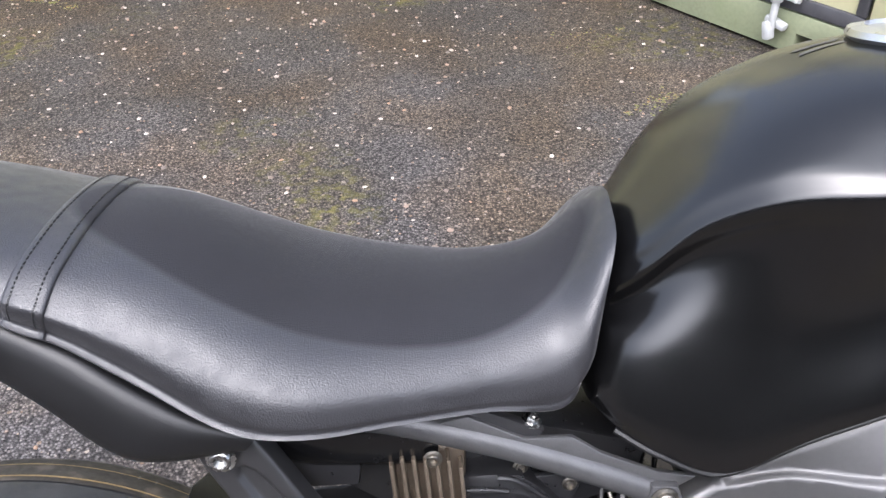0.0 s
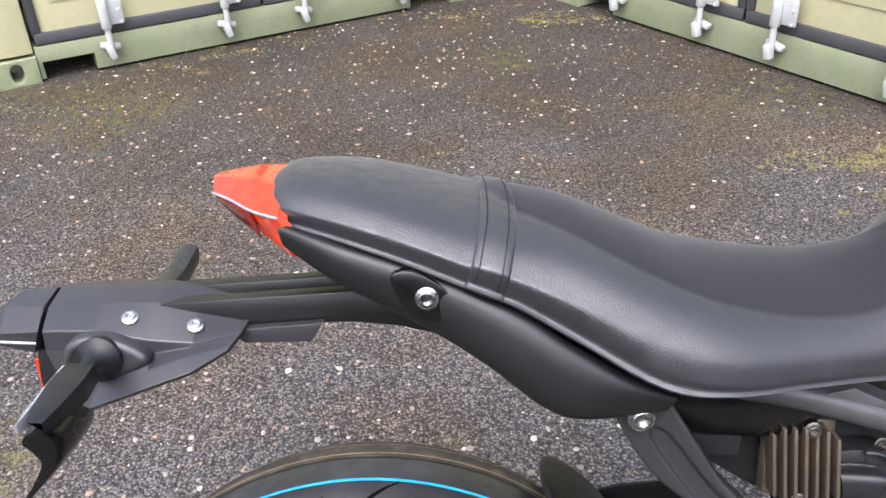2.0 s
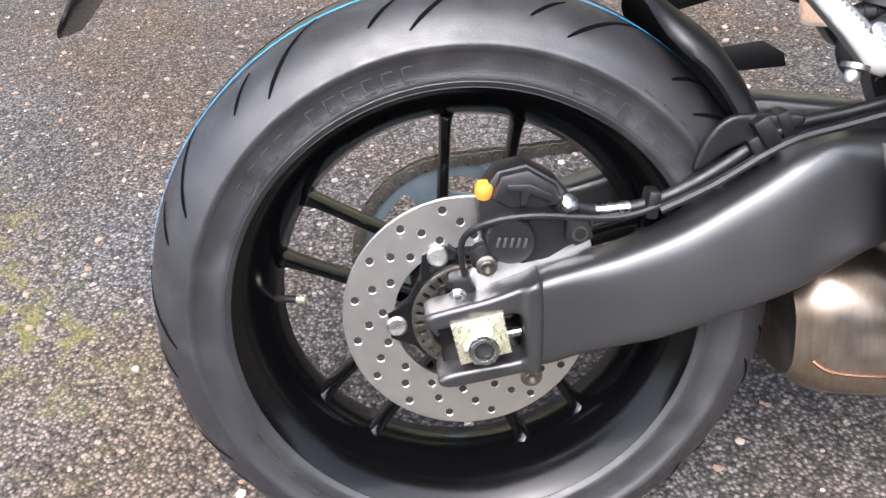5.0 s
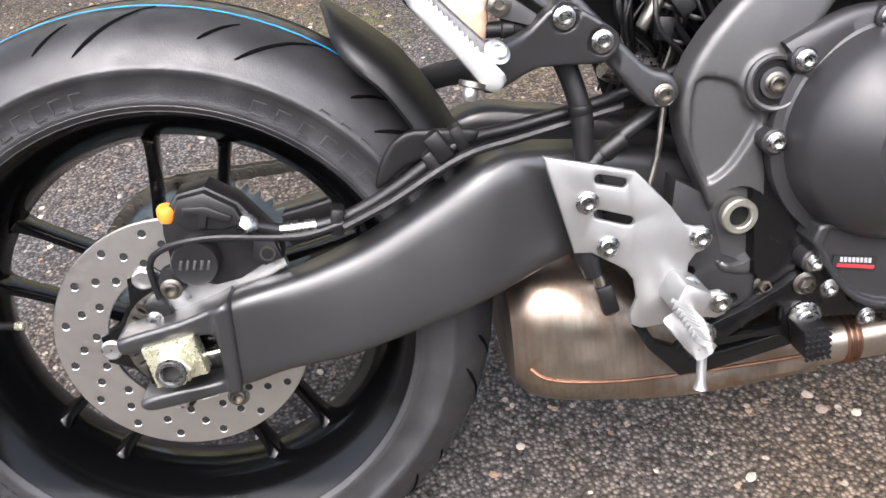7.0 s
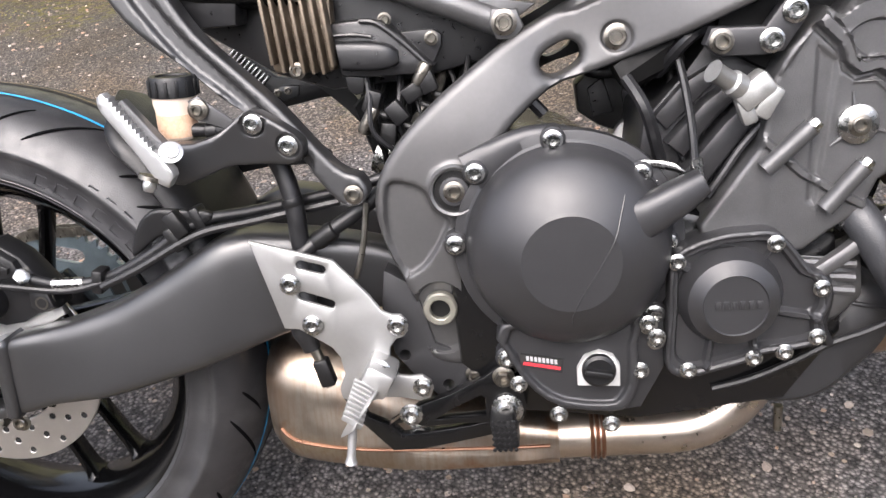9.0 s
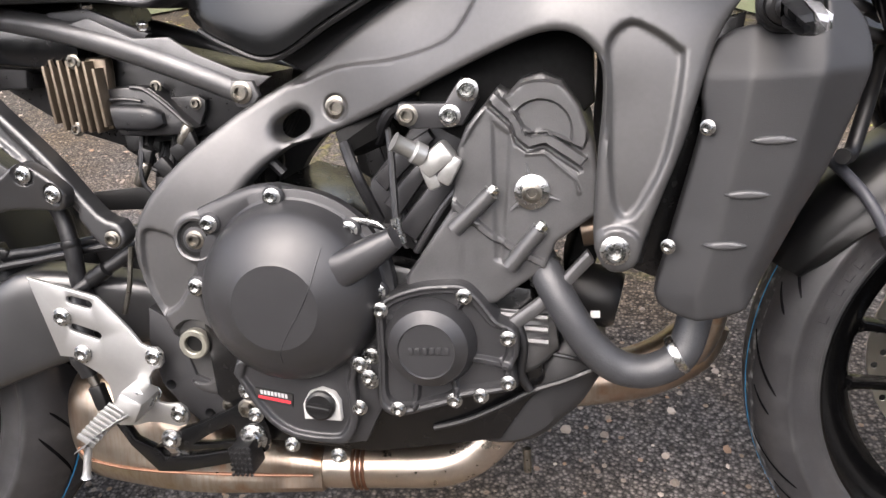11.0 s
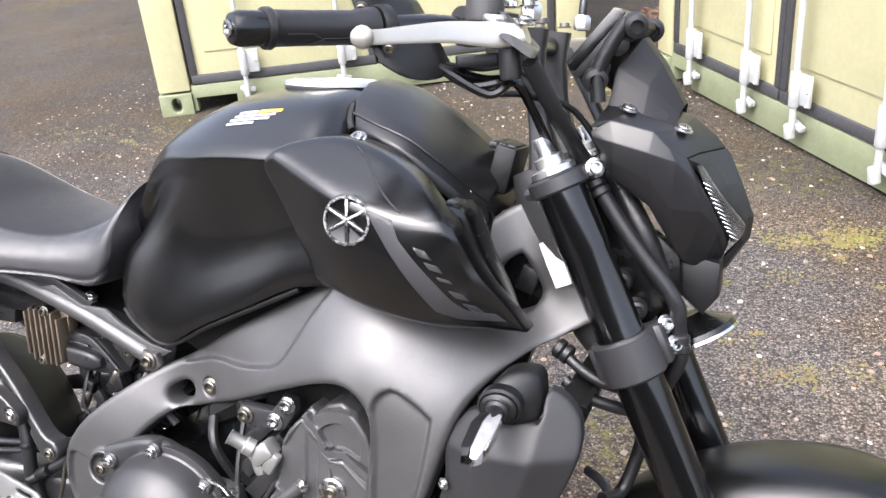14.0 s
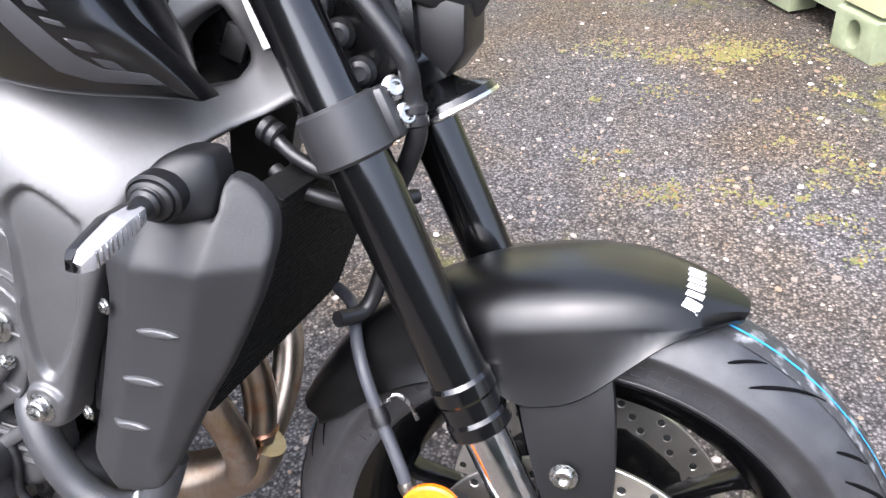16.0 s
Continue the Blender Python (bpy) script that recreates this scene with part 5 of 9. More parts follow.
# flat black disc painted as the dark depth of the pivot bore
part("pivot_bore_shade", lathe([(0.0104, 0), (0.0, 0.0005)], 20, aim((0.530, -0.135, 0.392), (0, -1, 0))), CORE, frame_r)
cup = part("mount_cup", lathe([(0.0250, -0.006), (0.0245, 0.003), (0.0225, 0.0052), (0.0200, 0.0040), (0.0180, -0.004)], 36, aim((0.554, -0.146, 0.512), (0, -1, 0.08)), caps=False), GREY_FRAME, frame_r)
part("cup_floor", lathe([(0.0186, 0), (0.0, 0.0006)], 28, aim((0.554, -0.1465, 0.512), (0, -1, 0.08))), CORE, cup)
part("washer", lathe([(0.0135, 0), (0.0135, 0.003), (0.009, 0.0035)], 24, aim((0.554, -0.147, 0.512), (0, -1, 0.08))), CAST_BLACK, cup)
bolt((0.554, -0.150, 0.512), cup, 0.0072, mat=DARK_STEEL, tall=0.6)
bolt((0.708, -0.1125, 0.637), bike, 0.0085, mat=DARK_STEEL, tall=0.4)
part("pivot_nut", lathe([(0.0165, 0), (0.0170, 0.009), (0.0155, 0.011), (0.0110, 0.011), (0.0100, 0.010), (0.0100, 0.0)], 28, aim((0.530, -0.131, 0.392), (0, -1, 0))), surface("zinc_plated_nut", (0.34, 0.33, 0.28), 0.42, 0.8, 0.12, 60, 0.1, 900), frame_r, "pale zinc-plated pivot nut")

# ---- rear subframe ----
def rail():
    """A cast strut with two ridges and a groove between them."""
    return casting([(0.222, 0.762), (0.240, 0.772), (0.268, 0.762), (0.300, 0.712), (0.326, 0.670), (0.364, 0.631), (0.397, 0.597), (0.444, 0.541), (0.466, 0.530), (0.473, 0.514), (0.464, 0.503), (0.448, 0.505), (0.436, 0.516), (0.407, 0.554), (0.369, 0.591), (0.344, 0.609), (0.311, 0.640), (0.271, 0.674), (0.245, 0.710)],
                   thin_plate([(0.240, 0.750, -0.126), (0.300, 0.680, -0.130), (0.380, 0.605, -0.136), (0.460, 0.515, -0.146)]), 0.024, 0.004,
                   insets=[([(0.262, 0.716), (0.276, 0.720), (0.315, 0.667), (0.362, 0.618), (0.404, 0.571), (0.423, 0.546), (0.414, 0.538), (0.393, 0.566), (0.351, 0.610), (0.307, 0.650)], 0.0055, 0.0025), (circle(0.459, 0.514, 0.0085, 8), 0.002, 0.001)], step=0.0032, smooth=3)


part("subframe_rail", rail(), SATIN_ALLOY, bike, "black cast subframe rail", crease=50)
part("subframe_rail", mirrored(rail()), SATIN_ALLOY, bike, crease=50)
part("seat_rail", tube([(0.330, -0.088, 0.748), (0.400, -0.090, 0.733), (0.500, -0.092, 0.700), (0.615, -0.094, 0.652)], 0.0135, 16), CAST_GREY, bike, "dark grey tubular seat rail")
part("seat_rail", tube([(0.330, 0.088, 0.748), (0.400, 0.090, 0.733), (0.500, 0.092, 0.700), (0.615, 0.094, 0.652)], 0.0135, 16), CAST_GREY, bike)
gusset = part("rail_gusset", plate([(0.445, 0.742), (0.491, 0.718), (0.531, 0.717), (0.555, 0.700), (0.603, 0.678), (0.638, 0.671), (0.622, 0.661), (0.609, 0.648), (0.587, 0.657), (0.492, 0.699), (0.406, 0.734)], -0.100, -0.094, 0.0015), CAST_GREY, bike, "dark grey gusset plate on the seat rail")
part("gusset_lug", plate([(0.597, 0.670), (0.620, 0.668), (0.626, 0.652), (0.616, 0.640), (0.600, 0.642), (0.594, 0.656)], -0.109, -0.098, 0.003), CAST_GREY, gusset)
bolt((0.252, -0.132, 0.738), bike, 0.0085, tall=0.45)
bolt((0.608, -0.110, 0.657), bike, 0.0085, mat=DARK_STEEL, tall=0.5)
peg_bracket = part("pillion_bracket", casting([(0.297, 0.570), (0.303, 0.579), (0.325, 0.577), (0.346, 0.583), (0.362, 0.595), (0.376, 0.601), (0.392, 0.592), (0.414, 0.576), (0.421, 0.564), (0.414, 0.550), (0.396, 0.547), (0.353, 0.551), (0.330, 0.545), (0.310, 0.540), (0.302, 0.545), (0.296, 0.558)], thin_plate([(0.290, 0.560, -0.188), (0.312, 0.560, -0.184), (0.345, 0.565, -0.164), (0.376, 0.590, -0.158), (0.410, 0.565, -0.158), (0.390, 0.550, -0.150)]), 0.020, 0.004, insets=[(circle(0.376, 0.588, 0.0115, 10), 0.003, 0.001), (circle(0.406, 0.566, 0.0115, 10), 0.003, 0.001)], step=0.005, smooth=2), SATIN_ALLOY, bike, "black pillion footrest bracket", crease=50)
for x, z, y, m in ((0.376, 0.588, -0.156, STEEL), (0.406, 0.566, -0.156, STEEL), (0.459, 0.514, -0.146, DARK_STEEL)):
    bolt((x, y, z), bike, 0.0066, mat=m, tall=0.4)

# ---- swingarm ----
def arm():
    return beam([(0.056, 0.370, 0.052, 0.284, -0.114, 0.016), (0.075, 0.376, 0.072, 0.287, -0.114, 0.019), (0.112, 0.383, 0.104, 0.297, -0.113, 0.022, 0.004), (0.146, 0.391, 0.140, 0.302, -0.112, 0.025, 0.006), (0.194, 0.407, 0.174, 0.307, -0.110, 0.028, 0.008), (0.253, 0.437, 0.240, 0.324, -0.107, 0.031, 0.008), (0.317, 0.471, 0.295, 0.340, -0.104, 0.033, 0.008), (0.378, 0.467, 0.371, 0.364, -0.090, 0.031, 0.004), (0.460, 0.450, 0.455, 0.378, -0.076, 0.026), (0.540, 0.42, 0.54, 0.37, -0.070, 0.024)], 5, 36, 5.2)


def axle_end():
    """The open end of the arm: two prongs round the axle slot and a raised collar."""
    return casting([(0.066, 0.373), (0.052, 0.371), (0.016, 0.361), (-0.036, 0.352), (-0.042, 0.345), (-0.040, 0.337), (-0.030, 0.335), (0.012, 0.341), (0.040, 0.344), (0.046, 0.332), (0.046, 0.304), (0.040, 0.296), (0.006, 0.293), (-0.030, 0.288), (-0.036, 0.281), (-0.030, 0.275), (-0.012, 0.275), (0.050, 0.283), (0.060, 0.286), (0.064, 0.330)],
                   lambda q: np.full(len(q), -0.132), 0.036, 0.0045, insets=[([(0.050, 0.374), (0.064, 0.376), (0.060, 0.282), (0.048, 0.280)], -0.005, 0.003)], step=0.0045, smooth=3)


swing = part("swingarm", arm(), SATIN_ALLOY, bike, "satin black alloy swingarm")
part("swingarm", mirrored(arm()), SATIN_ALLOY, bike)
part("axle_fork", axle_end(), SATIN_ALLOY, swing, crease=55)
part("slot_inside", plate([(-0.030, 0.336), (0.046, 0.344), (0.046, 0.296), (-0.030, 0.288)], -0.104, -0.098, 0.001), SATIN_BLACK, swing)
part("adjuster_bolt", tube([(0.045, -0.118, 0.320), (0.024, -0.118, 0.318)], 0.005, 10, smooth=False), STEEL, swing)
part("axle_block", plate([(-0.020, 0.341), (0.028, 0.348), (0.034, 0.309), (-0.014, 0.301)], -0.138, -0.118, 0.002), BRASS, swing, "zinc-plated axle adjuster block")
nut_m = aim((0.007, -0.138, 0.324), (0, -1, 0))
part("axle_nut", lathe([(0.0205, 0), (0.0205, 0.003), (0.0175, 0.0035), (0.0175, 0.014), (0.0155, 0.016), (0.0125, 0.016)], 6, nut_m, caps=False), BRASS, swing, crease=20)
part("axle_end", lathe([(0.0135, 0), (0.0135, 0.020), (0.0125, 0.0215), (0.0095, 0.0215), (0.0085, 0.020), (0.0085, -0.006), (0.0, -0.006)], 24, nut_m), STEEL, swing)
# black plug gives the hollow axle its dark inside
part("axle_bore_shade", lathe([(0.0084, 0.0), (0.0084, 0.012)], 20, nut_m), INK, swing)
bolt((0.052, -0.120, 0.272), swing, 0.0075, mat=DARK_STEEL)

# ---- engine ----
engine = part("crankcase", plate([(0.560, 0.520), (0.600, 0.545), (0.660, 0.530), (0.715, 0.492), (0.790, 0.470), (0.900, 0.450), (0.910, 0.350), (0.860, 0.280), (0.720, 0.262), (0.600, 0.275), (0.545, 0.330), (0.540, 0.450)], -0.138, 0.150, 0.008), SATIN_BLACK, bike, "black cast engine crankcase")
cc = Vector((0.656, -0.138, 0.457))
clutch = part("clutch_cover", lathe([(0.100, -0.005), (0.100, 0.012), (0.095, 0.016), (0.0925, 0.026), (0.089, 0.040), (0.0850, 0.0465), (0.0780, 0.0540), (0.0680, 0.0618), (0.0570, 0.0685), (0.0475, 0.0728), (0.0445, 0.0742), (0.0435, 0.0748), (0.0, 0.0755)], 72, aim(cc, (0, -1, 0))), CAST_BLACK, bike, "large round black clutch cover", crease=18)
part("clutch_boss", beam([(0.690, 0.510, 0.708, 0.448, -0.176, 0.020), (0.712, 0.506, 0.722, 0.466, -0.184, 0.017), (0.745, 0.518, 0.758, 0.490, -0.182, 0.015), (0.768, 0.526, 0.778, 0.506, -0.178, 0.013)], 4, 18, 3), CAST_BLACK, bike)
for x, z in ((0.646, 0.556), (0.722, 0.520), (0.575, 0.530), (0.552, 0.463), (0.733, 0.385), (0.593, 0.345), (0.745, 0.455)):
    bolt((x, -0.158, z), bike, 0.0065, tall=0.7)
part("cover_flange", plate(circle(0.656, 0.457, 0.106, 48), -0.152, -0.136, 0.003), CAST_BLACK, bike)
SUMP = [(0.590, 0.385), (0.593, 0.355), (0.600, 0.340), (0.618, 0.314), (0.645, 0.296), (0.690, 0.290), (0.706, 0.296), (0.716, 0.320), (0.716, 0.362), (0.722, 0.385), (0.700, 0.395)]
part("sump_cover", casting(SUMP, lambda q: np.full(len(q), -0.170), 0.04, 0.003, insets=[([(0.655 + (x - 0.655) * 0.86, 0.345 + (z - 0.345) * 0.84) for x, z in SUMP], 0.005, 0.0018)], step=0.0032, smooth=2), CAST_BLACK, bike, crease=45)
part("sump_wall", plate([(0.700, 0.385), (0.742, 0.385), (0.742, 0.330), (0.720, 0.288), (0.690, 0.283), (0.640, 0.288)], -0.158, -0.130, 0.003), CAST_BLACK, bike)
part("oil_window", plate([(0.659, 0.338), (0.666, 0.350), (0.680, 0.355), (0.693, 0.350), (0.699, 0.340), (0.699, 0.319), (0.659, 0.321)], -0.1738, -0.160, 0.002), surface("pale_cast_plate", (0.42, 0.42, 0.41), 0.5, 0.1, 0.08, 60), bike)
part("filler_cap", lathe([(0.016, 0), (0.016, 0.006), (0.013, 0.008), (0.0, 0.007)], 24, aim((0.679, -0.1725, 0.338), (0, -1, 0))), PLASTIC, bike)
part("cap_grip", box((0.026, 0.008, 0.006), pose(0.679, -0.1825, 0.338, 0, 10, 0), 0.0015), PLASTIC, bike)
sticker = part("oil_sticker", plate([(0.606, 0.354), (0.647, 0.346), (0.645, 0.332), (0.604, 0.341)], -0.1672, -0.160, 0), INK, bike, "small black and red oil sticker")
part("sticker_bar", plate([(0.609, 0.3455), (0.644, 0.3385), (0.6435, 0.3355), (0.6085, 0.3425)], -0.1678, -0.167, 0), RED_STICKER, sticker)
for k in range(8):
    x = 0.6115 + 0.0038 * k
    part("letter_bar", plate([(x, 0.3515 - 0.0007 * k), (x + 0.0026, 0.3510 - 0.0007 * k), (x + 0.0026, 0.3465 - 0.0007 * k), (x, 0.3470 - 0.0007 * k)], -0.1678, -0.167, 0), PRINT, sticker)
for x, z in ((0.726, 0.378), (0.690, 0.276), (0.640, 0.288), (0.603, 0.322), (0.718, 0.332), (0.733, 0.362)):
    bolt((x, -0.167, z), bike, 0.0062, tall=0.7)
GEN = [(0.741, 0.345), (0.746, 0.330), (0.762, 0.325), (0.787, 0.331), (0.812, 0.338), (0.827, 0.346), (0.850, 0.349), (0.868, 0.352), (0.884, 0.358), (0.880, 0.378), (0.886, 0.391), (0.887, 0.410), (0.881, 0.421), (0.868, 0.427), (0.856, 0.444), (0.843, 0.460), (0.831, 0.466), (0.814, 0.466), (0.795, 0.465), (0.771, 0.459), (0.751, 0.449), (0.745, 0.434), (0.744, 0.390)]
gx, gz = 0.803, 0.404
GEN_IN = [(gx + (x - gx) * 0.86, gz + (z - gz) * 0.84) for x, z in GEN]
gen = part("generator_cover", casting(GEN, lambda q: np.full(len(q), -0.174), 0.04, 0.003, insets=[(GEN_IN, 0.0060, 0.0012), ([(gx + (x - gx) * 0.935, gz + (z - gz) * 0.925) for x, z in GEN], 0.0016, 0.0008)] + [([(x0 - nx, z0 - nz), (x1 - nx, z1 - nz), (x1 + nx, z1 + nz), (x0 + nx, z0 + nz)], -0.0055, 0.0014) for x0, z0, x1, z1, nx, nz in ((0.838, 0.388, 0.876, 0.380, 0.0006, 0.0028), (0.782, 0.362, 0.778, 0.336, 0.0028, 0.0), (0.752, 0.436, 0.768, 0.430, 0.0008, 0.0028), (0.820, 0.365, 0.822, 0.348, 0.0026, 0.0), (0.828, 0.438, 0.838, 0.454, 0.0024, 0.0016))], step=0.0030, smooth=2), CAST_BLACK, bike, "black generator cover with a raised round centre", crease=45)
part("generator_dome", lathe([(0.0470, 0), (0.0450, 0.006), (0.0400, 0.018), (0.0290, 0.026), (0.0285, 0.0265), (0.0275, 0.0250), (0, 0.025)], 56, aim((0.7985, -0.168, 0.4045), (0, -1, 0))), CAST_BLACK, gen, crease=18)
for x, z in ((0.751, 0.441), (0.836, 0.454), (0.877, 0.410), (0.875, 0.363), (0.820, 0.344), (0.847, 0.349), (0.761, 0.334), (0.733, 0.369), (0.725, 0.383)):
    bolt((x, -0.174, z), bike, 0.0058, tall=0.7)
# cylinders and head
HEAD = [(0.864, 0.638), (0.876, 0.652), (0.886, 0.646), (0.898, 0.658), (0.917, 0.663), (0.936, 0.654), (0.952, 0.630), (0.964, 0.595), (0.968, 0.559), (0.966, 0.528), (0.926, 0.501), (0.914, 0.474), (0.887, 0.456), (0.866, 0.440), (0.819, 0.431), (0.781, 0.438), (0.774, 0.467), (0.788, 0.486), (0.825, 0.536), (0.830, 0.562), (0.835, 0.595), (0.845, 0.617)]


def ridge(points, wide):
    """A narrow loop along a line, to be raised from a casting."""
    p = [Vector((x, z)) for x, z in points]
    side = []
    for i in range(len(p)):
        d = (p[min(i + 1, len(p) - 1)] - p[max(i - 1, 0)]).normalized()
        side.append(Vector((-d.y, d.x)) * wide)
    return [tuple(a + b) for a, b in zip(p, side)] + [tuple(a - b) for a, b in zip(p[::-1], side[::-1])]


SEAM = [(0.870, 0.644), (0.890, 0.624), (0.895, 0.608), (0.905, 0.600), (0.921, 0.603), (0.954, 0.579)]
head_cover = part("cylinder_head", casting(HEAD, lambda q: np.full(len(q), -0.154), 0.30, 0.004, smooth=1, step=0.0030, insets=[
    (arc(0.915, 0.612, 0.044, -28, 138, 16) + [(0.894, 0.624), (0.900, 0.608), (0.920, 0.608)], -0.007, 0.0013),
    (arc(0.915, 0.610, 0.029, -20, 140, 14) + [(0.899, 0.616), (0.908, 0.608), (0.922, 0.610)], 0.005, 0.0012),
    (ridge(SEAM, 0.0048), -0.0075, 0.0010), (ridge([(x - 0.003, z - 0.0085) for x, z in SEAM], 0.0022), 0.003, 0.001),
    ([(0.870, 0.620), (0.886, 0.607), (0.882, 0.564), (0.876, 0.512), (0.873, 0.482), (0.867, 0.485), (0.868, 0.528)], 0.003, 0.0025),
    (ridge([(0.823, 0.547), (0.840, 0.532), (0.862, 0.511), (0.901, 0.487), (0.924, 0.474)], 0.0034), -0.004, 0.0010),
    (ridge([(0.842, 0.520), (0.836, 0.532), (0.852, 0.522)], 0.0015), -0.002, 0.001),
    (ridge([(0.838, 0.600), (0.860, 0.632)], 0.003), -0.003, 0.0015),
    (ridge([(0.900, 0.588), (0.918, 0.588), (0.946, 0.562), (0.950, 0.548)], 0.0012), -0.0015, 0.0008)]), CAST_GREY, bike, "grey cast cylinder head and cylinders", crease=45)
block = part("cylinder_block", plate([(0.732, 0.558), (0.768, 0.597), (0.800, 0.640), (0.880, 0.640), (0.860, 0.560), (0.790, 0.470), (0.725, 0.510)], -0.100, 0.140, 0.006), CAST_BLACK, bike)
for k, pts in enumerate(([(0.740, 0.562), (0.768, 0.592), (0.800, 0.610), (0.806, 0.600), (0.783, 0.578), (0.752, 0.548)], [(0.750, 0.538), (0.784, 0.574), (0.812, 0.594), (0.822, 0.584), (0.796, 0.562), (0.766, 0.524)], [(0.764, 0.514), (0.800, 0.556), (0.826, 0.580), (0.846, 0.572), (0.815, 0.540), (0.784, 0.500)])):
    part("cylinder_rib", plate(pts, -0.112 - 0.010 * k, -0.095, 0.004), CAST_BLACK, block)
part("rib_edge", tube([(0.784, -0.136, 0.490), (0.800, -0.136, 0.514), (0.815, -0.136, 0.536), (0.842, -0.136, 0.566)], 0.0035, 8), CAST_BLACK, block)
for x, z, x2, z2 in ((0.828, 0.518, 0.866, 0.553), (0.880, 0.479, 0.911, 0.516)):
    d = Vector((x2 - x, 0, z2 - z)).normalized()
    part("bolt_column", tube([(x, -0.160, z), (x2, -0.160, z2)], 0.0080, 14, smooth=False), CAST_GREY, head_cover)
    bolt((x2, -0.160, z2), bike, 0.006, tuple(d), tall=0.9)
part("plug_boss", lathe([(0.017, 0), (0.017, 0.006), (0.013, 0.008)], 28, aim((0.905, -0.152, 0.552), (0, -1, 0))), STEEL, head_cover)
bolt((0.905, -0.160, 0.552), bike, 0.007, mat=DARK_STEEL, tall=0.3)
joint = part("water_joint", box((0.034, 0.026, 0.022), pose(0.816, -0.160, 0.588, 0, -38, 0), 0.005), BARE_CAST, bike, "bare alloy water joint")
part("joint_spout", lathe([(0.011, 0), (0.011, 0.010), (0.0085, 0.012), (0.0085, 0.030), (0.010, 0.032)], 18, aim((0.804, -0.166, 0.592), (-0.75, -0.35, 0.5))), BARE_CAST, joint)
part("joint_ear", box((0.016, 0.012, 0.030), pose(0.828, -0.164, 0.578, 0, 30, 0), 0.004), BARE_CAST, joint)
part("joint_ear", box((0.014, 0.012, 0.026), pose(0.810, -0.164, 0.572, 0, -20, 0), 0.004), BARE_CAST, joint)
for x, z in ((0.849, 0.651), (0.831, 0.628), (0.790, 0.630)):
    bolt((x, -0.158, z), bike, 0.0075, tall=0.7, mat=DARK_STEEL if x < 0.82 else STEEL)
part("mount_plate", plate([(0.776, 0.628), (0.782, 0.642), (0.826, 0.640), (0.842, 0.662), (0.856, 0.656), (0.858, 0.642), (0.842, 0.618), (0.826, 0.616), (0.790, 0.617)], -0.157, -0.140, 0.003), CAST_BLACK, bike)

# ---- exhaust ----
silencer = part("silencer_box", net([
    [(0.322, y, z) for y, z in ((-0.055, 0.205), (-0.085, 0.26), (-0.055, 0.318), (0.09, 0.318), (0.12, 0.26), (0.09, 0.205))],
    [(0.350, y, z) for y, z in ((-0.075, 0.192), (-0.100, 0.26), (-0.065, 0.335), (0.10, 0.335), (0.13, 0.26), (0.10, 0.192))],
    [(0.420, y, z) for y, z in ((-0.085, 0.184), (-0.105, 0.25), (-0.070, 0.322), (0.10, 0.325), (0.13, 0.26), (0.10, 0.184))],
    [(0.500, y, z) for y, z in ((-0.085, 0.180), (-0.100, 0.22), (-0.070, 0.27), (0.10, 0.28), (0.12, 0.24), (0.10, 0.180))],
    [(0.640, y, z) for y, z in ((-0.075, 0.180), (-0.090, 0.205), (-0.070, 0.230), (0.06, 0.235), (0.08, 0.21), (0.06, 0.180))]], 5, 4), EXHAUST, bike, "heat-tinted stainless silencer box")
part("weld_seam", tube(pressed(silencer, [(0.336, -0.2, 0.240), (0.350, -0.2, 0.230), (0.380, -0.2, 0.224), (0.430, -0.2, 0.219), (0.500, -0.2, 0.213), (0.570, -0.2, 0.209), (0.630, -0.2, 0.207)], (0, 1, 0)), 0.0022, 8), COPPER, silencer)
pipe = part("exhaust_pipe", tube([(0.630, -0.060, 0.204), (0.720, -0.058, 0.205), (0.780, -0.056, 0.207), (0.820, -0.052, 0.224), (0.850, -0.046, 0.255), (0.868, -0.040, 0.295)], 0.0275, 24), EXHAUST_BRIGHT, bike, "bright stainless exhaust pipe")
for x in (0.676, 0.682, 0.688):
    part("clamp_band", lathe([(0.0285, -0.0022), (0.0305, 0), (0.0285, 0.0022)], 28, aim((x, -0.059, 0.2045), (1, 0.02, 0.01))), COPPER, pipe)
for y in (-0.100, -0.014, 0.075):
    part("header_pipe", tube([(0.950, y, 0.500), (1.036, y, 0.508), (1.076, y * 0.98, 0.470), (1.084, y * 0.70, 0.410), (1.074, y * 0.30 - 0.01, 0.352), (1.050, y * 0.15 - 0.015, 0.325)], 0.0178, 18), EXHAUST, bike, "stainless header pipe")
collector = part("collector_pipe", tube([(1.088, -0.014, 0.372), (1.066, -0.018, 0.340), (1.020, -0.026, 0.316), (0.960, -0.034, 0.306), (0.890, -0.040, 0.300)], [0.026, 0.032, 0.031, 0.029, 0.028], 22), EXHAUST, bike, "stainless pipe where the headers join")
for x, y, z, d in ((1.080, -0.042, 0.372, (0.2, 0.4, -1)), (1.083, -0.012, 0.380, (0.1, 0, -1))):
    part("weld_bead", lathe([(0.0180, -0.003), (0.0202, 0), (0.0180, 0.003)], 24, aim((x, y, z), d)), COPPER, collector)
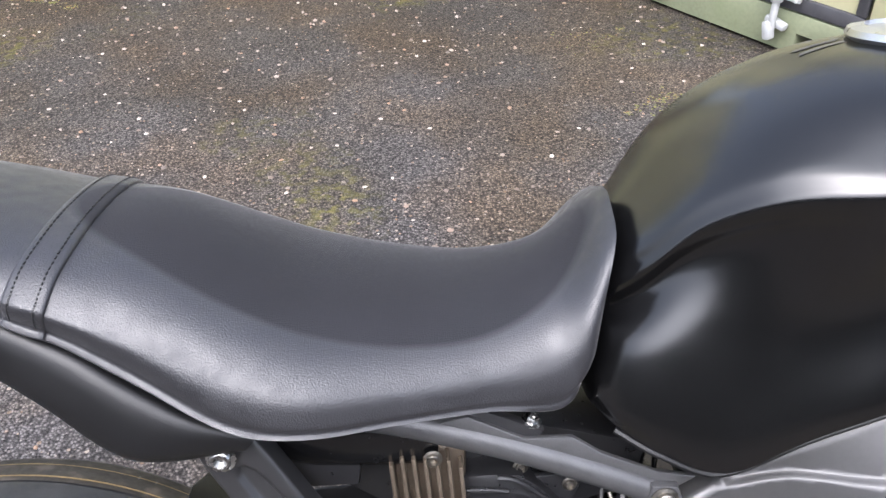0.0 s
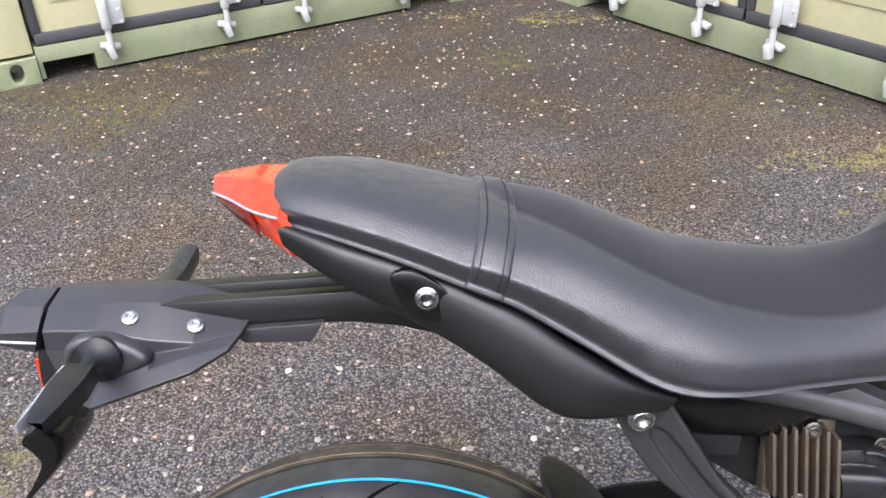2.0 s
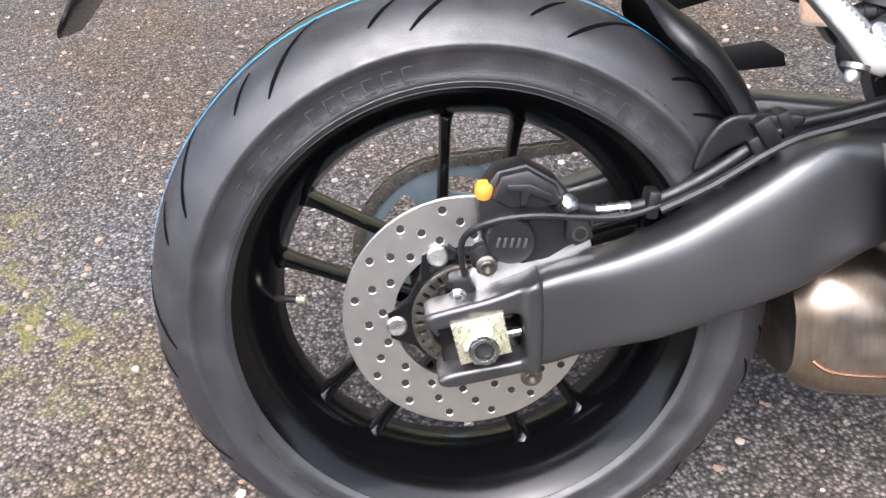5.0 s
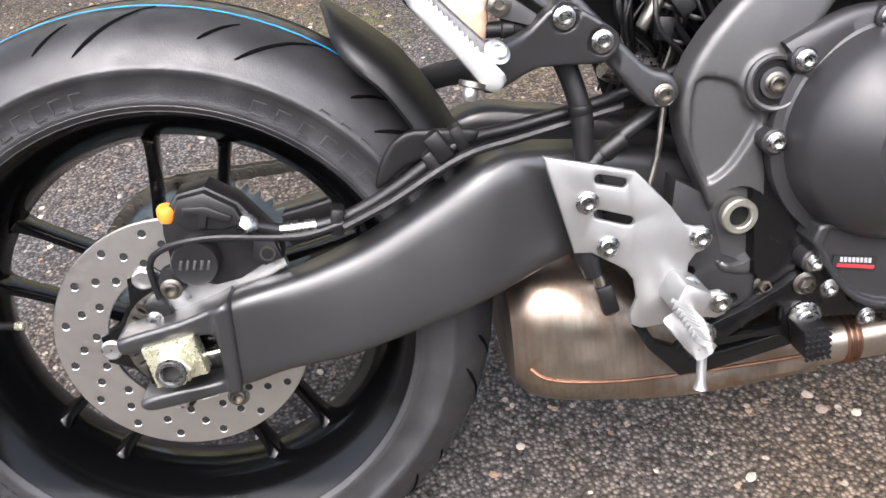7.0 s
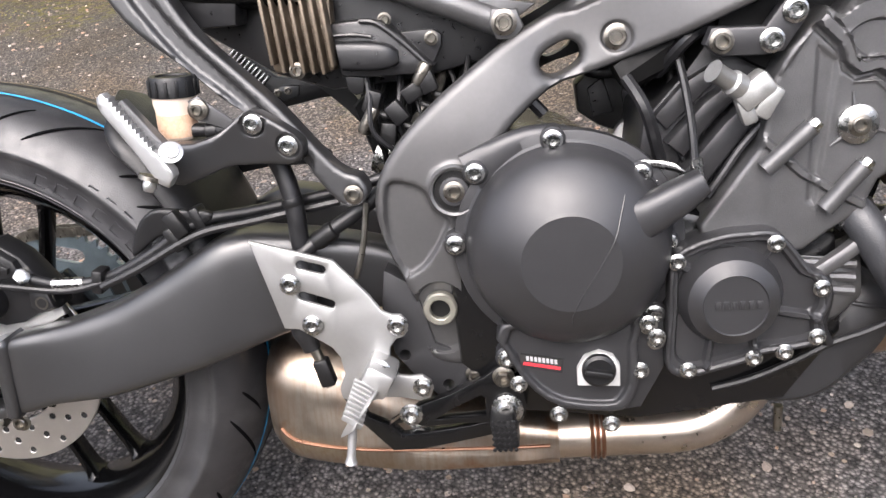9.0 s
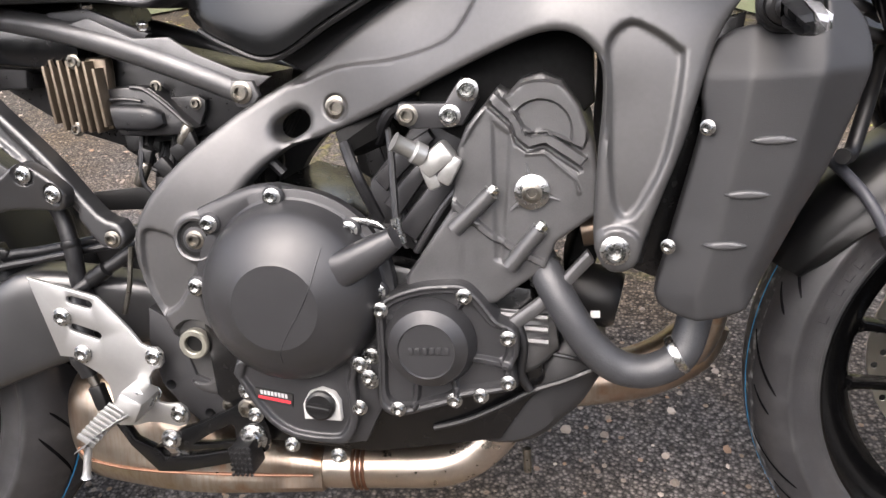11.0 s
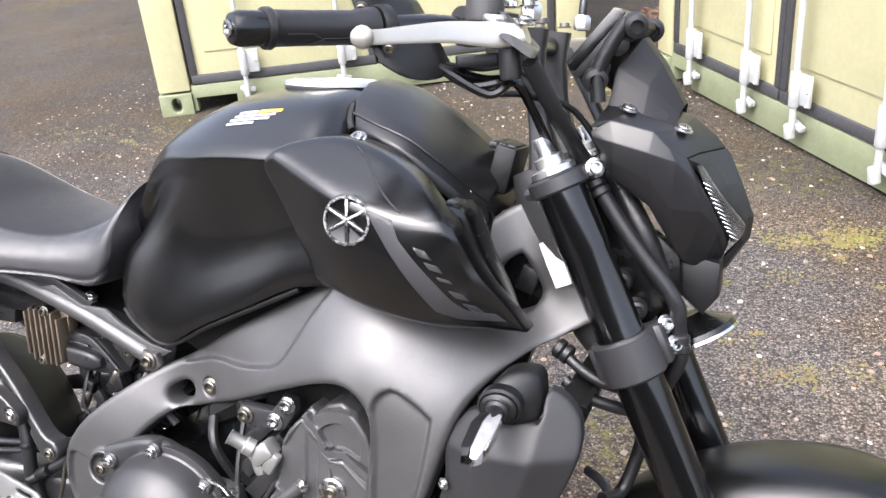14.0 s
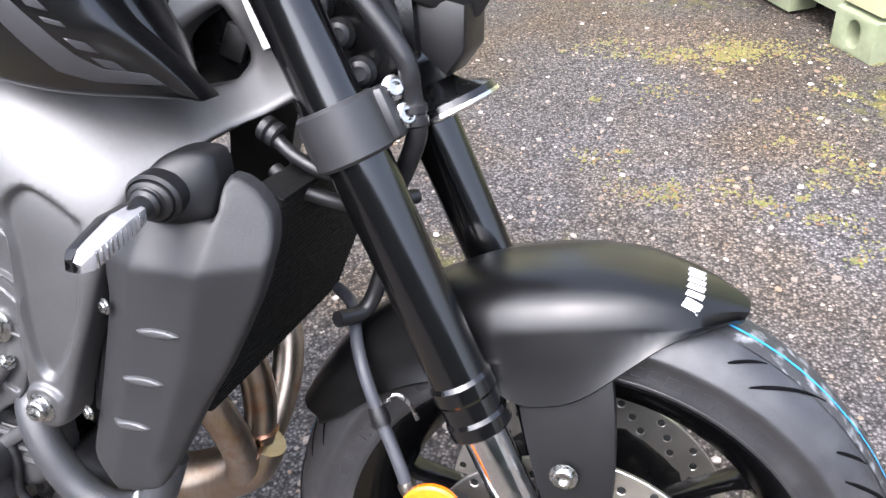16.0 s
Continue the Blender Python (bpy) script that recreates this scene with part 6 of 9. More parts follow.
pan = part("belly_pan", beam([(0.806, 0.302, 0.800, 0.287, 0, 0.100), (0.825, 0.306, 0.838, 0.268, 0, 0.125), (0.860, 0.321, 0.880, 0.266, 0, 0.132), (0.893, 0.345, 0.908, 0.276, 0, 0.132), (0.908, 0.380, 0.928, 0.292, 0, 0.132), (0.930, 0.400, 0.946, 0.308, 0, 0.130), (0.952, 0.390, 0.961, 0.332, 0, 0.124), (0.970, 0.373, 0.974, 0.352, 0, 0.110)], 4, 28, 5), SHROUD, bike, "black plastic belly pan", crease=30)

oil = part("oil_filter", lathe([(0.030, 0), (0.033, 0.004), (0.033, 0.052), (0.028, 0.060), (0.0, 0.061)], 32, aim((0.930, -0.055, 0.425), (1, -0.1, -0.25))), PLASTIC, bike, "black oil filter behind the coolant hose")
part("filter_tag", box((0.010, 0.002, 0.008), pose(0.962, -0.0905, 0.405), 0.0004), WHITE, oil)
# dull black box added to keep the gap behind the hose dark
part("dark_backing", box((0.030, 0.16, 0.075), pose(0.950, 0.03, 0.455, 0, 18, 0), 0.006), CORE, oil)
part("drain_hose", tube([(0.790, -0.139, 0.296), (0.825, -0.141, 0.306), (0.862, -0.143, 0.323), (0.898, -0.144, 0.342), (0.930, -0.142, 0.352), (0.968, -0.136, 0.366)], 0.0036, 8), HOSE, pan, "thin black drain hose")
part("pan_step", tube([(0.915, -0.1325, 0.378), (0.940, -0.1315, 0.372), (0.966, -0.124, 0.362)], 0.0022, 8), PLASTIC_GREY, pan)

# ---- rider footrest and brake pedal ----
heel = part("heel_plate", plate([(0.352, 0.476), (0.396, 0.463), (0.432, 0.452), (0.4639, 0.4141), (0.4745, 0.3974), (0.4835, 0.3934), (0.4922, 0.3929), (0.4978, 0.3861), (0.4974, 0.3751), (0.4929, 0.3691), (0.4850, 0.3669), (0.4787, 0.3583), (0.4774, 0.3471), (0.4789, 0.3357), (0.4853, 0.3280), (0.4955, 0.3266), (0.5078, 0.3273), (0.5156, 0.3210), (0.5178, 0.3107), (0.5131, 0.3016), (0.5038, 0.2988), (0.4855, 0.3030), (0.4689, 0.3038), (0.4540, 0.2998), (0.4329, 0.2994), (0.4242, 0.3045), (0.4227, 0.3154), (0.4297, 0.3313), (0.4274, 0.3497), (0.4202, 0.3606), (0.4087, 0.3688), (0.390, 0.3815), (0.375, 0.383)], -0.152, -0.146, 0.0025,
                            [slot(0.400, 0.449, 0.420, 0.443, 0.0042), slot(0.398, 0.417, 0.425, 0.407, 0.0042)]), ALU_WHITE, bike, "bare silver alloy heel plate")
for x, z in ((0.388, 0.430), (0.4046, 0.3865), (0.4887, 0.3826), (0.5079, 0.3154)):
    bolt((x, -0.153, z), heel, 0.0075, tall=0.4)
peg = part("footrest", beam([(0.470, 0.330, 0.445, 0.318, -0.185, 0.012), (0.468, 0.335, 0.446, 0.318, -0.215, 0.012), (0.462, 0.333, 0.446, 0.320, -0.240, 0.010), (0.460, 0.330, 0.446, 0.322, -0.252, 0.008)], 3, 16, 4), ALU_WHITE, bike, "ribbed silver alloy footrest")
part("hero_blob", tube([(0.455, -0.245, 0.325), (0.452, -0.250, 0.300), (0.451, -0.251, 0.292)], [0.004, 0.004, 0.006], 10), ALU_WHITE, peg)
part("footrest_lug", box((0.03, 0.045, 0.03), pose(0.468, -0.168, 0.338, 0, 30, 0), 0.006), ALU_WHITE, peg)
pedal = part("brake_pedal", plate([(0.4254, 0.3028), (0.4368, 0.3013), (0.4477, 0.2817), (0.4681, 0.2712), (0.4881, 0.2846), (0.5013, 0.2926), (0.5311, 0.3029), (0.5690, 0.3218), (0.5794, 0.3295), (0.5896, 0.3308), (0.5982, 0.3222), (0.6069, 0.3024), (0.6094, 0.2883), (0.6040, 0.2721), (0.5892, 0.2618), (0.5787, 0.2585), (0.5364, 0.2497), (0.4979, 0.2426), (0.4700, 0.2418), (0.4407, 0.2748)], -0.150, -0.138, 0.002, [[(0.5161, 0.2762), (0.5386, 0.2898), (0.5640, 0.3017), (0.5680, 0.2987), (0.5680, 0.2799)], [(0.4711, 0.2720), (0.4874, 0.2741), (0.5060, 0.2685), (0.5418, 0.2716), (0.5626, 0.2707), (0.5289, 0.2646), (0.4820, 0.2589)]]), SATIN_BLACK, bike, "black forged brake pedal")
part("pedal_tip", box((0.024, 0.034, 0.032), pose(0.5870, -0.167, 0.2756, 0, -8, 0), 0.003), PLASTIC, pedal)
bolt((0.5896, -0.151, 0.2866), pedal, 0.0115, tall=0.7)
bolt((0.4927, -0.151, 0.2840), pedal, 0.0085, tall=0.6)
bolt((0.5880, -0.151, 0.3223), pedal, 0.0080, mat=DARK_STEEL, tall=0.9)

stand = part("side_stand", tube([(0.600, 0.120, 0.265), (0.598, 0.200, 0.180), (0.592, 0.312, 0.088)], [0.013, 0.012, 0.010], 14), SATIN_BLACK, bike, "black steel side stand, folded out")
part("stand_foot", box((0.060, 0.040, 0.008), pose(0.592, 0.318, 0.083, 14.4, 0, 0), 0.003), SATIN_BLACK, stand)

# ---- front end: turns with the steering ----
def steered(bm):
    bmesh.ops.transform(bm, matrix=STEER, verts=bm.verts)
    return bm


TANR = math.tan(radians(RAKE))
FX = lambda z: 1.435 - TANR * (z - 0.30)
UP = Vector((-math.sin(radians(RAKE)), 0, math.cos(radians(RAKE))))


def fork_at(z, y):
    return Vector((FX(z), y, z))


FC = (1.43, 0.0, 0.30)
front_rim, front_tyre, _ = wheel("front_wheel", FC, 0.300, 0.0605, 0.88, 100, "satin black cast ten-spoke wheel", "near")
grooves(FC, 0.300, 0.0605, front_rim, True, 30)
stripe(FC, 0.300, 0.0605, front_rim, 0.10, 0.014, BLUE, "worn blue painted stripe", 0.02)
for y in (-0.062, 0.062):
    disc(FC, y, 0.149, 0.112, front_rim, 20, "drilled silver brake disc")
    part("disc_carrier", plate(circle(1.43, 0.30, 0.115, 10), y - 0.003, y + 0.003, 0.001, [circle(1.43, 0.30, 0.055, 24)]), SATIN_BLACK, front_rim)
for o in (front_rim,):
    o.matrix_basis = STEER
for y in (-0.094, 0.094):
    leg = part("fork_tube", steered(lathe([(0.0262, 0), (0.0285, 0.002), (0.0285, 0.014), (0.0268, 0.018), (0.0268, 0.034), (0.0285, 0.037), (0.0285, 0.050), (0.0262, 0.054), (0.0255, 0.09), (0.0265, 0.22), (0.0268, 0.235), (0.0268, 0.30), (0.0255, 0.315), (0.0255, 0.40), (0.027, 0.41), (0.027, 0.49)], 72, aim(fork_at(0.487, y), UP))), FORK_BLACK, bike, "gloss black upper fork tube", crease=14)
    part("stanchion", steered(lathe([(0.0205, 0), (0.0205, 0.20)], 36, aim(fork_at(0.325, y), UP))), CHROME, leg, "bright chromed fork stanchion")
    part("fork_foot", steered(lathe([(0.022, -0.055), (0.030, -0.04), (0.030, 0.03), (0.0255, 0.05)], 28, aim(fork_at(0.325, y), UP))), SATIN_BLACK, leg)
    part("fork_cap", steered(lathe([(0.0245, 0), (0.0245, 0.008), (0.016, 0.010), (0.016, 0.020), (0.009, 0.022), (0.009, 0.041), (0.0065, 0.042)], 24, aim(fork_at(0.930, y), UP))), ALU, leg, "bare silver fork cap")


def clamp(z, r, h, name, mat):
    b = bmesh.new()
    for y in (-0.094, 0.094):
        lathe([(r, -h / 2), (r + 0.003, -h / 2 + 0.003), (r + 0.003, h / 2 - 0.003), (r, h / 2)], 32, aim(fork_at(z, y), UP), bm=b)
    mid = fork_at(z, 0)
    mm = Matrix.Translation(mid) @ Matrix.Rotation(radians(-RAKE), 4, "Y")
    box((0.05, 0.19, h * 0.85), mm @ pose(-0.018, 0, 0), 0.008, bm=b)
    for y in (-0.094, 0.094):
        s = 1 if y < 0 else -1
        box((0.030, 0.030, h * 0.95), mm @ pose(0.026, y + s * 0.020, 0), 0.006, bm=b)
    o = part(name, steered(b), mat, bike)
    return o, mm


lower, lm = clamp(0.742, 0.031, 0.048, "lower_triple_clamp", CAST_BLACK)
upper, um = clamp(0.922, 0.029, 0.019, "upper_triple_clamp", CAST_BLACK)
for dz in (-0.012, 0.012):
    bolt(STEER @ lm @ Vector((0.043, -0.070, dz + 0.004)), bike, 0.0075, tuple((STEER @ lm).to_3x3() @ Vector((0.7, -0.7, 0))), tall=0.5)
bolt(STEER @ um @ Vector((0.040, -0.086, 0)), bike, 0.0075, tuple((STEER @ um).to_3x3() @ Vector((0.5, -0.85, 0))), tall=0.4)

letters = bmesh.new()
for a0, a1, n in ((52, 80, 9), (100, 128, 9), (140, 160, 6)):
    relief_bars(letters, FC, 0.2460, -0.0562, a0, a1, n, 0.010)
tagged(part("sidewall_lettering", letters, RUBBER, front_rim), kind="stuff")

# front mudguard: a strip round the wheel with skirts by the fork
def between(table, a):
    for (a0, *v0), (a1, *v1) in zip(table, table[1:]):
        if a <= a1:
            f = min(1, max(0, (a - a0) / (a1 - a0)))
            return [p + (q - p) * f for p, q in zip(v0, v1)]
    return table[-1][1:]


def guard():
    # angle round the wheel, half width, drop of the top's edge, drop of the skirt
    shape = [(66, 0.010, 0.002, 0.006), (69, 0.034, 0.008, 0.013), (72, 0.050, 0.014, 0.021), (76, 0.062, 0.020, 0.032), (79, 0.070, 0.024, 0.050), (83, 0.076, 0.028, 0.072), (87, 0.080, 0.032, 0.090), (93, 0.084, 0.034, 0.103), (104, 0.084, 0.036, 0.104), (110, 0.079, 0.038, 0.082), (122, 0.070, 0.036, 0.068), (138, 0.061, 0.030, 0.054), (150, 0.053, 0.024, 0.042), (153, 0.046, 0.018, 0.028)]
    rows = []
    for k in range(47):
        a = 66 + 87 * k / 46
        w, edge, skirt = (sum(v) / 5 for v in zip(*(between(shape, max(66, min(153, a + d))) for d in (-3, -1.5, 0, 1.5, 3))))
        r0 = 0.3215 + 0.004 * max(0, 1 - abs(a - 83) / 16)
        row = []
        for u, dr in ((-1.10, skirt), (-1.0, (edge + skirt) / 2 + 0.004), (-0.95, edge + 0.008), (-0.88, edge * 0.66), (-0.68, edge * 0.24), (-0.35, edge * 0.05), (0, 0), (0.35, edge * 0.05), (0.68, edge * 0.24), (0.88, edge * 0.66), (0.95, edge + 0.008), (1.0, (edge + skirt) / 2 + 0.004), (1.10, skirt)):
            rr = r0 - dr
            row.append(Vector((1.43 + rr * math.cos(radians(a)), w * u, 0.30 + rr * math.sin(radians(a)))))
        inner = []
        for p in row[::-1]:
            v = Vector((p.x - 1.43, 0, p.z - 0.30))
            v = v.normalized() * (v.length - 0.003)
            inner.append(Vector((1.43 + v.x, p.y * 0.965, 0.30 + v.z)))
        rows.append(row + inner)
    b = bmesh.new()
    skin(b, rows)
    return b


guard_ob = part("front_mudguard", steered(guard()), GUARD_BLACK, bike, "matt black front mudguard", crease=50)
for k in range(6):
    part("letter_bar", drape(guard_ob, [(0.0115 * k, 0.0), (0.0115 * k + 0.0085, 0.002), (0.0115 * k + 0.0085, 0.017), (0.0115 * k, 0.015)], (1.513, -0.050, 0.632), (0, 1, 0), (1, 0.05, -0.40)), WHITE, guard_ob)
stay = part("mudguard_stay", steered(beam([(1.372, 0.545, 1.452, 0.556, -0.066, 0.006), (1.376, 0.505, 1.460, 0.515, -0.076, 0.006), (1.395, 0.440, 1.465, 0.450, -0.086, 0.006), (1.410, 0.40, 1.462, 0.40, -0.088, 0.005)], 4, 16, 5)), PLASTIC, bike, "black plastic mudguard stay")
bolt(STEER @ Vector((1.422, -0.097, 0.453)), bike, 0.009, tall=0.35)
caliper = part("front_caliper", steered(beam([(1.285, 0.40, 1.335, 0.40, -0.095, 0.020), (1.275, 0.36, 1.345, 0.36, -0.098, 0.026), (1.285, 0.31, 1.350, 0.31, -0.098, 0.026), (1.305, 0.265, 1.350, 0.265, -0.095, 0.018)], 4, 20, 4)), CAST_BLACK, bike, "black radial brake caliper")
for x, z in ((1.305, 0.358), (1.298, 0.321)):
    part("piston_cap", steered(lathe([(0.0172, 0), (0.0172, 0.010), (0.0150, 0.013), (0, 0.012)], 28, aim((x, -0.122, z), (0, -1, 0)))), ALU_WHITE, caliper, "bright alloy caliper plug")
ref = part("fork_reflector", steered(lathe([(0.0275, 0), (0.0285, 0.006), (0.0265, 0.0085), (0.0235, 0.0080), (0.0, 0.0095)], 36, aim((1.313, -0.128, 0.416), (0.1, -1, 0.05)))), AMBER, bike, "round amber fork reflector")
part("reflector_bracket", steered(plate([(1.325, 0.425), (1.370, 0.415), (1.366, 0.380), (1.330, 0.385)], -0.124, -0.118, 0.001)), ALU, ref)

# headlight cowl: flat-faced panels
def facets(rows, thick=(0, 0.008, -0.004)):
    t = Vector(thick)
    b = bmesh.new()
    skin(b, [[Vector(p) for p in r] + [Vector(p) + t for p in r[::-1]] for r in rows])
    bmesh.ops.recalc_face_normals(b, faces=b.faces)
    bmesh.ops.bevel(b, geom=b.edges[:], offset=0.0012, segments=2, profile=0.5, affect="EDGES", clamp_overlap=True)
    return b


COWL_SIDE = [[(1.176, -0.086, 0.977), (1.178, -0.09, 0.971), (1.18, -0.088, 0.965), (1.182, -0.084, 0.958)], [(1.196, -0.086, 0.988), (1.202, -0.094, 0.966), (1.201, -0.092, 0.946), (1.201, -0.084, 0.928)], [(1.24, -0.086, 0.978), (1.237, -0.094, 0.957), (1.239, -0.09, 0.928), (1.237, -0.08, 0.904)], [(1.257, -0.084, 0.961), (1.264, -0.088, 0.949), (1.261, -0.084, 0.9), (1.264, -0.064, 0.857)], [(1.273, -0.074, 0.952), (1.281, -0.076, 0.932), (1.291, -0.072, 0.897), (1.274, -0.05, 0.84)], [(1.285, -0.066, 0.931), (1.299, -0.06, 0.902), (1.307, -0.05, 0.877), (1.293, -0.03, 0.831)], [(1.308, -0.04, 0.881), (1.316, -0.034, 0.862), (1.312, -0.026, 0.848), (1.305, -0.01, 0.834)]]
COWL_TOP = [[(1.178, -0.08, 0.985), (1.188, -0.06, 1.002), (1.192, 0, 1.014)], [(1.196, -0.086, 0.988), (1.215, -0.064, 0.9975), (1.222, 0, 1.008)], [(1.24, -0.086, 0.978), (1.262, -0.052, 0.979), (1.272, 0, 0.99)], [(1.257, -0.084, 0.961), (1.272, -0.055, 0.965), (1.296, 0, 0.97)], [(1.273, -0.074, 0.952), (1.283, -0.045, 0.955), (1.306, 0, 0.958)]]
COWL_NOSE = [[(1.274, -0.074, 0.951), (1.284, -0.045, 0.954), (1.307, 0, 0.957)], [(1.286, -0.058, 0.944), (1.294, -0.035, 0.944), (1.312, 0, 0.95)], [(1.306, -0.045, 0.916), (1.312, -0.024, 0.922), (1.326, 0, 0.92)], [(1.332, -0.02, 0.878), (1.334, -0.012, 0.885), (1.34, 0, 0.885)], [(1.329, -0.014, 0.86), (1.333, -0.008, 0.859), (1.338, 0, 0.862)], [(1.307, -0.01, 0.833), (1.314, -0.006, 0.828), (1.32, 0, 0.832)]]
cowl = part("headlight_cowl", facets(COWL_SIDE), COVER_GREY, bike, "dark grey flat-faced headlight cowl", crease=20)
for name, rows in (("cowl_top", COWL_TOP), ("cowl_nose", COWL_NOSE)):
    part(name, facets(rows, (-0.004, 0, -0.006)), COVER_GREY, cowl, crease=20)
    part(name, mirrored(facets(rows, (-0.004, 0, -0.006))), COVER_GREY, cowl, crease=20)
part("cowl_side", mirrored(facets(COWL_SIDE)), COVER_GREY, cowl, crease=20)
drl = part("position_lamp", beam([(1.282, 0.943, 1.288, 0.944, -0.0635, 0.004), (1.294, 0.917, 1.307, 0.916, -0.0560, 0.005), (1.304, 0.898, 1.320, 0.898, -0.0430, 0.005), (1.315, 0.879, 1.333, 0.879, -0.0310, 0.005), (1.319, 0.860, 1.326, 0.860, -0.0240, 0.003)], 4, 14, 3), SMOKE, cowl, "clear slim position lamp")
for k in range(12):
    f = k / 11
    part("lamp_rib", box((0.010, 0.0012, 0.0016), pose(1.294 + 0.028 * f, -0.064 + 0.030 * f, 0.924 - 0.058 * f, 0, 25, 10), 0.0003), SILVER, drl)
part("head_lamp", lathe([(0.030, 0), (0.031, 0.004), (0.026, 0.012), (0.014, 0.018), (0.0, 0.020)], 28, aim((1.300, 0, 0.914), (1, 0, 0.35))), CLEAR, cowl, "round projector head lamp")
for x, y, z in ((1.210, -0.063, 0.998), (1.265, -0.050, 0.978), (1.265, 0.050, 0.978)):
    bolt((x, y, z), cowl, 0.0075, (0.3, 0.2 if y > 0 else -0.2, 0.9), tall=0.3)
part("cowl_chin", plate([(1.255, 0.850), (1.312, 0.838), (1.312, 0.800), (1.296, 0.778), (1.270, 0.800)], -0.036, 0.036, 0.006), PLASTIC, cowl)
part("inner_stay", plate([(1.180, 0.930), (1.225, 0.880), (1.270, 0.848), (1.275, 0.800), (1.235, 0.760), (1.190, 0.800), (1.160, 0.880)], -0.045, -0.020, 0.005), SATIN_BLACK, bike, "black headlight stay with rubber mounts")
for x, z in ((1.189, 0.833), (1.207, 0.811), (1.225, 0.781), (1.167, 0.881)):
    part("rubber_mount", lathe([(0.013, 0), (0.014, 0.006), (0.010, 0.010), (0.010, 0.018), (0.006, 0.020), (0.006, 0.014)], 20, aim((x, -0.045, z), (0.3, -1, 0.1))), HOSE, bike)
horn = part("horn", lathe([(0.040, 0), (0.046, 0.004), (0.044, 0.012), (0.022, 0.022), (0.015, 0.03)], 32, aim((1.292, 0.0, 0.742), (-0.45, 0, 0.9))), SATIN_BLACK, bike, "round black horn")
part("horn_edge", lathe([(0.0465, 0.001), (0.0475, 0.003), (0.0465, 0.006)], 36, aim((1.292, 0.0, 0.742), (-0.45, 0, 0.9))), CHROME, horn)

# dashboard and its stays
meter = part("meter", plate([(1.1425, 1.046), (1.190, 1.101), (1.198, 1.0995), (1.202, 1.095), (1.153, 1.037), (1.146, 1.037)], -0.065, 0.065, 0.003), SATIN_BLACK, bike, "black dashboard display")
part("meter_rim", plate([(1.1500, 1.034), (1.2025, 1.095), (1.2060, 1.0945), (1.2095, 1.090), (1.1590, 1.030), (1.1540, 1.030)], -0.066, 0.066, 0.002), PLASTIC, meter)
part("meter_back", plate([(1.1560, 1.0285), (1.2105, 1.0900), (1.2190, 1.0890), (1.2195, 1.0820), (1.1650, 1.0230), (1.1590, 1.0240)], -0.062, 0.062, 0.004), PLASTIC, meter)
for x, z in ((1.196, 1.064), (1.178, 1.042), (1.207, 1.078)):
    part("rubber_mount", lathe([(0.009, 0), (0.0105, 0.003), (0.0105, 0.008), (0.006, 0.011), (0.0, 0.0115)], 18, aim((x, -0.062, z), (0.3, -1, -0.2))), HOSE, meter)
for y in (-0.072, 0.050):
    arm_m = part("meter_stay", tube([(1.206, y, 1.088), (1.190, y, 1.062), (1.178, y, 1.035), (1.180, y, 1.005)], 0.008, 12), PLASTIC, meter)
    for x, z in ((1.214, 1.082), (1.176, 1.028)):
        part("grommet", lathe([(0.013, -0.006), (0.014, 0), (0.012, 0.006), (0.007, 0.008), (0.006, 0.004)], 20, aim((x, y, z), (0.35, -0.9, -0.2))), HOSE, arm_m)
part("flyscreen", facets([[(1.190, -0.060, 1.000), (1.196, -0.052, 1.040), (1.216, -0.030, 1.072), (1.218, 0.0, 1.074)], [(1.225, -0.062, 0.992), (1.228, -0.050, 1.022), (1.238, -0.028, 1.044), (1.240, 0.0, 1.046)], [(1.258, -0.050, 0.982), (1.260, -0.034, 0.994), (1.262, -0.020, 1.002), (1.263, 0.0, 1.004)]], (-0.003, 0, -0.002)), SCREEN, cowl, crease=70)
part("flyscreen", mirrored(facets([[(1.190, -0.060, 1.000), (1.196, -0.052, 1.040), (1.216, -0.030, 1.072), (1.218, 0.0, 1.074)], [(1.258, -0.050, 0.982), (1.260, -0.034, 0.994), (1.262, -0.020, 1.002), (1.263, 0.0, 1.004)]], (-0.003, 0, -0.002))), SCREEN, cowl, crease=70)

# handlebar
BAR = [(0.932, -0.348, 1.069), (0.955, -0.310, 1.071), (1.001, -0.235, 1.075), (1.045, -0.150, 1.078), (1.090, -0.08, 1.066), (1.098, 0, 1.064)]
bar = part("handlebar", tube(BAR + [(x, -y, z) for x, y, z in BAR[-2::-1]], 0.0115, 16), SATIN_BLACK, bike, "black tapered handlebar")
g0, g1 = Vector((0.927, -0.355, 1.069)), Vector((1.001, -0.235, 1.0745))
gd = (g1 - g0).normalized()
grip = part("grip", lathe([(0.0145, 0.030), (0.0178, 0.031), (0.0182, 0.036), (0.0162, 0.039), (0.0156, 0.042), (0.0154, 0.068), (0.0154, 0.118), (0.0166, 0.122), (0.0176, 0.132), (0.0186, 0.140)], 28, aim(g0, gd)), HOSE, bar, "black rubber throttle grip with moulded lines")
part("bar_end", lathe([(0.007, 0.000), (0.0128, 0.002), (0.0150, 0.008), (0.0150, 0.030), (0.010, 0.031)], 32, aim(g0, gd)), SATIN_BLACK, bar, "glossy black bar end weight")
part("bar_end_screw", lathe([(0.0075, 0), (0.0075, 0.0015), (0.005, 0.0018), (0.0045, 0)], 20, aim(g0 - gd * 0.0004, -gd)), STEEL, bar)
gm4 = aim(g0, gd)
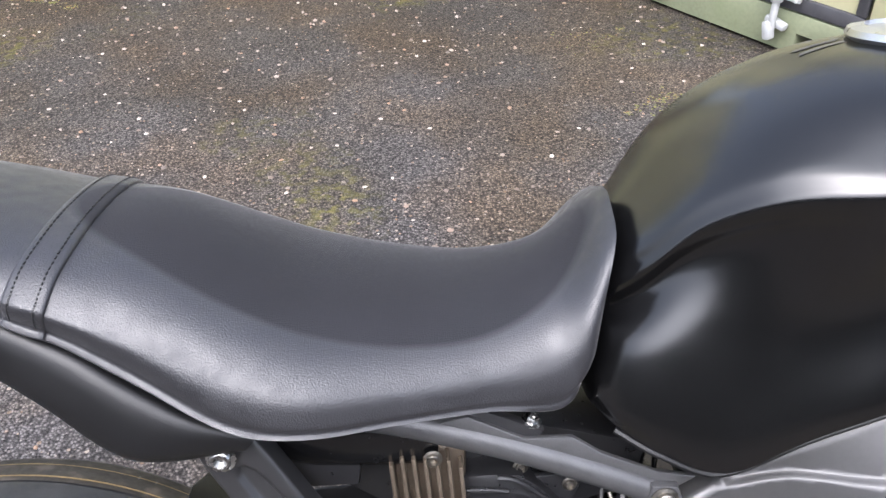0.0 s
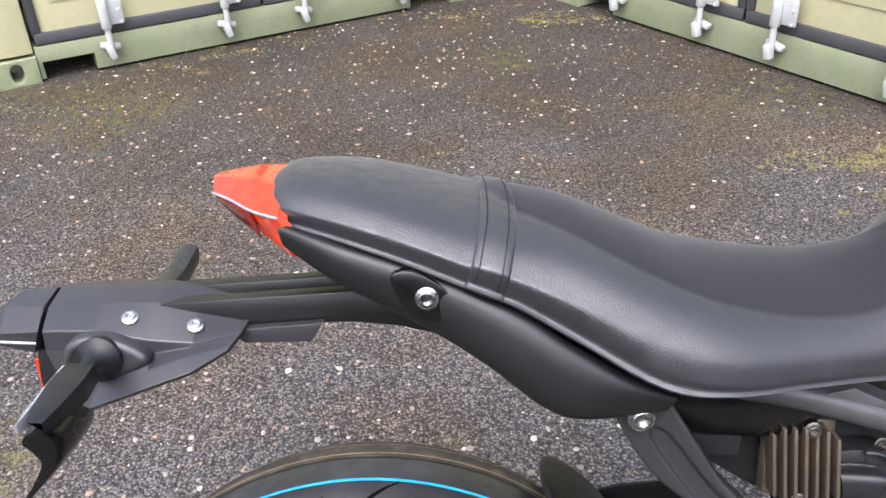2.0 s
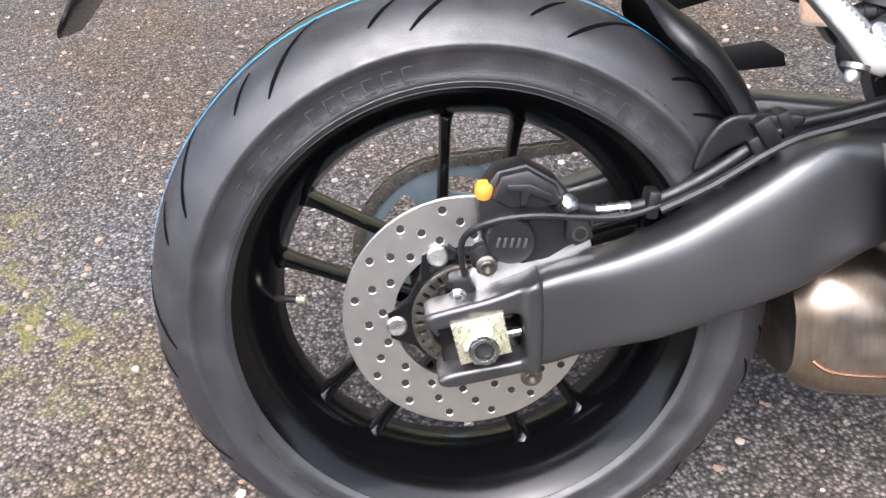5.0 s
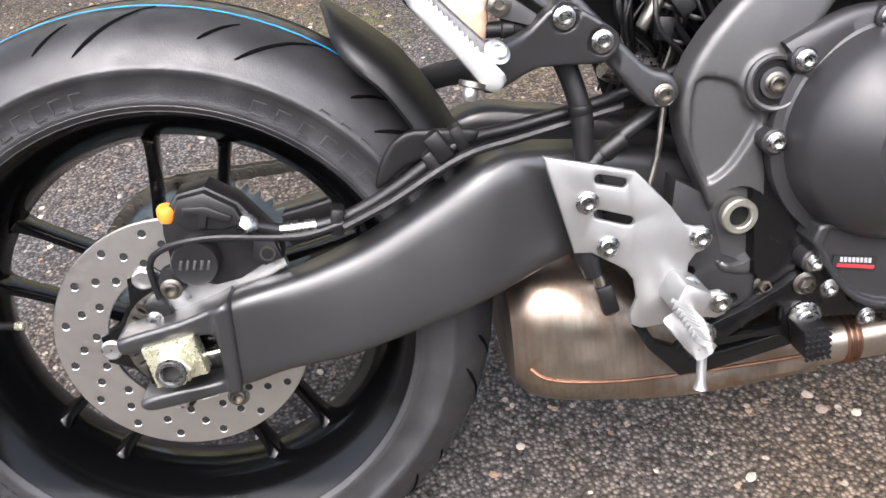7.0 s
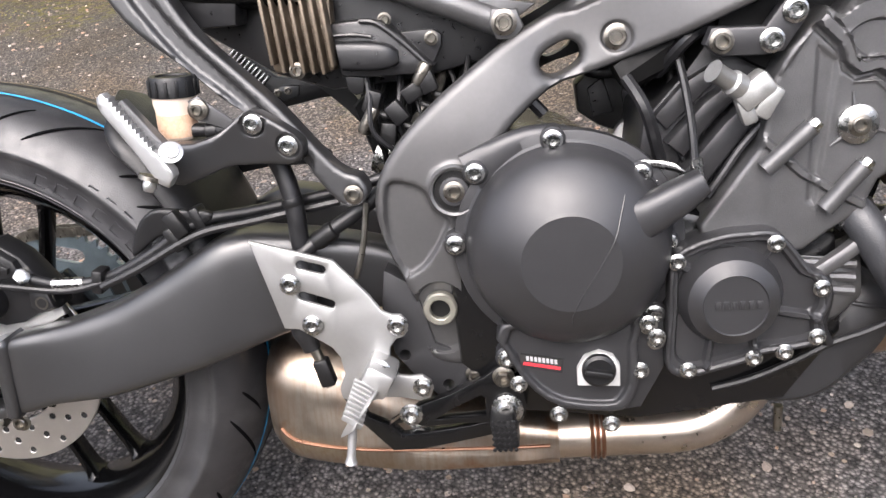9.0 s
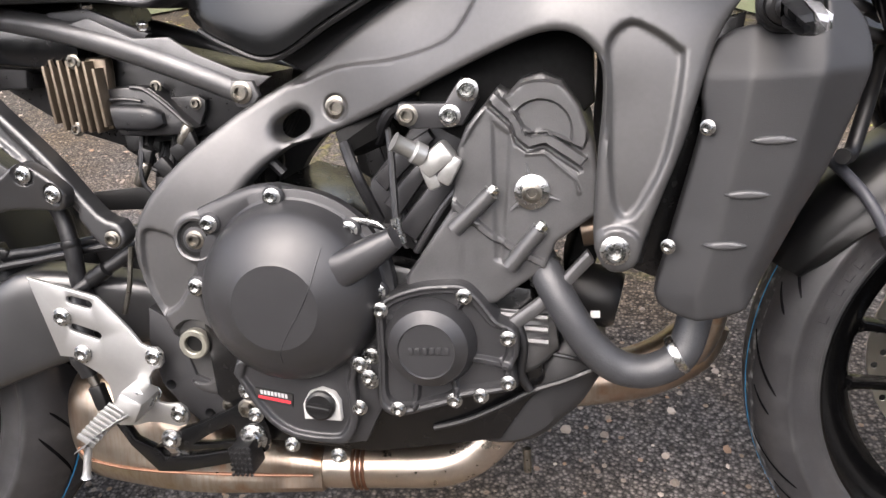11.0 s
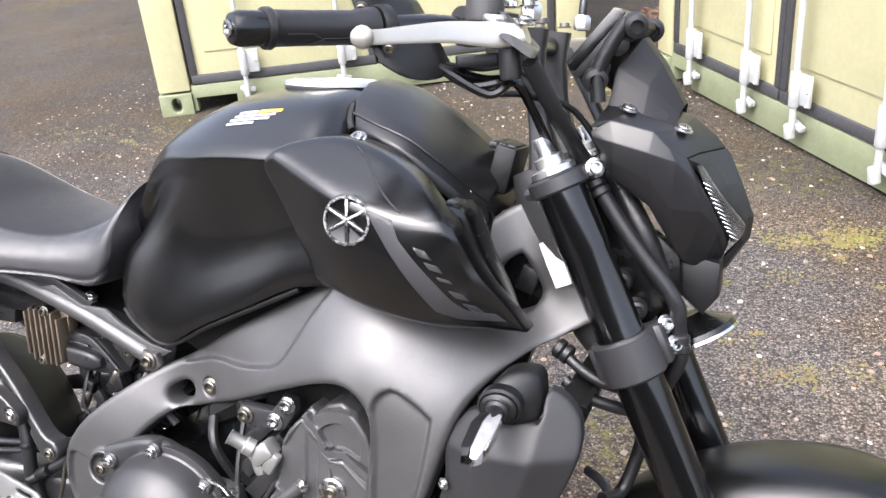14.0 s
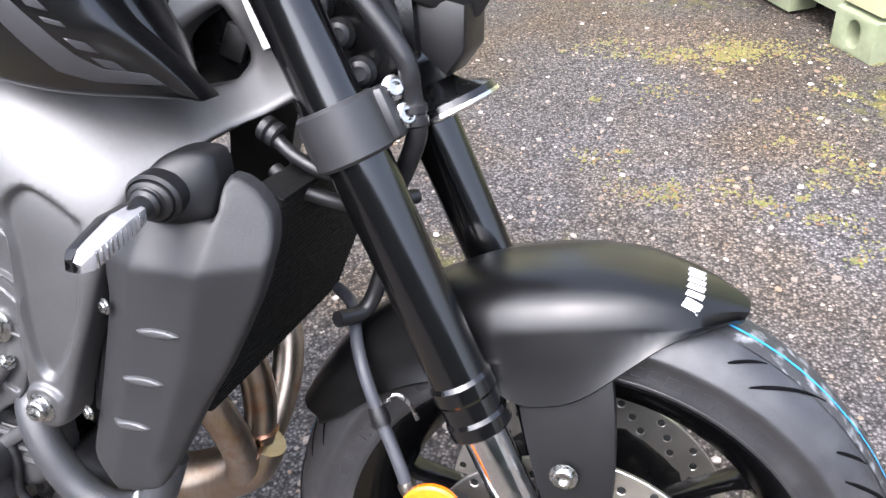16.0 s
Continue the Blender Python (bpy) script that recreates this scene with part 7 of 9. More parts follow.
for a0, flip in ((200, 1), (245, -1)):
    line = []
    for f, da in ((0.046, 0), (0.071, 0), (0.084, 28 * flip), (0.105, 28 * flip), (0.115, 44 * flip)):
        a = radians(a0 + da)
        line.append(gm4 @ Vector((0.01555 * math.cos(a), 0.01555 * math.sin(a), f)))
    part("grip_line", tube(line, 0.0007, 5, smooth=False), INK, grip)
lever = part("brake_lever", beam([(1.044, 1.068, 1.048, 1.056, -0.334, 0.007), (1.049, 1.070, 1.053, 1.057, -0.312, 0.005), (1.062, 1.075, 1.067, 1.059, -0.275, 0.005), (1.075, 1.079, 1.081, 1.060, -0.240, 0.006), (1.103, 1.081, 1.110, 1.057, -0.192, 0.008), (1.126, 1.079, 1.132, 1.062, -0.170, 0.010)], 5, 18, 3), LEVER, bike, "silver alloy brake lever with a ball end")
part("lever_ball", lathe([(0.002, -0.0097), (0.006, -0.0076), (0.0089, -0.0034), (0.0097, 0), (0.0089, 0.0034), (0.006, 0.0076), (0.002, 0.0097)], 20, aim((1.043, -0.342, 1.062), gd)), LEVER, lever)
bolt((1.128, -0.174, 1.080), lever, 0.007, (0.2, -0.2, 1), tall=0.6)
part("adjuster_wheel", lathe([(0.010, 0), (0.011, 0.002), (0.011, 0.006), (0.010, 0.008)], 14, aim((1.100, -0.180, 1.080), (0.1, -0.1, 1))), ALU, lever)
mc = part("master_cylinder", beam([(1.108, 1.070, 1.140, 1.048, -0.185, 0.014), (1.100, 1.092, 1.136, 1.058, -0.155, 0.016), (1.078, 1.094, 1.116, 1.060, -0.125, 0.016), (1.060, 1.090, 1.090, 1.064, -0.105, 0.012)], 4, 18, 4), CAST_GREY, bike, "dark grey brake master cylinder")
part("fluid_pot", lathe([(0.018, 0), (0.019, 0.004), (0.019, 0.034), (0.016, 0.036)], 24, aim((1.080, -0.150, 1.084), (0.05, 0, 1))), CAST_GREY, mc)
part("bar_clamp", lathe([(0.020, -0.012), (0.021, 0), (0.020, 0.012)], 24, aim((1.058, -0.128, 1.080), gd)), CAST_BLACK, mc)
part("lever_pivot_post", lathe([(0.011, 0), (0.0105, 0.030), (0.009, 0.034)], 16, aim((1.112, -0.172, 1.062), (0.1, 0, -1))), CAST_BLACK, mc)
for x, y in ((1.070, -0.132), (1.098, -0.120), (1.12, -0.135)):
    bolt((x, y, 1.098), mc, 0.0065, (0, 0, 1), tall=0.8)
sw = part("switchgear", beam([(0.978, 1.102, 1.010, 1.040, -0.228, 0.010), (0.982, 1.110, 1.030, 1.028, -0.212, 0.016), (0.998, 1.110, 1.046, 1.028, -0.190, 0.016), (1.014, 1.104, 1.054, 1.036, -0.172, 0.012)], 4, 18, 5), PLASTIC, bike, "black handlebar switch block")
part("switch_collar", lathe([(0.0195, 0), (0.0210, 0.004), (0.0210, 0.012), (0.018, 0.015)], 28, aim(g1 + gd * 0.002, gd)), PLASTIC, sw)
part("switch_button", box((0.012, 0.014, 0.010), pose(1.000, -0.215, 1.112, 0, 30, 0), 0.003), PLASTIC_GREY, sw)
for x, y, z in ((1.018, -0.236, 1.056), (0.992, -0.240, 1.092)):
    bolt((x, y, z), sw, 0.0045, (0.2, -0.8, -0.4), mat=DARK_STEEL)
for y in (-0.052, 0.052):
    riser = part("riser", beam([(1.074, 1.084, 1.120, 1.080, y, 0.013), (1.086, 1.048, 1.116, 1.044, y, 0.011), (1.100, 0.990, 1.122, 0.992, y, 0.009), (1.104, 0.945, 1.140, 0.945, y, 0.016), (1.104, 0.930, 1.148, 0.930, y, 0.018)], 4, 16, 4), CAST_BLACK, bike, "black handlebar riser")
    for x in (1.082, 1.112):
        bolt((x, y, 1.086), riser, 0.006, (0, 0, 1), mat=DARK_STEEL)
part("wire_plug", box((0.040, 0.016, 0.012), pose(1.082, -0.176, 1.046, 0, -4, 25), 0.002), PLASTIC, sw)
for bend in ((1.075, -0.170, 1.022), (1.090, -0.165, 1.014), (1.082, -0.160, 1.028)):
    part("switch_lead", tube([(1.046, -0.185, 1.040), bend, (1.112, -0.150, 1.026), (1.122, -0.120, 1.000), (1.135, -0.085, 0.955)], 0.0048, 8), SATIN_BLACK, sw)
# mirrors' stems, cut off by the top of the view, and the far controls
for s in (-1, 1):
    stem = part("mirror_stem", tube([(1.118, s * 0.118, 1.085), (1.120, s * 0.122, 1.130), (1.128, s * 0.170, 1.220), (1.130, s * 0.260, 1.310)], 0.0055, 10), SATIN_BLACK, bike, "black mirror stem")
    part("stem_nut", lathe([(0.010, 0), (0.011, 0.004), (0.011, 0.014), (0.008, 0.018)], 6, aim((1.118, s * 0.118, 1.086), (0, 0, 1))), ALU, stem)
    part("mirror", lathe([(0.050, 0), (0.054, 0.006), (0.050, 0.014), (0.02, 0.022)], 28, aim((1.130, s * 0.300, 1.345), (1, 0, 0.1))), SATIN_BLACK, stem)
part("far_lever", beam([(1.126, 1.079, 1.132, 1.062, 0.170, 0.010), (1.075, 1.079, 1.081, 1.060, 0.240, 0.006), (1.049, 1.070, 1.053, 1.057, 0.312, 0.005), (1.044, 1.068, 1.048, 1.056, 0.338, 0.008)], 4, 14, 3), LEVER, bike, "silver alloy clutch lever")
part("far_grip", lathe([(0.015, 0.0), (0.015, 0.030), (0.0154, 0.042), (0.0154, 0.118), (0.0186, 0.140)], 20, aim((0.927, 0.355, 1.069), (gd.x, -gd.y, gd.z))), HOSE, bar)
part("far_switchgear", mirrored(beam([(0.978, 1.108, 1.024, 1.026, -0.232, 0.012), (0.984, 1.116, 1.044, 1.012, -0.212, 0.018), (1.020, 1.110, 1.064, 1.030, -0.170, 0.012)], 4, 16, 5)), PLASTIC, bike)
# cables and hoses round the steering head
for k, (pts, r) in enumerate((
        ([(1.134, -0.175, 1.045), (1.150, -0.140, 1.000), (1.165, -0.080, 0.950), (1.183, -0.070, 0.917), (1.224, -0.068, 0.858), (1.268, -0.066, 0.802), (1.275, -0.062, 0.769), (1.279, -0.060, 0.737), (1.262, -0.050, 0.695)], 0.0088),
        ([(1.045, -0.170, 1.044), (1.080, -0.145, 1.016), (1.110, -0.100, 1.012), (1.150, -0.05, 0.995), (1.185, -0.03, 0.940)], 0.0036),
        ([(1.050, -0.175, 1.042), (1.078, -0.150, 1.038), (1.100, -0.120, 1.040), (1.125, -0.10, 1.020), (1.160, -0.06, 0.965)], 0.0028),
        ([(1.100, 0.12, 1.060), (1.150, 0.05, 1.000), (1.185, 0.0, 0.950), (1.200, -0.02, 0.90)], 0.0075),
        ([(1.190, -0.03, 0.930), (1.230, -0.05, 0.870), (1.250, -0.04, 0.820), (1.262, -0.03, 0.79)], 0.012),
        ([(1.150, -0.075, 0.735), (1.180, -0.085, 0.715), (1.215, -0.080, 0.700), (1.245, -0.03, 0.690)], 0.0062),
        ([(1.160, -0.085, 0.702), (1.185, -0.090, 0.688), (1.235, -0.070, 0.672), (1.265, -0.02, 0.668)], 0.0070),
        ([(1.262, -0.050, 0.695), (1.245, -0.04, 0.655), (1.238, -0.03, 0.610), (1.222, -0.04, 0.560), (1.205, -0.07, 0.560)], 0.0080))):
    part("control_hose", tube(pts, r, 12), HOSE, bike)
for x, y, z, d in ((1.183, -0.070, 0.917, (0.5, 0, -0.85)), (1.277, -0.061, 0.752, (0.1, 0, -1)), (1.155, -0.076, 0.732, (1, -0.2, -0.5))):
    part("hose_grommet", lathe([(0.009, -0.010), (0.0115, -0.008), (0.0115, -0.002), (0.009, 0), (0.0115, 0.002), (0.0115, 0.008), (0.009, 0.010)], 16, aim((x, y, z), d)), HOSE, bike)
brake_hose = part("front_brake_hose", tube([(1.172, 0.010, 0.552), (1.200, -0.022, 0.552), (1.218, -0.058, 0.534), (1.233, -0.078, 0.511), (1.251, -0.088, 0.474), (1.270, -0.098, 0.440), (1.287, -0.106, 0.402), (1.294, -0.108, 0.372)], 0.0062, 12), surface("grey_hose_rubber", (0.035, 0.037, 0.045), 0.5, 0, 0.15, 60, 0.2, 500), bike, "grey front brake hose with printed marks")
part("hose_ferrule", lathe([(0.0080, 0), (0.0085, 0.004), (0.0075, 0.012), (0.0085, 0.016), (0.0080, 0.026)], 14, aim((1.279, -0.102, 0.420), (0.42, -0.2, -0.85))), DARK_STEEL, brake_hose)
part("hose_clip", lathe([(0.0085, -0.009), (0.0095, 0), (0.0085, 0.009)], 16, aim((1.250, -0.0875, 0.476), (0.45, -0.28, -0.85))), PLASTIC, brake_hose)
part("wire_guide", tube([(1.252, -0.080, 0.484), (1.262, -0.076, 0.494), (1.274, -0.074, 0.486), (1.282, -0.074, 0.470)], 0.0022, 8), STEEL, brake_hose)

# radiator and its side shroud
rad = part("radiator", box((0.030, 0.29, 0.222), pose(1.139, 0, 0.596, 0, 22, 0), 0.004), CORE, bike, "black finned radiator core")
def shroud_face(q):
    """Three folded faces: the middle one flat, the outer two turned inwards, all leaning in at the top."""
    x, z = q[:, 0], q[:, 1]
    soft = lambda v: (v + np.sqrt(v * v + 0.0012 ** 2)) / 2
    left = np.interp(z, (0.460, 0.527, 0.605, 0.669, 0.70), (1.051, 1.070, 1.086, 1.096, 1.10))
    right = np.interp(z, (0.473, 0.506, 0.569, 0.663, 0.70), (1.092, 1.107, 1.131, 1.154, 1.160))
    return -0.205 + 0.62 * soft(z - 0.654) + 0.55 * soft(left - x) + 0.62 * soft(x - right)


shroud = part("radiator_shroud", casting([(1.119, 0.691), (1.098, 0.694), (1.074, 0.684), (1.060, 0.660), (1.056, 0.636), (1.058, 0.618), (1.049, 0.580), (1.026, 0.497), (1.016, 0.458), (1.026, 0.444), (1.052, 0.437), (1.088, 0.445), (1.101, 0.460), (1.139, 0.532), (1.158, 0.564), (1.187, 0.627), (1.197, 0.661), (1.196, 0.681), (1.192, 0.694), (1.180, 0.709), (1.162, 0.719), (1.158, 0.704), (1.155, 0.688)], shroud_face, 0.016, 0.003, step=0.0045, smooth=2), SHROUD, bike, "textured black plastic radiator shroud", crease=50)
for x, z in ((1.112, 0.599), (1.092, 0.553), (1.074, 0.508)):
    part("shroud_fin", casting([(x - 0.019, z + 0.0005), (x - 0.008, z + 0.0035), (x + 0.008, z + 0.0035), (x + 0.019, z - 0.0005), (x + 0.008, z - 0.003), (x - 0.008, z - 0.003)], lambda q: shroud_face(q) - 0.0035, 0.004, 0.002, step=0.004, smooth=2), LIGHT_DECAL, shroud)
for x, z in ((1.064, 0.611), (1.031, 0.506)):
    bolt((x - 0.004, -0.196, z), shroud, 0.0050, (-0.5, -1, 0), tall=0.5)
for k in range(-1, 34):
    part("radiator_fin", box((0.006, 0.286, 0.0016), pose(1.155 + 0.0024 * (k - 17), 0, 0.602 + 0.0060 * (k - 17), 0, 22, 0), 0), CORE, rad)
part("radiator_tank", plate([(1.030, 0.690), (1.100, 0.705), (1.075, 0.560), (1.040, 0.450), (0.995, 0.470), (1.015, 0.580)], -0.140, -0.120, 0.004), SATIN_BLACK, rad)
part("edge_strip", tube([(1.040, -0.150, 0.660), (1.028, -0.152, 0.600), (1.010, -0.152, 0.520), (1.002, -0.150, 0.480)], 0.006, 10), HOSE, rad)
part("shroud_return", beam([(1.140, 0.670, 1.160, 0.665, -0.150, 0.016), (1.120, 0.600, 1.150, 0.600, -0.150, 0.020), (1.055, 0.480, 1.080, 0.475, -0.160, 0.020)], 3, 14, 5), PLASTIC, shroud)
fi = part("front_flasher", casting([(1.102, 0.700), (1.106, 0.722), (1.120, 0.737), (1.142, 0.739), (1.154, 0.729), (1.156, 0.694), (1.142, 0.686), (1.112, 0.687)], thin_plate([(1.10, 0.70, -0.196), (1.15, 0.70, -0.180), (1.12, 0.745, -0.178), (1.122, 0.71, -0.200), (1.15, 0.745, -0.168)]), 0.03, 0.008, step=0.0045, smooth=3), PLASTIC, bike, "black front flasher with a clear lens", crease=50)
part("flasher_bezel", lathe([(0.0225, -0.010), (0.0230, 0.004), (0.0205, 0.007), (0.0190, 0.006), (0.0185, 0.009), (0.0150, 0.011)], 32, aim((1.120, -0.197, 0.709), (0.05, -1, -0.10)) @ Matrix.Diagonal((1, 0.85, 1, 1))), PLASTIC, fi, crease=20)
part("flasher_neck", lathe([(0.014, 0), (0.0145, 0.004), (0.0115, 0.006), (0.012, 0.010), (0.0095, 0.013), (0.009, 0.034)], 20, aim((1.120, -0.202, 0.709), (0.05, -1, -0.15))), HOSE, fi)
part("flasher_body", creased([[(1.118 + dx * k, y, z + dz * k) for dx, dz in ((-0.010, 0.007), (0.002, 0.0095), (0.002, -0.0095), (-0.010, -0.008))] for y, z, k in ((-0.226, 0.706, 0.8), (-0.248, 0.702, 1.1), (-0.285, 0.694, 0.85), (-0.292, 0.692, 0.5))], (0, 0.0003, -0.0003), 0.002), PLASTIC, fi, crease=25)
part("flasher_lens", creased([[(1.124 + dx * k, y, z + dz * k) for dx, dz in ((-0.004, 0.0100), (0.0085, 0.0065), (0.0085, -0.0065), (-0.004, -0.0100))] for y, z, k in ((-0.226, 0.706, 0.8), (-0.250, 0.702, 1.1), (-0.287, 0.694, 0.85), (-0.295, 0.692, 0.45))], (0, 0.0003, 0), 0.0018), LENS, fi, crease=25)
for k in range(10):
    f = k / 9
    part("lens_rib", box((0.004, 0.0014, 0.011), pose(1.1315, -0.236 - 0.048 * f, 0.7045 - 0.0095 * f), 0.0003), SILVER, fi)
hose = part("radiator_hose", tube([(0.900, -0.110, 0.490), (0.918, -0.145, 0.462), (0.937, -0.157, 0.428), (0.958, -0.158, 0.395), (0.984, -0.157, 0.373), (1.015, -0.155, 0.369), (1.045, -0.150, 0.386), (1.060, -0.14, 0.43)], 0.0170, 20), HOSE_GREY, bike, "thick grey-black rubber coolant hose")

# ---- rear brake ----
cal = part("rear_caliper", plate([(0.015, 0.436), (0.017, 0.452), (0.034, 0.472), (0.060, 0.476), (0.086, 0.458), (0.098, 0.441), (0.116, 0.416), (0.116, 0.398), (0.095, 0.394), (0.075, 0.384), (0.052, 0.381), (0.026, 0.390), (0.016, 0.410)], -0.106, -0.072, 0.003), CALIPER_BLACK, bike, "black single-piston rear brake caliper", crease=25)
part("caliper_bridge", plate([(0.028, 0.450), (0.036, 0.470), (0.060, 0.473), (0.084, 0.456), (0.090, 0.440), (0.070, 0.436), (0.040, 0.440)], -0.116, -0.080, 0.003), CALIPER_BLACK, cal, crease=25)
part("caliper_rib", plate([(0.040, 0.463), (0.060, 0.462), (0.080, 0.450), (0.078, 0.444), (0.060, 0.452), (0.057, 0.442), (0.051, 0.443), (0.052, 0.455), (0.040, 0.457)], -0.1205, -0.112, 0.0012), CALIPER_BLACK, cal, crease=25)
part("caliper_ear", plate([(0.092, 0.424), (0.112, 0.420), (0.117, 0.402), (0.100, 0.396), (0.090, 0.404)], -0.113, -0.090, 0.003), CALIPER_BLACK, cal, crease=25)
part("pad_pin", tube([(0.090, -0.114, 0.434), (0.103, -0.108, 0.428)], 0.006, 10, smooth=False), DARK_STEEL, cal)
part("piston_housing", lathe([(0.0215, -0.01), (0.0215, 0.008), (0.0200, 0.011), (0.0185, 0.0105), (0.0, 0.010)], 36, aim((0.041, -0.113, 0.411), (0, -1, 0))), CALIPER_BLACK, cal)
for k in range(5):
    part("maker_mark", box((0.0025, 0.002, 0.009), pose(0.029 + 0.006 * k, -0.1235, 0.412 - 0.0008 * k, 0, 18, 0), 0.0004), CAST_GREY, cal)
part("torque_bracket", plate([(0.000, 0.372), (0.030, 0.392), (0.115, 0.402), (0.118, 0.388), (0.075, 0.366), (0.048, 0.345), (0.030, 0.330), (0.012, 0.336), (-0.012, 0.352)], -0.098, -0.086, 0.003), ALU, cal, "bare alloy caliper bracket")
part("bleed_cap", lathe([(0.0075, 0), (0.0085, 0.004), (0.0085, 0.011), (0.0065, 0.014), (0.003, 0.0145)], 18, aim((0.021, -0.100, 0.448), (0.1, -0.2, 1))), ORANGE, cal, "orange bleed nipple cap")
part("slide_boot", lathe([(0.011, 0), (0.013, 0.005), (0.011, 0.010), (0.013, 0.015), (0.010, 0.022), (0.009, 0.026)], 18, aim((0.016, -0.100, 0.396), (0.05, -1, -0.1))), HOSE, cal)
bolt((0.017, -0.126, 0.392), cal, 0.007, mat=DARK_STEEL, tall=0.7)
bolt((0.104, -0.106, 0.408), cal, 0.0085, mat=DARK_STEEL, tall=0.5)
part("banjo_bolt", lathe([(0.009, 0), (0.009, 0.012), (0.006, 0.014)], 6, aim((0.090, -0.112, 0.436), (0.4, -0.7, 0.5))), STEEL, cal)
sensor = part("wheel_speed_sensor", box((0.020, 0.022, 0.028), pose(-0.004, -0.096, 0.362, 0, -20, 0), 0.004), PLASTIC, bike, "black wheel speed sensor")
bolt((-0.010, -0.106, 0.356), sensor, 0.006)
part("sensor_ring", plate(circle(0, 0.315, 0.056, 36), -0.071, -0.066, 0.0005, [circle(0, 0.315, 0.040, 30)] + [slot(0.048 * math.cos(a) - 0.003 * math.cos(a), 0.315 + 0.045 * math.sin(a), 0.051 * math.cos(a), 0.315 + 0.051 * math.sin(a), 0.0016, 2) for a in (2 * math.pi * k / 30 for k in range(30))]), DARK_STEEL, rear_rim)
part("sensor_cable", tube([(-0.002, -0.104, 0.375), (-0.002, -0.108, 0.410), (0.018, -0.118, 0.428), (0.060, -0.122, 0.433), (0.134, -0.118, 0.422), (0.176, -0.112, 0.427)], 0.0032, 8), HOSE, bike, "thin black sensor cable")
hose_r = part("rear_brake_hose", tube([(0.088, -0.115, 0.440), (0.115, -0.108, 0.428), (0.134, -0.104, 0.424), (0.173, -0.102, 0.428), (0.219, -0.104, 0.447), (0.287, -0.104, 0.484), (0.345, -0.100, 0.492), (0.435, -0.095, 0.506), (0.50, -0.08, 0.52)], 0.0060, 10), HOSE, bike, "black rubber rear brake hose")
part("hose_ferrule", tube([(0.118, -0.107, 0.4265), (0.150, -0.103, 0.425)], 0.0068, 12, smooth=False), STEEL, hose_r)
part("second_hose", tube([(0.176, -0.114, 0.424), (0.222, -0.116, 0.443), (0.287, -0.114, 0.474), (0.345, -0.110, 0.484), (0.435, -0.105, 0.498)], 0.0045, 8), HOSE, bike)
for x, y, z, a in ((0.170, -0.104, 0.428, 10), (0.262, -0.106, 0.470, -28), (0.288, -0.100, 0.488, -20)):
    part("hose_clip", box((0.012, 0.022, 0.026), pose(x, y, z, 0, a, 0), 0.003), PLASTIC, hose_r)

# ---- chain drive ----
part("rear_sprocket", plate([(r * math.cos(a), 0.315 + r * math.sin(a)) for k in range(45) for r, a in ((0.1175, 2 * math.pi * (k + 0.18) / 45), (0.1175, 2 * math.pi * (k + 0.32) / 45), (0.1095, 2 * math.pi * (k + 0.55) / 45), (0.1095, 2 * math.pi * (k + 0.95) / 45))], 0.092, 0.099, 0, [circle(0, 0.315, 0.048, 30)] + [slot(0.086 * math.cos(a - 0.18), 0.315 + 0.086 * math.sin(a - 0.18), 0.086 * math.cos(a + 0.18), 0.315 + 0.086 * math.sin(a + 0.18), 0.010, 5) for a in (2 * math.pi * k / 6 + 0.3 for k in range(6))]), SPROCKET, rear_rim, "blue-grey steel sprocket with slots")
part("sprocket_carrier", plate(circle(0, 0.315, 0.070, 5), 0.070, 0.091, 0.006), SATIN_BLACK, rear_rim)
chain = part("chain", tube([(-0.04, 0.0955, 0.422), (0.05, 0.0955, 0.4265), (0.30, 0.0955, 0.437), (0.56, 0.0955, 0.441)], 0.002, 6), DARK_STEEL, bike, "oiled steel drive chain")
R1, R2, C1, C2 = 0.1135, 0.040, Vector((0, 0, 0.315)), Vector((0.57, 0, 0.40))
loop, sl = [], math.atan2(C2.z - C1.z, C2.x - C1.x)
off = math.acos((R1 - R2) / (C2 - C1).length)
top0, top1 = sl + off, 2 * math.pi + sl - off
def on_chain(s):
    """A point of the chain's loop and its direction, s metres on from the top tangent."""
    a, b = C1 + R1 * Vector((math.cos(top0), 0, math.sin(top0))), C2 + R2 * Vector((math.cos(top0), 0, math.sin(top0)))
    run = (b - a).length
    front = R2 * (2 * off)
    rear = R1 * (2 * math.pi - 2 * off)
    s %= run * 2 + front + rear
    if s < run:
        return a + (b - a) * s / run, math.atan2((b - a).z, (b - a).x)
    s -= run
    if s < front:
        t = top0 - s / R2
        return C2 + R2 * Vector((math.cos(t), 0, math.sin(t))), t - math.pi / 2
    s -= front
    c, d = (q + r * Vector((math.cos(sl - off), 0, math.sin(sl - off))) for q, r in ((C2, R2), (C1, R1)))
    if s < run:
        return c + (d - c) * s / run, math.atan2((d - c).z, (d - c).x)
    s -= run
    t = sl - off - s / R1
    return C1 + R1 * Vector((math.cos(t), 0, math.sin(t))), t - math.pi / 2


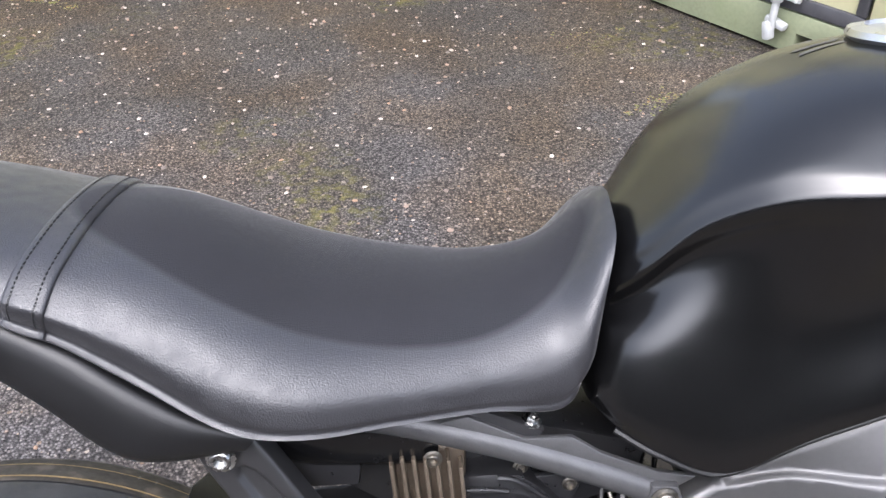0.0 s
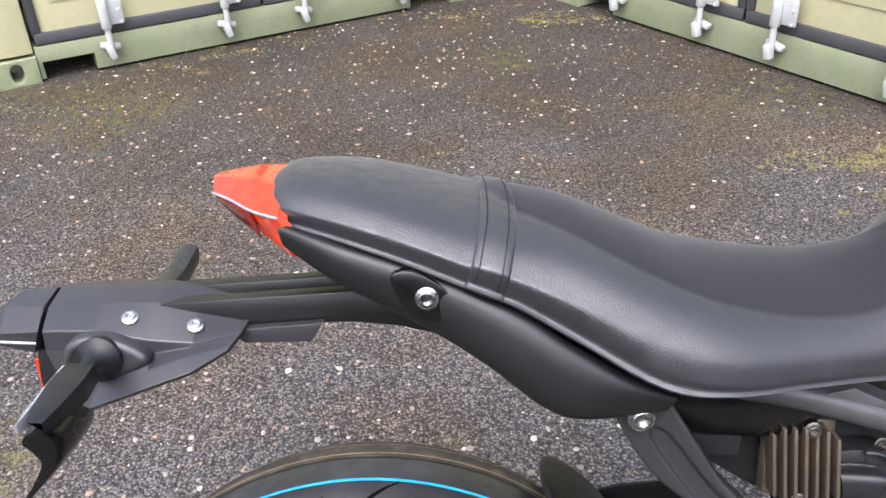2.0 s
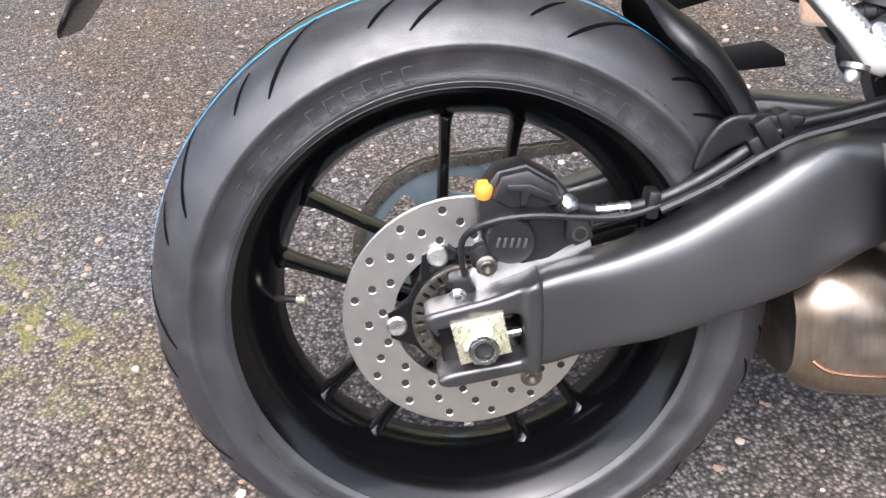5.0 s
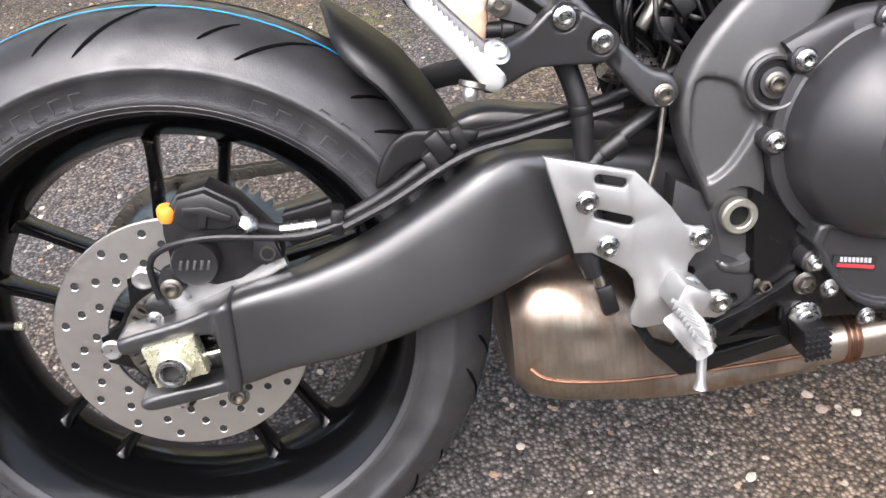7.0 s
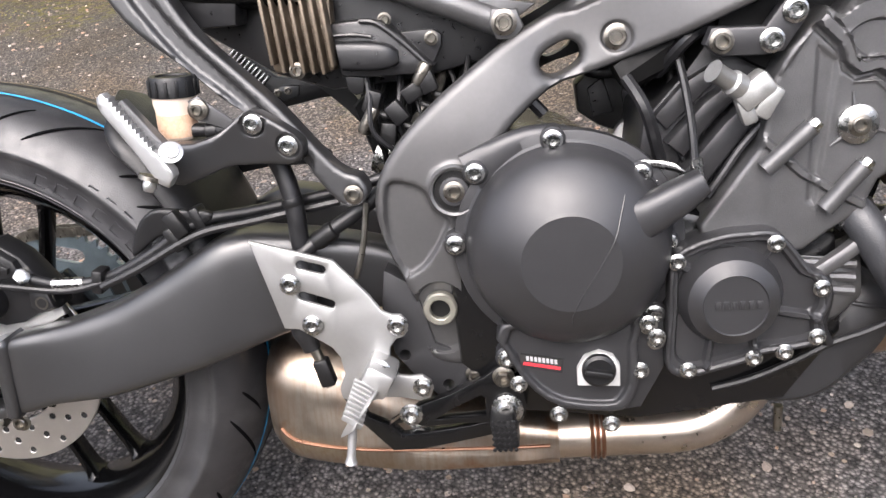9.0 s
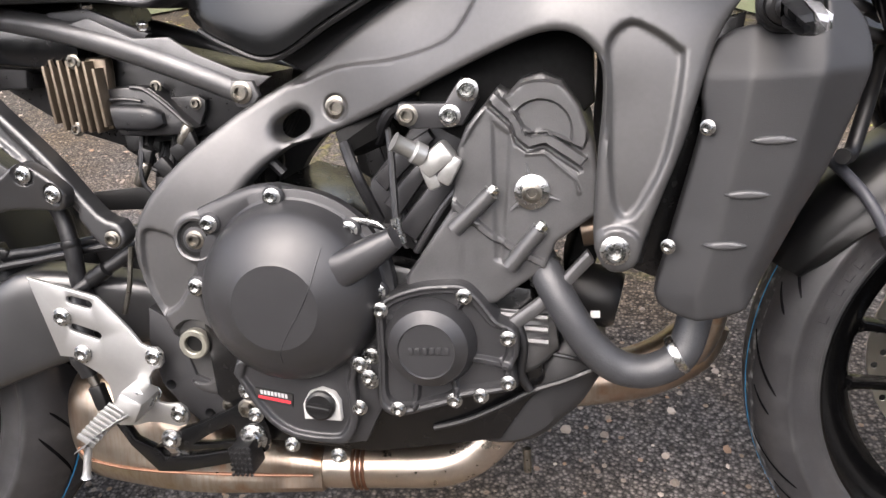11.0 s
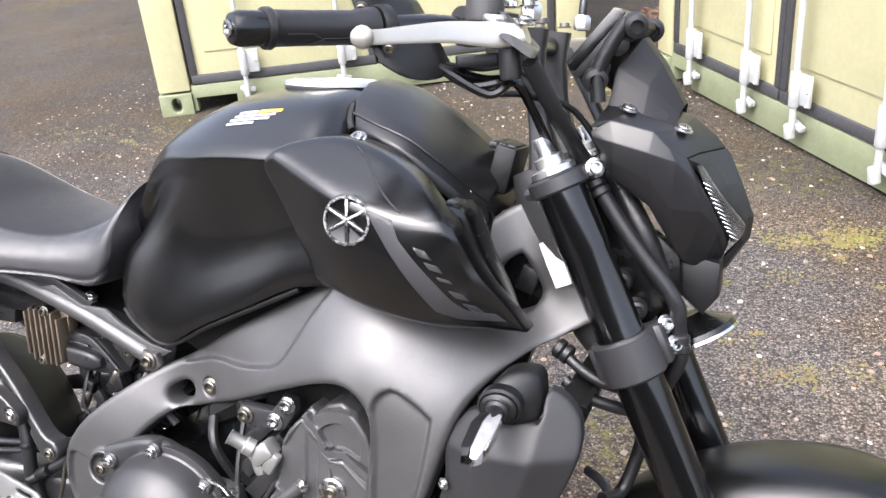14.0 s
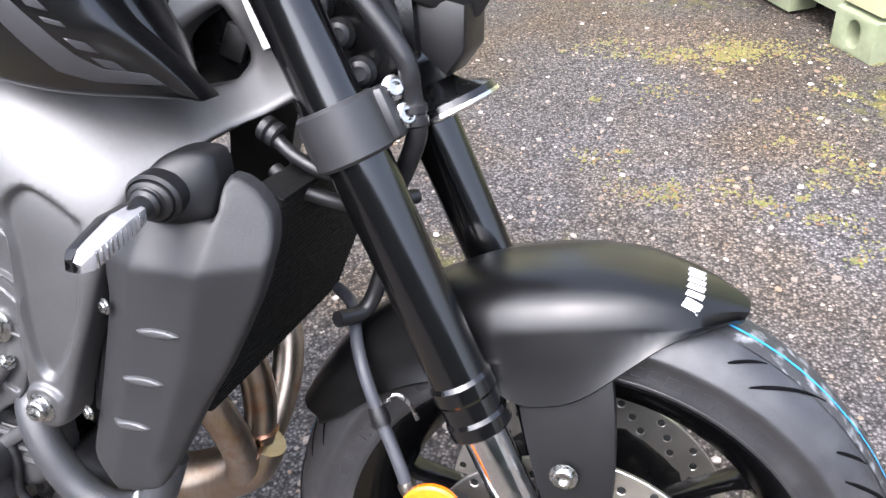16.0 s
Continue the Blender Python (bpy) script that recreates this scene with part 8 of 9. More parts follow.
bm = bmesh.new()
for y in (-0.0085, 0.0085):
    plate(arc(0.008, 0, 0.0072, -120, 120, 6) + arc(-0.008, 0, 0.0072, 60, 300, 6), y - 0.0011, y + 0.0011, 0, bm=bm)
for x in (-0.0079, 0.0079):
    lathe([(0.0035, -0.0115), (0.0035, 0.0115)], 8, pose(x, 0, 0, 90, 0, 0), bm=bm)
first = None
total = 2 * (C2 - C1).length * math.sin(off) + R2 * 2 * off + R1 * (2 * math.pi - 2 * off)
count = int(total / 0.01588)
for k in range(count):
    p, d = on_chain(k * total / count)
    mm = Matrix.Translation((p.x, 0.0955 + (0.0012 if k % 2 else -0.0012), p.z)) @ Matrix.Rotation(-d, 4, "Y")
    if first is None:
        first = part("link", bm, DARK_STEEL, chain)
        first.matrix_basis = mm
    else:
        again(first, "link", mm, chain)
part("chain_guard", plate([(0.200, 0.500), (0.287, 0.519), (0.356, 0.523), (0.381, 0.507), (0.384, 0.492), (0.300, 0.492), (0.210, 0.478)], 0.112, 0.116, 0.001), PLASTIC, bike, "black plastic chain guard")

# ---- hugger over the rear tyre ----
def hugger():
    shape = [(15, 0.094, 0.032), (30, 0.098, 0.032), (43, 0.095, 0.030), (50, 0.090, 0.030), (54, 0.075, 0.024), (56, 0.055, 0.014), (57.5, 0.030, 0.006), (58.5, 0.008, 0.002)]
    rows = []
    for k in range(24):
        a = 15 + 43.5 * k / 23
        w, skirt = between_h(shape, a)
        r0 = 0.334 + 0.014 * min(1, max(0, (a - 25) / 20))
        row = []
        for u, dr in ((-1.0, skirt), (-0.99, skirt * 0.75), (-0.90, skirt * 0.45), (-0.6, skirt * 0.16), (0, 0), (0.6, skirt * 0.16), (0.9, skirt * 0.45), (0.99, skirt * 0.75), (1.0, skirt)):
            rr = r0 - dr
            row.append(Vector((rr * math.cos(radians(a)), w * u, 0.315 + rr * math.sin(radians(a)))))
        rows.append(row + [Vector((p.x * 0.99, p.y * 0.965, 0.315 + (p.z - 0.315) * 0.99)) for p in row[::-1]])
    b = bmesh.new()
    skin(b, rows)
    return b


def between_h(table, a):
    for (a0, *v0), (a1, *v1) in zip(table, table[1:]):
        if a <= a1:
            f = min(1, max(0, (a - a0) / (a1 - a0)))
            return [p + (q - p) * f for p, q in zip(v0, v1)]
    return table[-1][1:]


hug = part("rear_hugger", hugger(), PLASTIC, bike, "black plastic mudguard over the rear tyre", crease=50)
part("hugger_side", casting([(0.226, 0.490), (0.242, 0.500), (0.262, 0.500), (0.282, 0.498), (0.302, 0.496), (0.302, 0.486), (0.270, 0.477), (0.240, 0.470), (0.210, 0.450), (0.214, 0.470)], thin_plate([(0.155, 0.630, -0.078), (0.185, 0.580, -0.098), (0.220, 0.520, -0.107), (0.215, 0.470, -0.104), (0.270, 0.485, -0.108)]), 0.006, 0.003, step=0.005), PLASTIC, hug, crease=50)
part("hugger_clip", box((0.016, 0.016, 0.028), pose(0.268, -0.112, 0.486, 0, -30, 0), 0.003), PLASTIC, hug)

# ---- pillion footrest, reservoir and electrics ----
teeth = []
for k in range(12):
    f = k / 11
    x, z = 0.2610 + 0.0360 * f, 0.6250 - 0.0430 * f
    teeth += [(x, z), (x + 0.0030, z + 0.0006), (x + 0.0030, z - 0.0030)]
pp = part("pillion_footrest", casting([(0.252, 0.626), (0.257, 0.629)] + teeth + [(0.304, 0.577), (0.317, 0.561), (0.318, 0.556), (0.311, 0.546), (0.302, 0.550), (0.283, 0.577), (0.254, 0.613), (0.251, 0.619)], thin_plate([(0.253, 0.622, -0.193), (0.285, 0.592, -0.203), (0.317, 0.560, -0.213), (0.302, 0.552, -0.210)]), 0.014, 0.0015, step=0.0045, smooth=1), ALU_WHITE, bike, "folded silver pillion footrest with saw-tooth ribs", crease=40)
part("footrest_back", beam([(0.272, 0.622, 0.260, 0.612, -0.180, 0.007), (0.310, 0.580, 0.298, 0.570, -0.192, 0.008)], 3, 12, 5), CAST_GREY, pp)
bolt((0.314, -0.200, 0.575), peg_bracket, 0.0075, (0.35, -0.75, 0.6), mat=ALU, tall=0.25)
part("hinge_washer", lathe([(0.011, 0), (0.011, 0.004), (0.006, 0.005)], 16, aim((0.294, -0.203, 0.556), (-0.35, -0.2, -1))), DARK_STEEL, pp)
part("spring_bolt", lathe([(0.0055, 0), (0.0065, 0.005), (0.0045, 0.010)], 10, aim((0.2925, -0.2035, 0.552), (-0.35, -0.2, -1))), ALU, pp)
# the other side's footrest and its plain black bracket
far_bracket = part("pillion_bracket", plate([(0.231, 0.627), (0.243, 0.625), (0.277, 0.599), (0.305, 0.595), (0.338, 0.602), (0.376, 0.593), (0.382, 0.569), (0.334, 0.567), (0.280, 0.557), (0.263, 0.569), (0.251, 0.583)], 0.162, 0.176, 0.003), PLASTIC, bike, "black pillion footrest bracket")
part("bracket_pocket", plate([(0.268, 0.579), (0.284, 0.588), (0.306, 0.586), (0.304, 0.572), (0.284, 0.566)], 0.158, 0.163, 0.002), CAST_BLACK, far_bracket)
for x, z in ((0.276, 0.578), (0.290, 0.580)):
    bolt((x, 0.158, z), far_bracket, 0.004, mat=DARK_STEEL)
far = part("pillion_footrest", beam([(0.2285, 0.638, 0.214, 0.632, 0.178, 0.007), (0.243, 0.622, 0.230, 0.612, 0.178, 0.008), (0.268, 0.596, 0.255, 0.586, 0.176, 0.008)], 3, 12, 5), CAST_GREY, bike, "folded silver pillion footrest with saw-tooth ribs")
for k in range(10):
    f = k / 9
    part("footrest_rib", box((0.017, 0.012, 0.0026), pose(0.2195 + 0.040 * f, 0.166 - 0.002 * f, 0.635 - 0.040 * f, 0, -42, 0), 0.0006), ALU_WHITE, far)
far_bracket.matrix_basis = far.matrix_basis = Matrix.Translation((0.016, 0.062, -0.009))
part("bracket_arm", tube([(0.385, 0.226, 0.572), (0.408, 0.205, 0.566), (0.425, 0.160, 0.560)], 0.011, 12), PLASTIC, bike)
up = (0.05, -0.02, 1)
res = part("brake_fluid_reservoir", lathe([(0.0150, 0), (0.0170, 0.003), (0.0180, 0.010), (0.0185, 0.026), (0.0200, 0.034), (0.0200, 0.042)], 32, aim((0.298, -0.138, 0.577), up)), FLUID, bike, "milky plastic rear brake fluid reservoir")
part("fluid", lathe([(0.0172, 0.003), (0.0184, 0.010), (0.0188, 0.024)], 32, aim((0.298, -0.138, 0.577), up)), surface("brake_fluid_tint", (0.62, 0.42, 0.29), 0.30), res)
top = aim((0.3005, -0.139, 0.617), up)
rcap = part("reservoir_cap", lathe([(0.0218, 0), (0.0222, 0.016), (0.0205, 0.0185), (0.0150, 0.0185), (0.0140, 0.0170), (0.0, 0.0170)], 28, top), PLASTIC, res, "black screw cap")
for k in range(14):
    part("cap_rib", box((0.0034, 0.0022, 0.0150), top @ pose(0.0222 * math.cos(2 * math.pi * k / 14), 0.0222 * math.sin(2 * math.pi * k / 14), 0.008, 0, 0, 360 * k / 14 + 90), 0.0006), PLASTIC, rcap)
part("reservoir_spout", lathe([(0.0065, 0), (0.0065, 0.012), (0.0080, 0.013), (0.0080, 0.022)], 14, aim((0.314, -0.142, 0.584), (1, 0.1, -0.05))), HOSE, res)
part("reservoir_hose", tube([(0.334, -0.139, 0.583), (0.352, -0.132, 0.580), (0.372, -0.122, 0.562), (0.385, -0.118, 0.538), (0.394, -0.122, 0.500), (0.396, -0.122, 0.455), (0.412, -0.12, 0.41)], 0.0095, 14), HOSE, bike, "black rubber reservoir hose")
part("hose_band", lathe([(0.0100, -0.004), (0.0112, 0), (0.0100, 0.004)], 16, aim((0.393, -0.122, 0.505), (0.15, 0, -1))), PLASTIC, bike)
part("reservoir_bracket", plate([(0.316, 0.612), (0.326, 0.616), (0.336, 0.608), (0.356, 0.592), (0.350, 0.584), (0.322, 0.594)], -0.150, -0.146, 0.001), CAST_GREY, res)
part("bolt_collar", lathe([(0.0095, 0), (0.0095, 0.004), (0.007, 0.005)], 18, aim((0.326, -0.150, 0.604), (0, -1, 0))), DARK_STEEL, res)
bolt((0.326, -0.1545, 0.604), res, 0.0055, mat=DARK_STEEL)
reg = part("voltage_regulator", box((0.064, 0.020, 0.080), pose(0.411, -0.068, 0.662, 0, 2, 0), 0.006), FINNED, bike, "finned bronze-grey voltage regulator")
for k in range(7):
    part("cooling_fin", box((0.0036, 0.020, 0.077 - (0.014 if k in (0, 6) else 0)), pose(0.382 + 0.0097 * k, -0.086, 0.6645 - 0.0010 * k, 0, -4, 0), 0.0010), FINNED, reg)
for dx, dz in ((0.004, 0.036), (-0.004, -0.036)):
    bolt((0.411 + dx, -0.092, 0.662 + dz), reg, 0.0058, mat=DARK_STEEL)
boot = part("connector_boot", plate([(0.439, 0.667), (0.446, 0.616), (0.471, 0.613), (0.530, 0.613), (0.538, 0.620), (0.525, 0.632), (0.509, 0.650), (0.490, 0.666), (0.465, 0.668)], -0.078, -0.040, 0.004), PLASTIC_GREY, bike, "dark moulded connector cover")
part("boot_bulge", beam([(0.446, 0.650, 0.450, 0.622, -0.078, 0.012), (0.480, 0.648, 0.480, 0.620, -0.080, 0.013), (0.496, 0.644, 0.498, 0.622, -0.080, 0.012), (0.504, 0.638, 0.505, 0.626, -0.079, 0.008)], 4, 18, 4), PLASTIC_GREY, boot)
part("boot_rib", tube([(0.470, -0.081, 0.667), (0.486, -0.082, 0.664), (0.508, -0.081, 0.646), (0.534, -0.080, 0.619)], 0.0026, 8), PLASTIC_GREY, boot)
part("boot_rib", tube([(0.443, -0.080, 0.655), (0.462, -0.081, 0.655), (0.480, -0.081, 0.652)], 0.0020, 8), PLASTIC_GREY, boot)
part("boot_ear", plate([(0.505, 0.653), (0.538, 0.654), (0.546, 0.648), (0.545, 0.638), (0.534, 0.617)], -0.064, -0.058, 0.0015), PLASTIC_GREY, boot)
part("boot_foot", plate([(0.448, 0.617), (0.470, 0.617), (0.465, 0.598), (0.457, 0.596), (0.450, 0.601)], -0.072, -0.062, 0.002), PLASTIC, boot)
part("battery_box", plate([(0.285, 0.745), (0.370, 0.735), (0.610, 0.672), (0.598, 0.622), (0.520, 0.605), (0.430, 0.600), (0.372, 0.620), (0.300, 0.668)], -0.050, 0.060, 0.006), PLASTIC_GREY, bike, "dark plastic battery tray")
part("side_panel", plate([(0.278, 0.750), (0.362, 0.738), (0.352, 0.672), (0.300, 0.672)], -0.088, -0.050, 0.004), PLASTIC_GREY, bike)
for x, z in ((0.492, 0.666), (0.536, 0.645), (0.458, 0.605)):
    bolt((x, -0.066, z), bike, 0.005, mat=DARK_STEEL)
# wiring behind the frame and over the gearbox
wires = random.Random(11)
for k in range(30):
    x, lean = 0.462 + 0.0046 * k, wires.uniform(-0.030, 0.045)
    y = -0.085 + 0.10 * wires.random()
    part("wire", tube([(x + lean, y + 0.02, 0.625), (x + lean * 0.7 + wires.uniform(-0.008, 0.008), y, 0.596), (x + wires.uniform(-0.012, 0.012), y - 0.006, 0.560), (x - lean * 0.6 + 0.01, y + 0.012, 0.522), (x - lean * 0.6, y + 0.04, 0.480)], (0.0019, 0.0026, 0.0036, 0.0052)[k % 4], 7), (HOSE, CORE, PLASTIC_GREY, HOSE, DARK_STEEL, HOSE, CORE)[k % 7], bike)
for x, y, z, a in ((0.474, -0.078, 0.590, 20), (0.498, -0.082, 0.578, -35), (0.515, -0.072, 0.596, 60), (0.486, -0.070, 0.556, 10), (0.530, -0.080, 0.606, -20)):
    part("wire_connector", box((0.016, 0.012, 0.022), pose(x, y, z, 0, a, 0), 0.002), PLASTIC, bike)
    part("wire_tie", lathe([(0.0065, -0.002), (0.0075, 0), (0.0065, 0.002)], 12, aim((x + 0.012, y, z - 0.014), (0.4, 0, 1))), INK, bike)
for x, z, tall in ((0.462, 0.560, 0.026), (0.520, 0.604, 0.020)):
    part("cable_sleeve", lathe([(0.006, 0), (0.0068, 0.003), (0.0068, tall), (0.005, tall + 0.003)], 14, aim((x, -0.080, z), (0.5, -0.1, 0.85))), DARK_STEEL, bike)
# dull black sheet added as the shade behind the linkage, no real part
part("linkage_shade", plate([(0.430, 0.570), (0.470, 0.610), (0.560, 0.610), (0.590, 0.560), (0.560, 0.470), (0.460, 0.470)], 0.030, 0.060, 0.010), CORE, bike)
part("shock_absorber", lathe([(0.022, 0), (0.024, 0.01), (0.024, 0.10), (0.020, 0.12), (0.020, 0.16)], 24, aim((0.455, 0.02, 0.52), (0.75, 0, -0.3))), STEEL, bike)
part("throttle_body", beam([(0.700, 0.62, 0.72, 0.58, 0, 0.12), (0.745, 0.66, 0.775, 0.60, 0, 0.12)], 3, 16, 3), CORE, bike)
# dull black filler stands in for the shade between head and air box
part("head_gap_filler", plate([(0.790, 0.625), (0.800, 0.668), (0.880, 0.698), (0.940, 0.712), (0.966, 0.690), (0.966, 0.630), (0.930, 0.600), (0.850, 0.590)], -0.120, 0.100, 0.006), CORE, bike, "added black plate that darkens the gap above the cylinder head")
part("air_box", plate([(0.62, 0.70), (0.74, 0.755), (0.93, 0.80), (0.92, 0.74), (0.80, 0.68), (0.70, 0.655)], -0.09, 0.09, 0.008), PLASTIC, bike)
# fasteners along the seat rail
part("seat_lug", plate([(0.395, 0.750), (0.440, 0.752), (0.508, 0.722), (0.500, 0.714), (0.440, 0.735), (0.400, 0.738)], -0.096, -0.084, 0.002), CAST_BLACK, bike)
for x, z in ((0.438, 0.750), (0.498, 0.727)):
    bolt((x, -0.088, z), bike, 0.0062, (0.2, -0.3, 1), tall=0.9)


# faded paint marks on the tyre's crown
CHALK = surface("faded_tyre_print", (0.17, 0.17, 0.165), 0.8, 0.0, 0.3, 200)
for x in (-0.125, -0.108, -0.091, -0.074, 0.085, 0.100, 0.116, 0.132):
    for u0, u1, v0, v1 in ((-0.005, -0.0034, -0.006, 0.006), (0.0034, 0.005, -0.006, 0.006), (-0.0034, 0.0034, 0.0045, 0.006)):
        part("print_bar", drape(rear_tyre, [(u0, v0), (u1, v0), (u1, v1), (u0, v1)], (x, 0.036, 0.72), (1, 0, 0), (0, 1, 0)), CHALK, rear_tyre)

# ---- engine details ----
def boss(x, z, y0, y1, r, parent, mat=None):
    return part("boss", lathe([(r, 0), (r, abs(y1 - y0) - 0.002), (r * 0.85, abs(y1 - y0))], 20, aim((x, y0, z), (0, -1, 0))), mat or CAST_BLACK, parent)


for x, z in ((0.646, 0.556), (0.722, 0.520), (0.575, 0.530), (0.552, 0.463), (0.733, 0.385), (0.593, 0.345), (0.745, 0.455)):
    boss(x, z, -0.136, -0.158, 0.0115, engine)
part("cover_crease", tube(pressed(clutch, [(0.704, -0.25, 0.512), (0.699, -0.25, 0.495), (0.693, -0.25, 0.476), (0.680, -0.25, 0.452), (0.666, -0.25, 0.430), (0.657, -0.25, 0.412), (0.655, -0.25, 0.398)], (0, 1, 0)), 0.0008, 6), CAST_BLACK, clutch)
part("cover_neck", beam([(0.560, 0.545, 0.585, 0.505, -0.145, 0.010), (0.620, 0.566, 0.625, 0.540, -0.140, 0.012), (0.668, 0.562, 0.670, 0.535, -0.140, 0.012), (0.718, 0.532, 0.705, 0.505, -0.142, 0.010)], 4, 14, 3), CAST_BLACK, engine)
for k in range(6):
    part("maker_mark", box((0.0045, 0.0016, 0.0075), pose(0.783 + 0.0072 * k, -0.1937, 0.405, 0, 0, 0), 0.0004), CAST_BLACK, gen)
# cylinder side: parting ribs, cam arch, embossed edge
part("diagonal_rib", beam([(0.955, 0.492, 0.962, 0.480, -0.148, 0.008), (0.915, 0.452, 0.922, 0.440, -0.150, 0.008), (0.872, 0.420, 0.880, 0.408, -0.150, 0.007)], 3, 10, 3), CAST_GREY, head_cover)
for k in range(3):
    a = radians(100 + 120 * k)
    part("plug_ear", beam([(0.905 + 0.014 * math.cos(a) - 0.003 * math.sin(a), 0.552 + 0.014 * math.sin(a) + 0.003 * math.cos(a), 0.905 + 0.014 * math.cos(a) + 0.003 * math.sin(a), 0.552 + 0.014 * math.sin(a) - 0.003 * math.cos(a), -0.154, 0.004), (0.905 + 0.028 * math.cos(a) - 0.001 * math.sin(a), 0.552 + 0.028 * math.sin(a) + 0.001 * math.cos(a), 0.905 + 0.028 * math.cos(a) + 0.001 * math.sin(a), 0.552 + 0.028 * math.sin(a) - 0.001 * math.cos(a), -0.153, 0.003)], 2, 8, 3), CAST_GREY, head_cover)
# water pump side, hoses and clips low on the right
part("pump_body", beam([(0.860, 0.435, 0.870, 0.350, -0.125, 0.020), (0.890, 0.430, 0.900, 0.360, -0.125, 0.022), (0.920, 0.440, 0.925, 0.380, -0.120, 0.020)], 3, 14, 3), CAST_GREY, bike, "grey cast water pump")
for z in (0.425, 0.412, 0.399):
    part("pump_fin", tube([(0.868, -0.143, z), (0.915, -0.145, z - 0.004)], 0.0045, 8, smooth=False), CAST_GREY, bike)
part("thin_pipe", tube([(0.884, -0.150, 0.420), (0.890, -0.152, 0.395), (0.886, -0.152, 0.365), (0.894, -0.150, 0.345)], 0.0048, 10), HOSE, bike)
part("hose_clamp", lathe([(0.0195, -0.004), (0.0205, 0), (0.0195, 0.004)], 24, aim((0.914, -0.135, 0.466), (0.6, -0.6, -0.6))), STEEL, hose, "steel hose clamp")
part("hose_clamp", lathe([(0.0195, -0.004), (0.0205, 0), (0.0195, 0.004)], 24, aim((1.040, -0.151, 0.384), (0.9, 0, 0.5))), STEEL, hose)
pot = part("starter_motor", lathe([(0.034, -0.09), (0.034, 0.0), (0.0325, 0.004), (0.0300, 0.0055), (0.0, 0.0065)], 40, aim((0.747, 0.036, 0.507), (-0.05, -1, 0.12))), BARE_CAST, bike, "bare cast starter motor above the gearbox")
part("terminal_boot", lathe([(0.0155, 0), (0.0155, 0.008), (0.0115, 0.010), (0.0110, 0.016), (0.0, 0.0175)], 8, aim((0.750, 0.029, 0.510), (-0.05, -1, 0.12))), PLASTIC, pot)
part("terminal_cable", tube([(0.751, 0.012, 0.515), (0.752, 0.008, 0.540), (0.752, 0.004, 0.575), (0.745, 0.0, 0.620)], 0.0072, 12), HOSE, pot)
part("motor_foot", box((0.040, 0.012, 0.014), pose(0.747, 0.026, 0.486), 0.002), BARE_CAST, pot)
for x in (0.733, 0.744, 0.757):
    bolt((x, 0.018, 0.492), pot, 0.0048, (0, -0.3, 1), tall=1.0)
part("lead_cable", tube([(0.760, -0.06, 0.640), (0.762, -0.070, 0.590), (0.763, -0.085, 0.545), (0.772, -0.110, 0.512), (0.790, -0.13, 0.490)], 0.0042, 10), HOSE, bike, "black lead over the gearbox")
coil = part("coil_box", plate([(0.677, 0.574), (0.698, 0.592), (0.759, 0.588), (0.761, 0.526), (0.731, 0.516), (0.702, 0.528), (0.680, 0.544)], 0.05, 0.09, 0.005), PLASTIC, bike, "black plastic coil housing")
part("coil_panel", plate([(0.691, 0.570), (0.708, 0.582), (0.719, 0.542), (0.696, 0.539)], 0.046, 0.052, 0.002), PLASTIC_GREY, coil)
part("coil_panel", plate([(0.727, 0.578), (0.750, 0.580), (0.752, 0.553), (0.729, 0.550)], 0.046, 0.052, 0.002), PLASTIC_GREY, coil)
part("coil_hose", tube([(0.690, 0.040, 0.590), (0.715, 0.030, 0.588), (0.735, 0.030, 0.600), (0.742, 0.03, 0.640)], 0.0060, 12), HOSE, coil)
part("block_ledge", plate([(0.724, 0.520), (0.757, 0.517), (0.764, 0.492), (0.746, 0.496), (0.730, 0.508)], -0.142, -0.120, 0.003), CAST_GREY, block)
for x, z in ((0.735, 0.513), (0.759, 0.502)):
    bolt((x, -0.144, z), block, 0.006, (0, -0.9, 0.4), tall=0.8)
part("clutch_arm", beam([(0.722, 0.532, 0.730, 0.524, -0.150, 0.004), (0.752, 0.528, 0.756, 0.518, -0.156, 0.004), (0.775, 0.505, 0.782, 0.500, -0.160, 0.004)], 3, 10, 3), STEEL, bike)
part("clutch_cable", tube([(0.770, -0.155, 0.515), (0.768, -0.145, 0.560), (0.762, -0.12, 0.610), (0.75, -0.09, 0.66)], 0.0038, 8), HOSE, bike)
part("cable_adjuster", lathe([(0.0055, 0), (0.0055, 0.008), (0.004, 0.009), (0.004, 0.018), (0.0055, 0.019), (0.0055, 0.026)], 10, aim((0.775, -0.158, 0.505), (-0.2, 0, 1))), STEEL, bike)
for k, (a, b) in enumerate((((0.600, -0.08, 0.585), (0.640, -0.10, 0.570)), ((0.790, -0.11, 0.640), (0.745, -0.10, 0.600)), ((0.715, -0.12, 0.600), (0.745, -0.12, 0.520)))):
    part("small_hose", tube([a, ((a[0] + b[0]) / 2, a[1] - 0.02, (a[2] + b[2]) / 2 + 0.012), b], 0.006, 8), HOSE, bike)
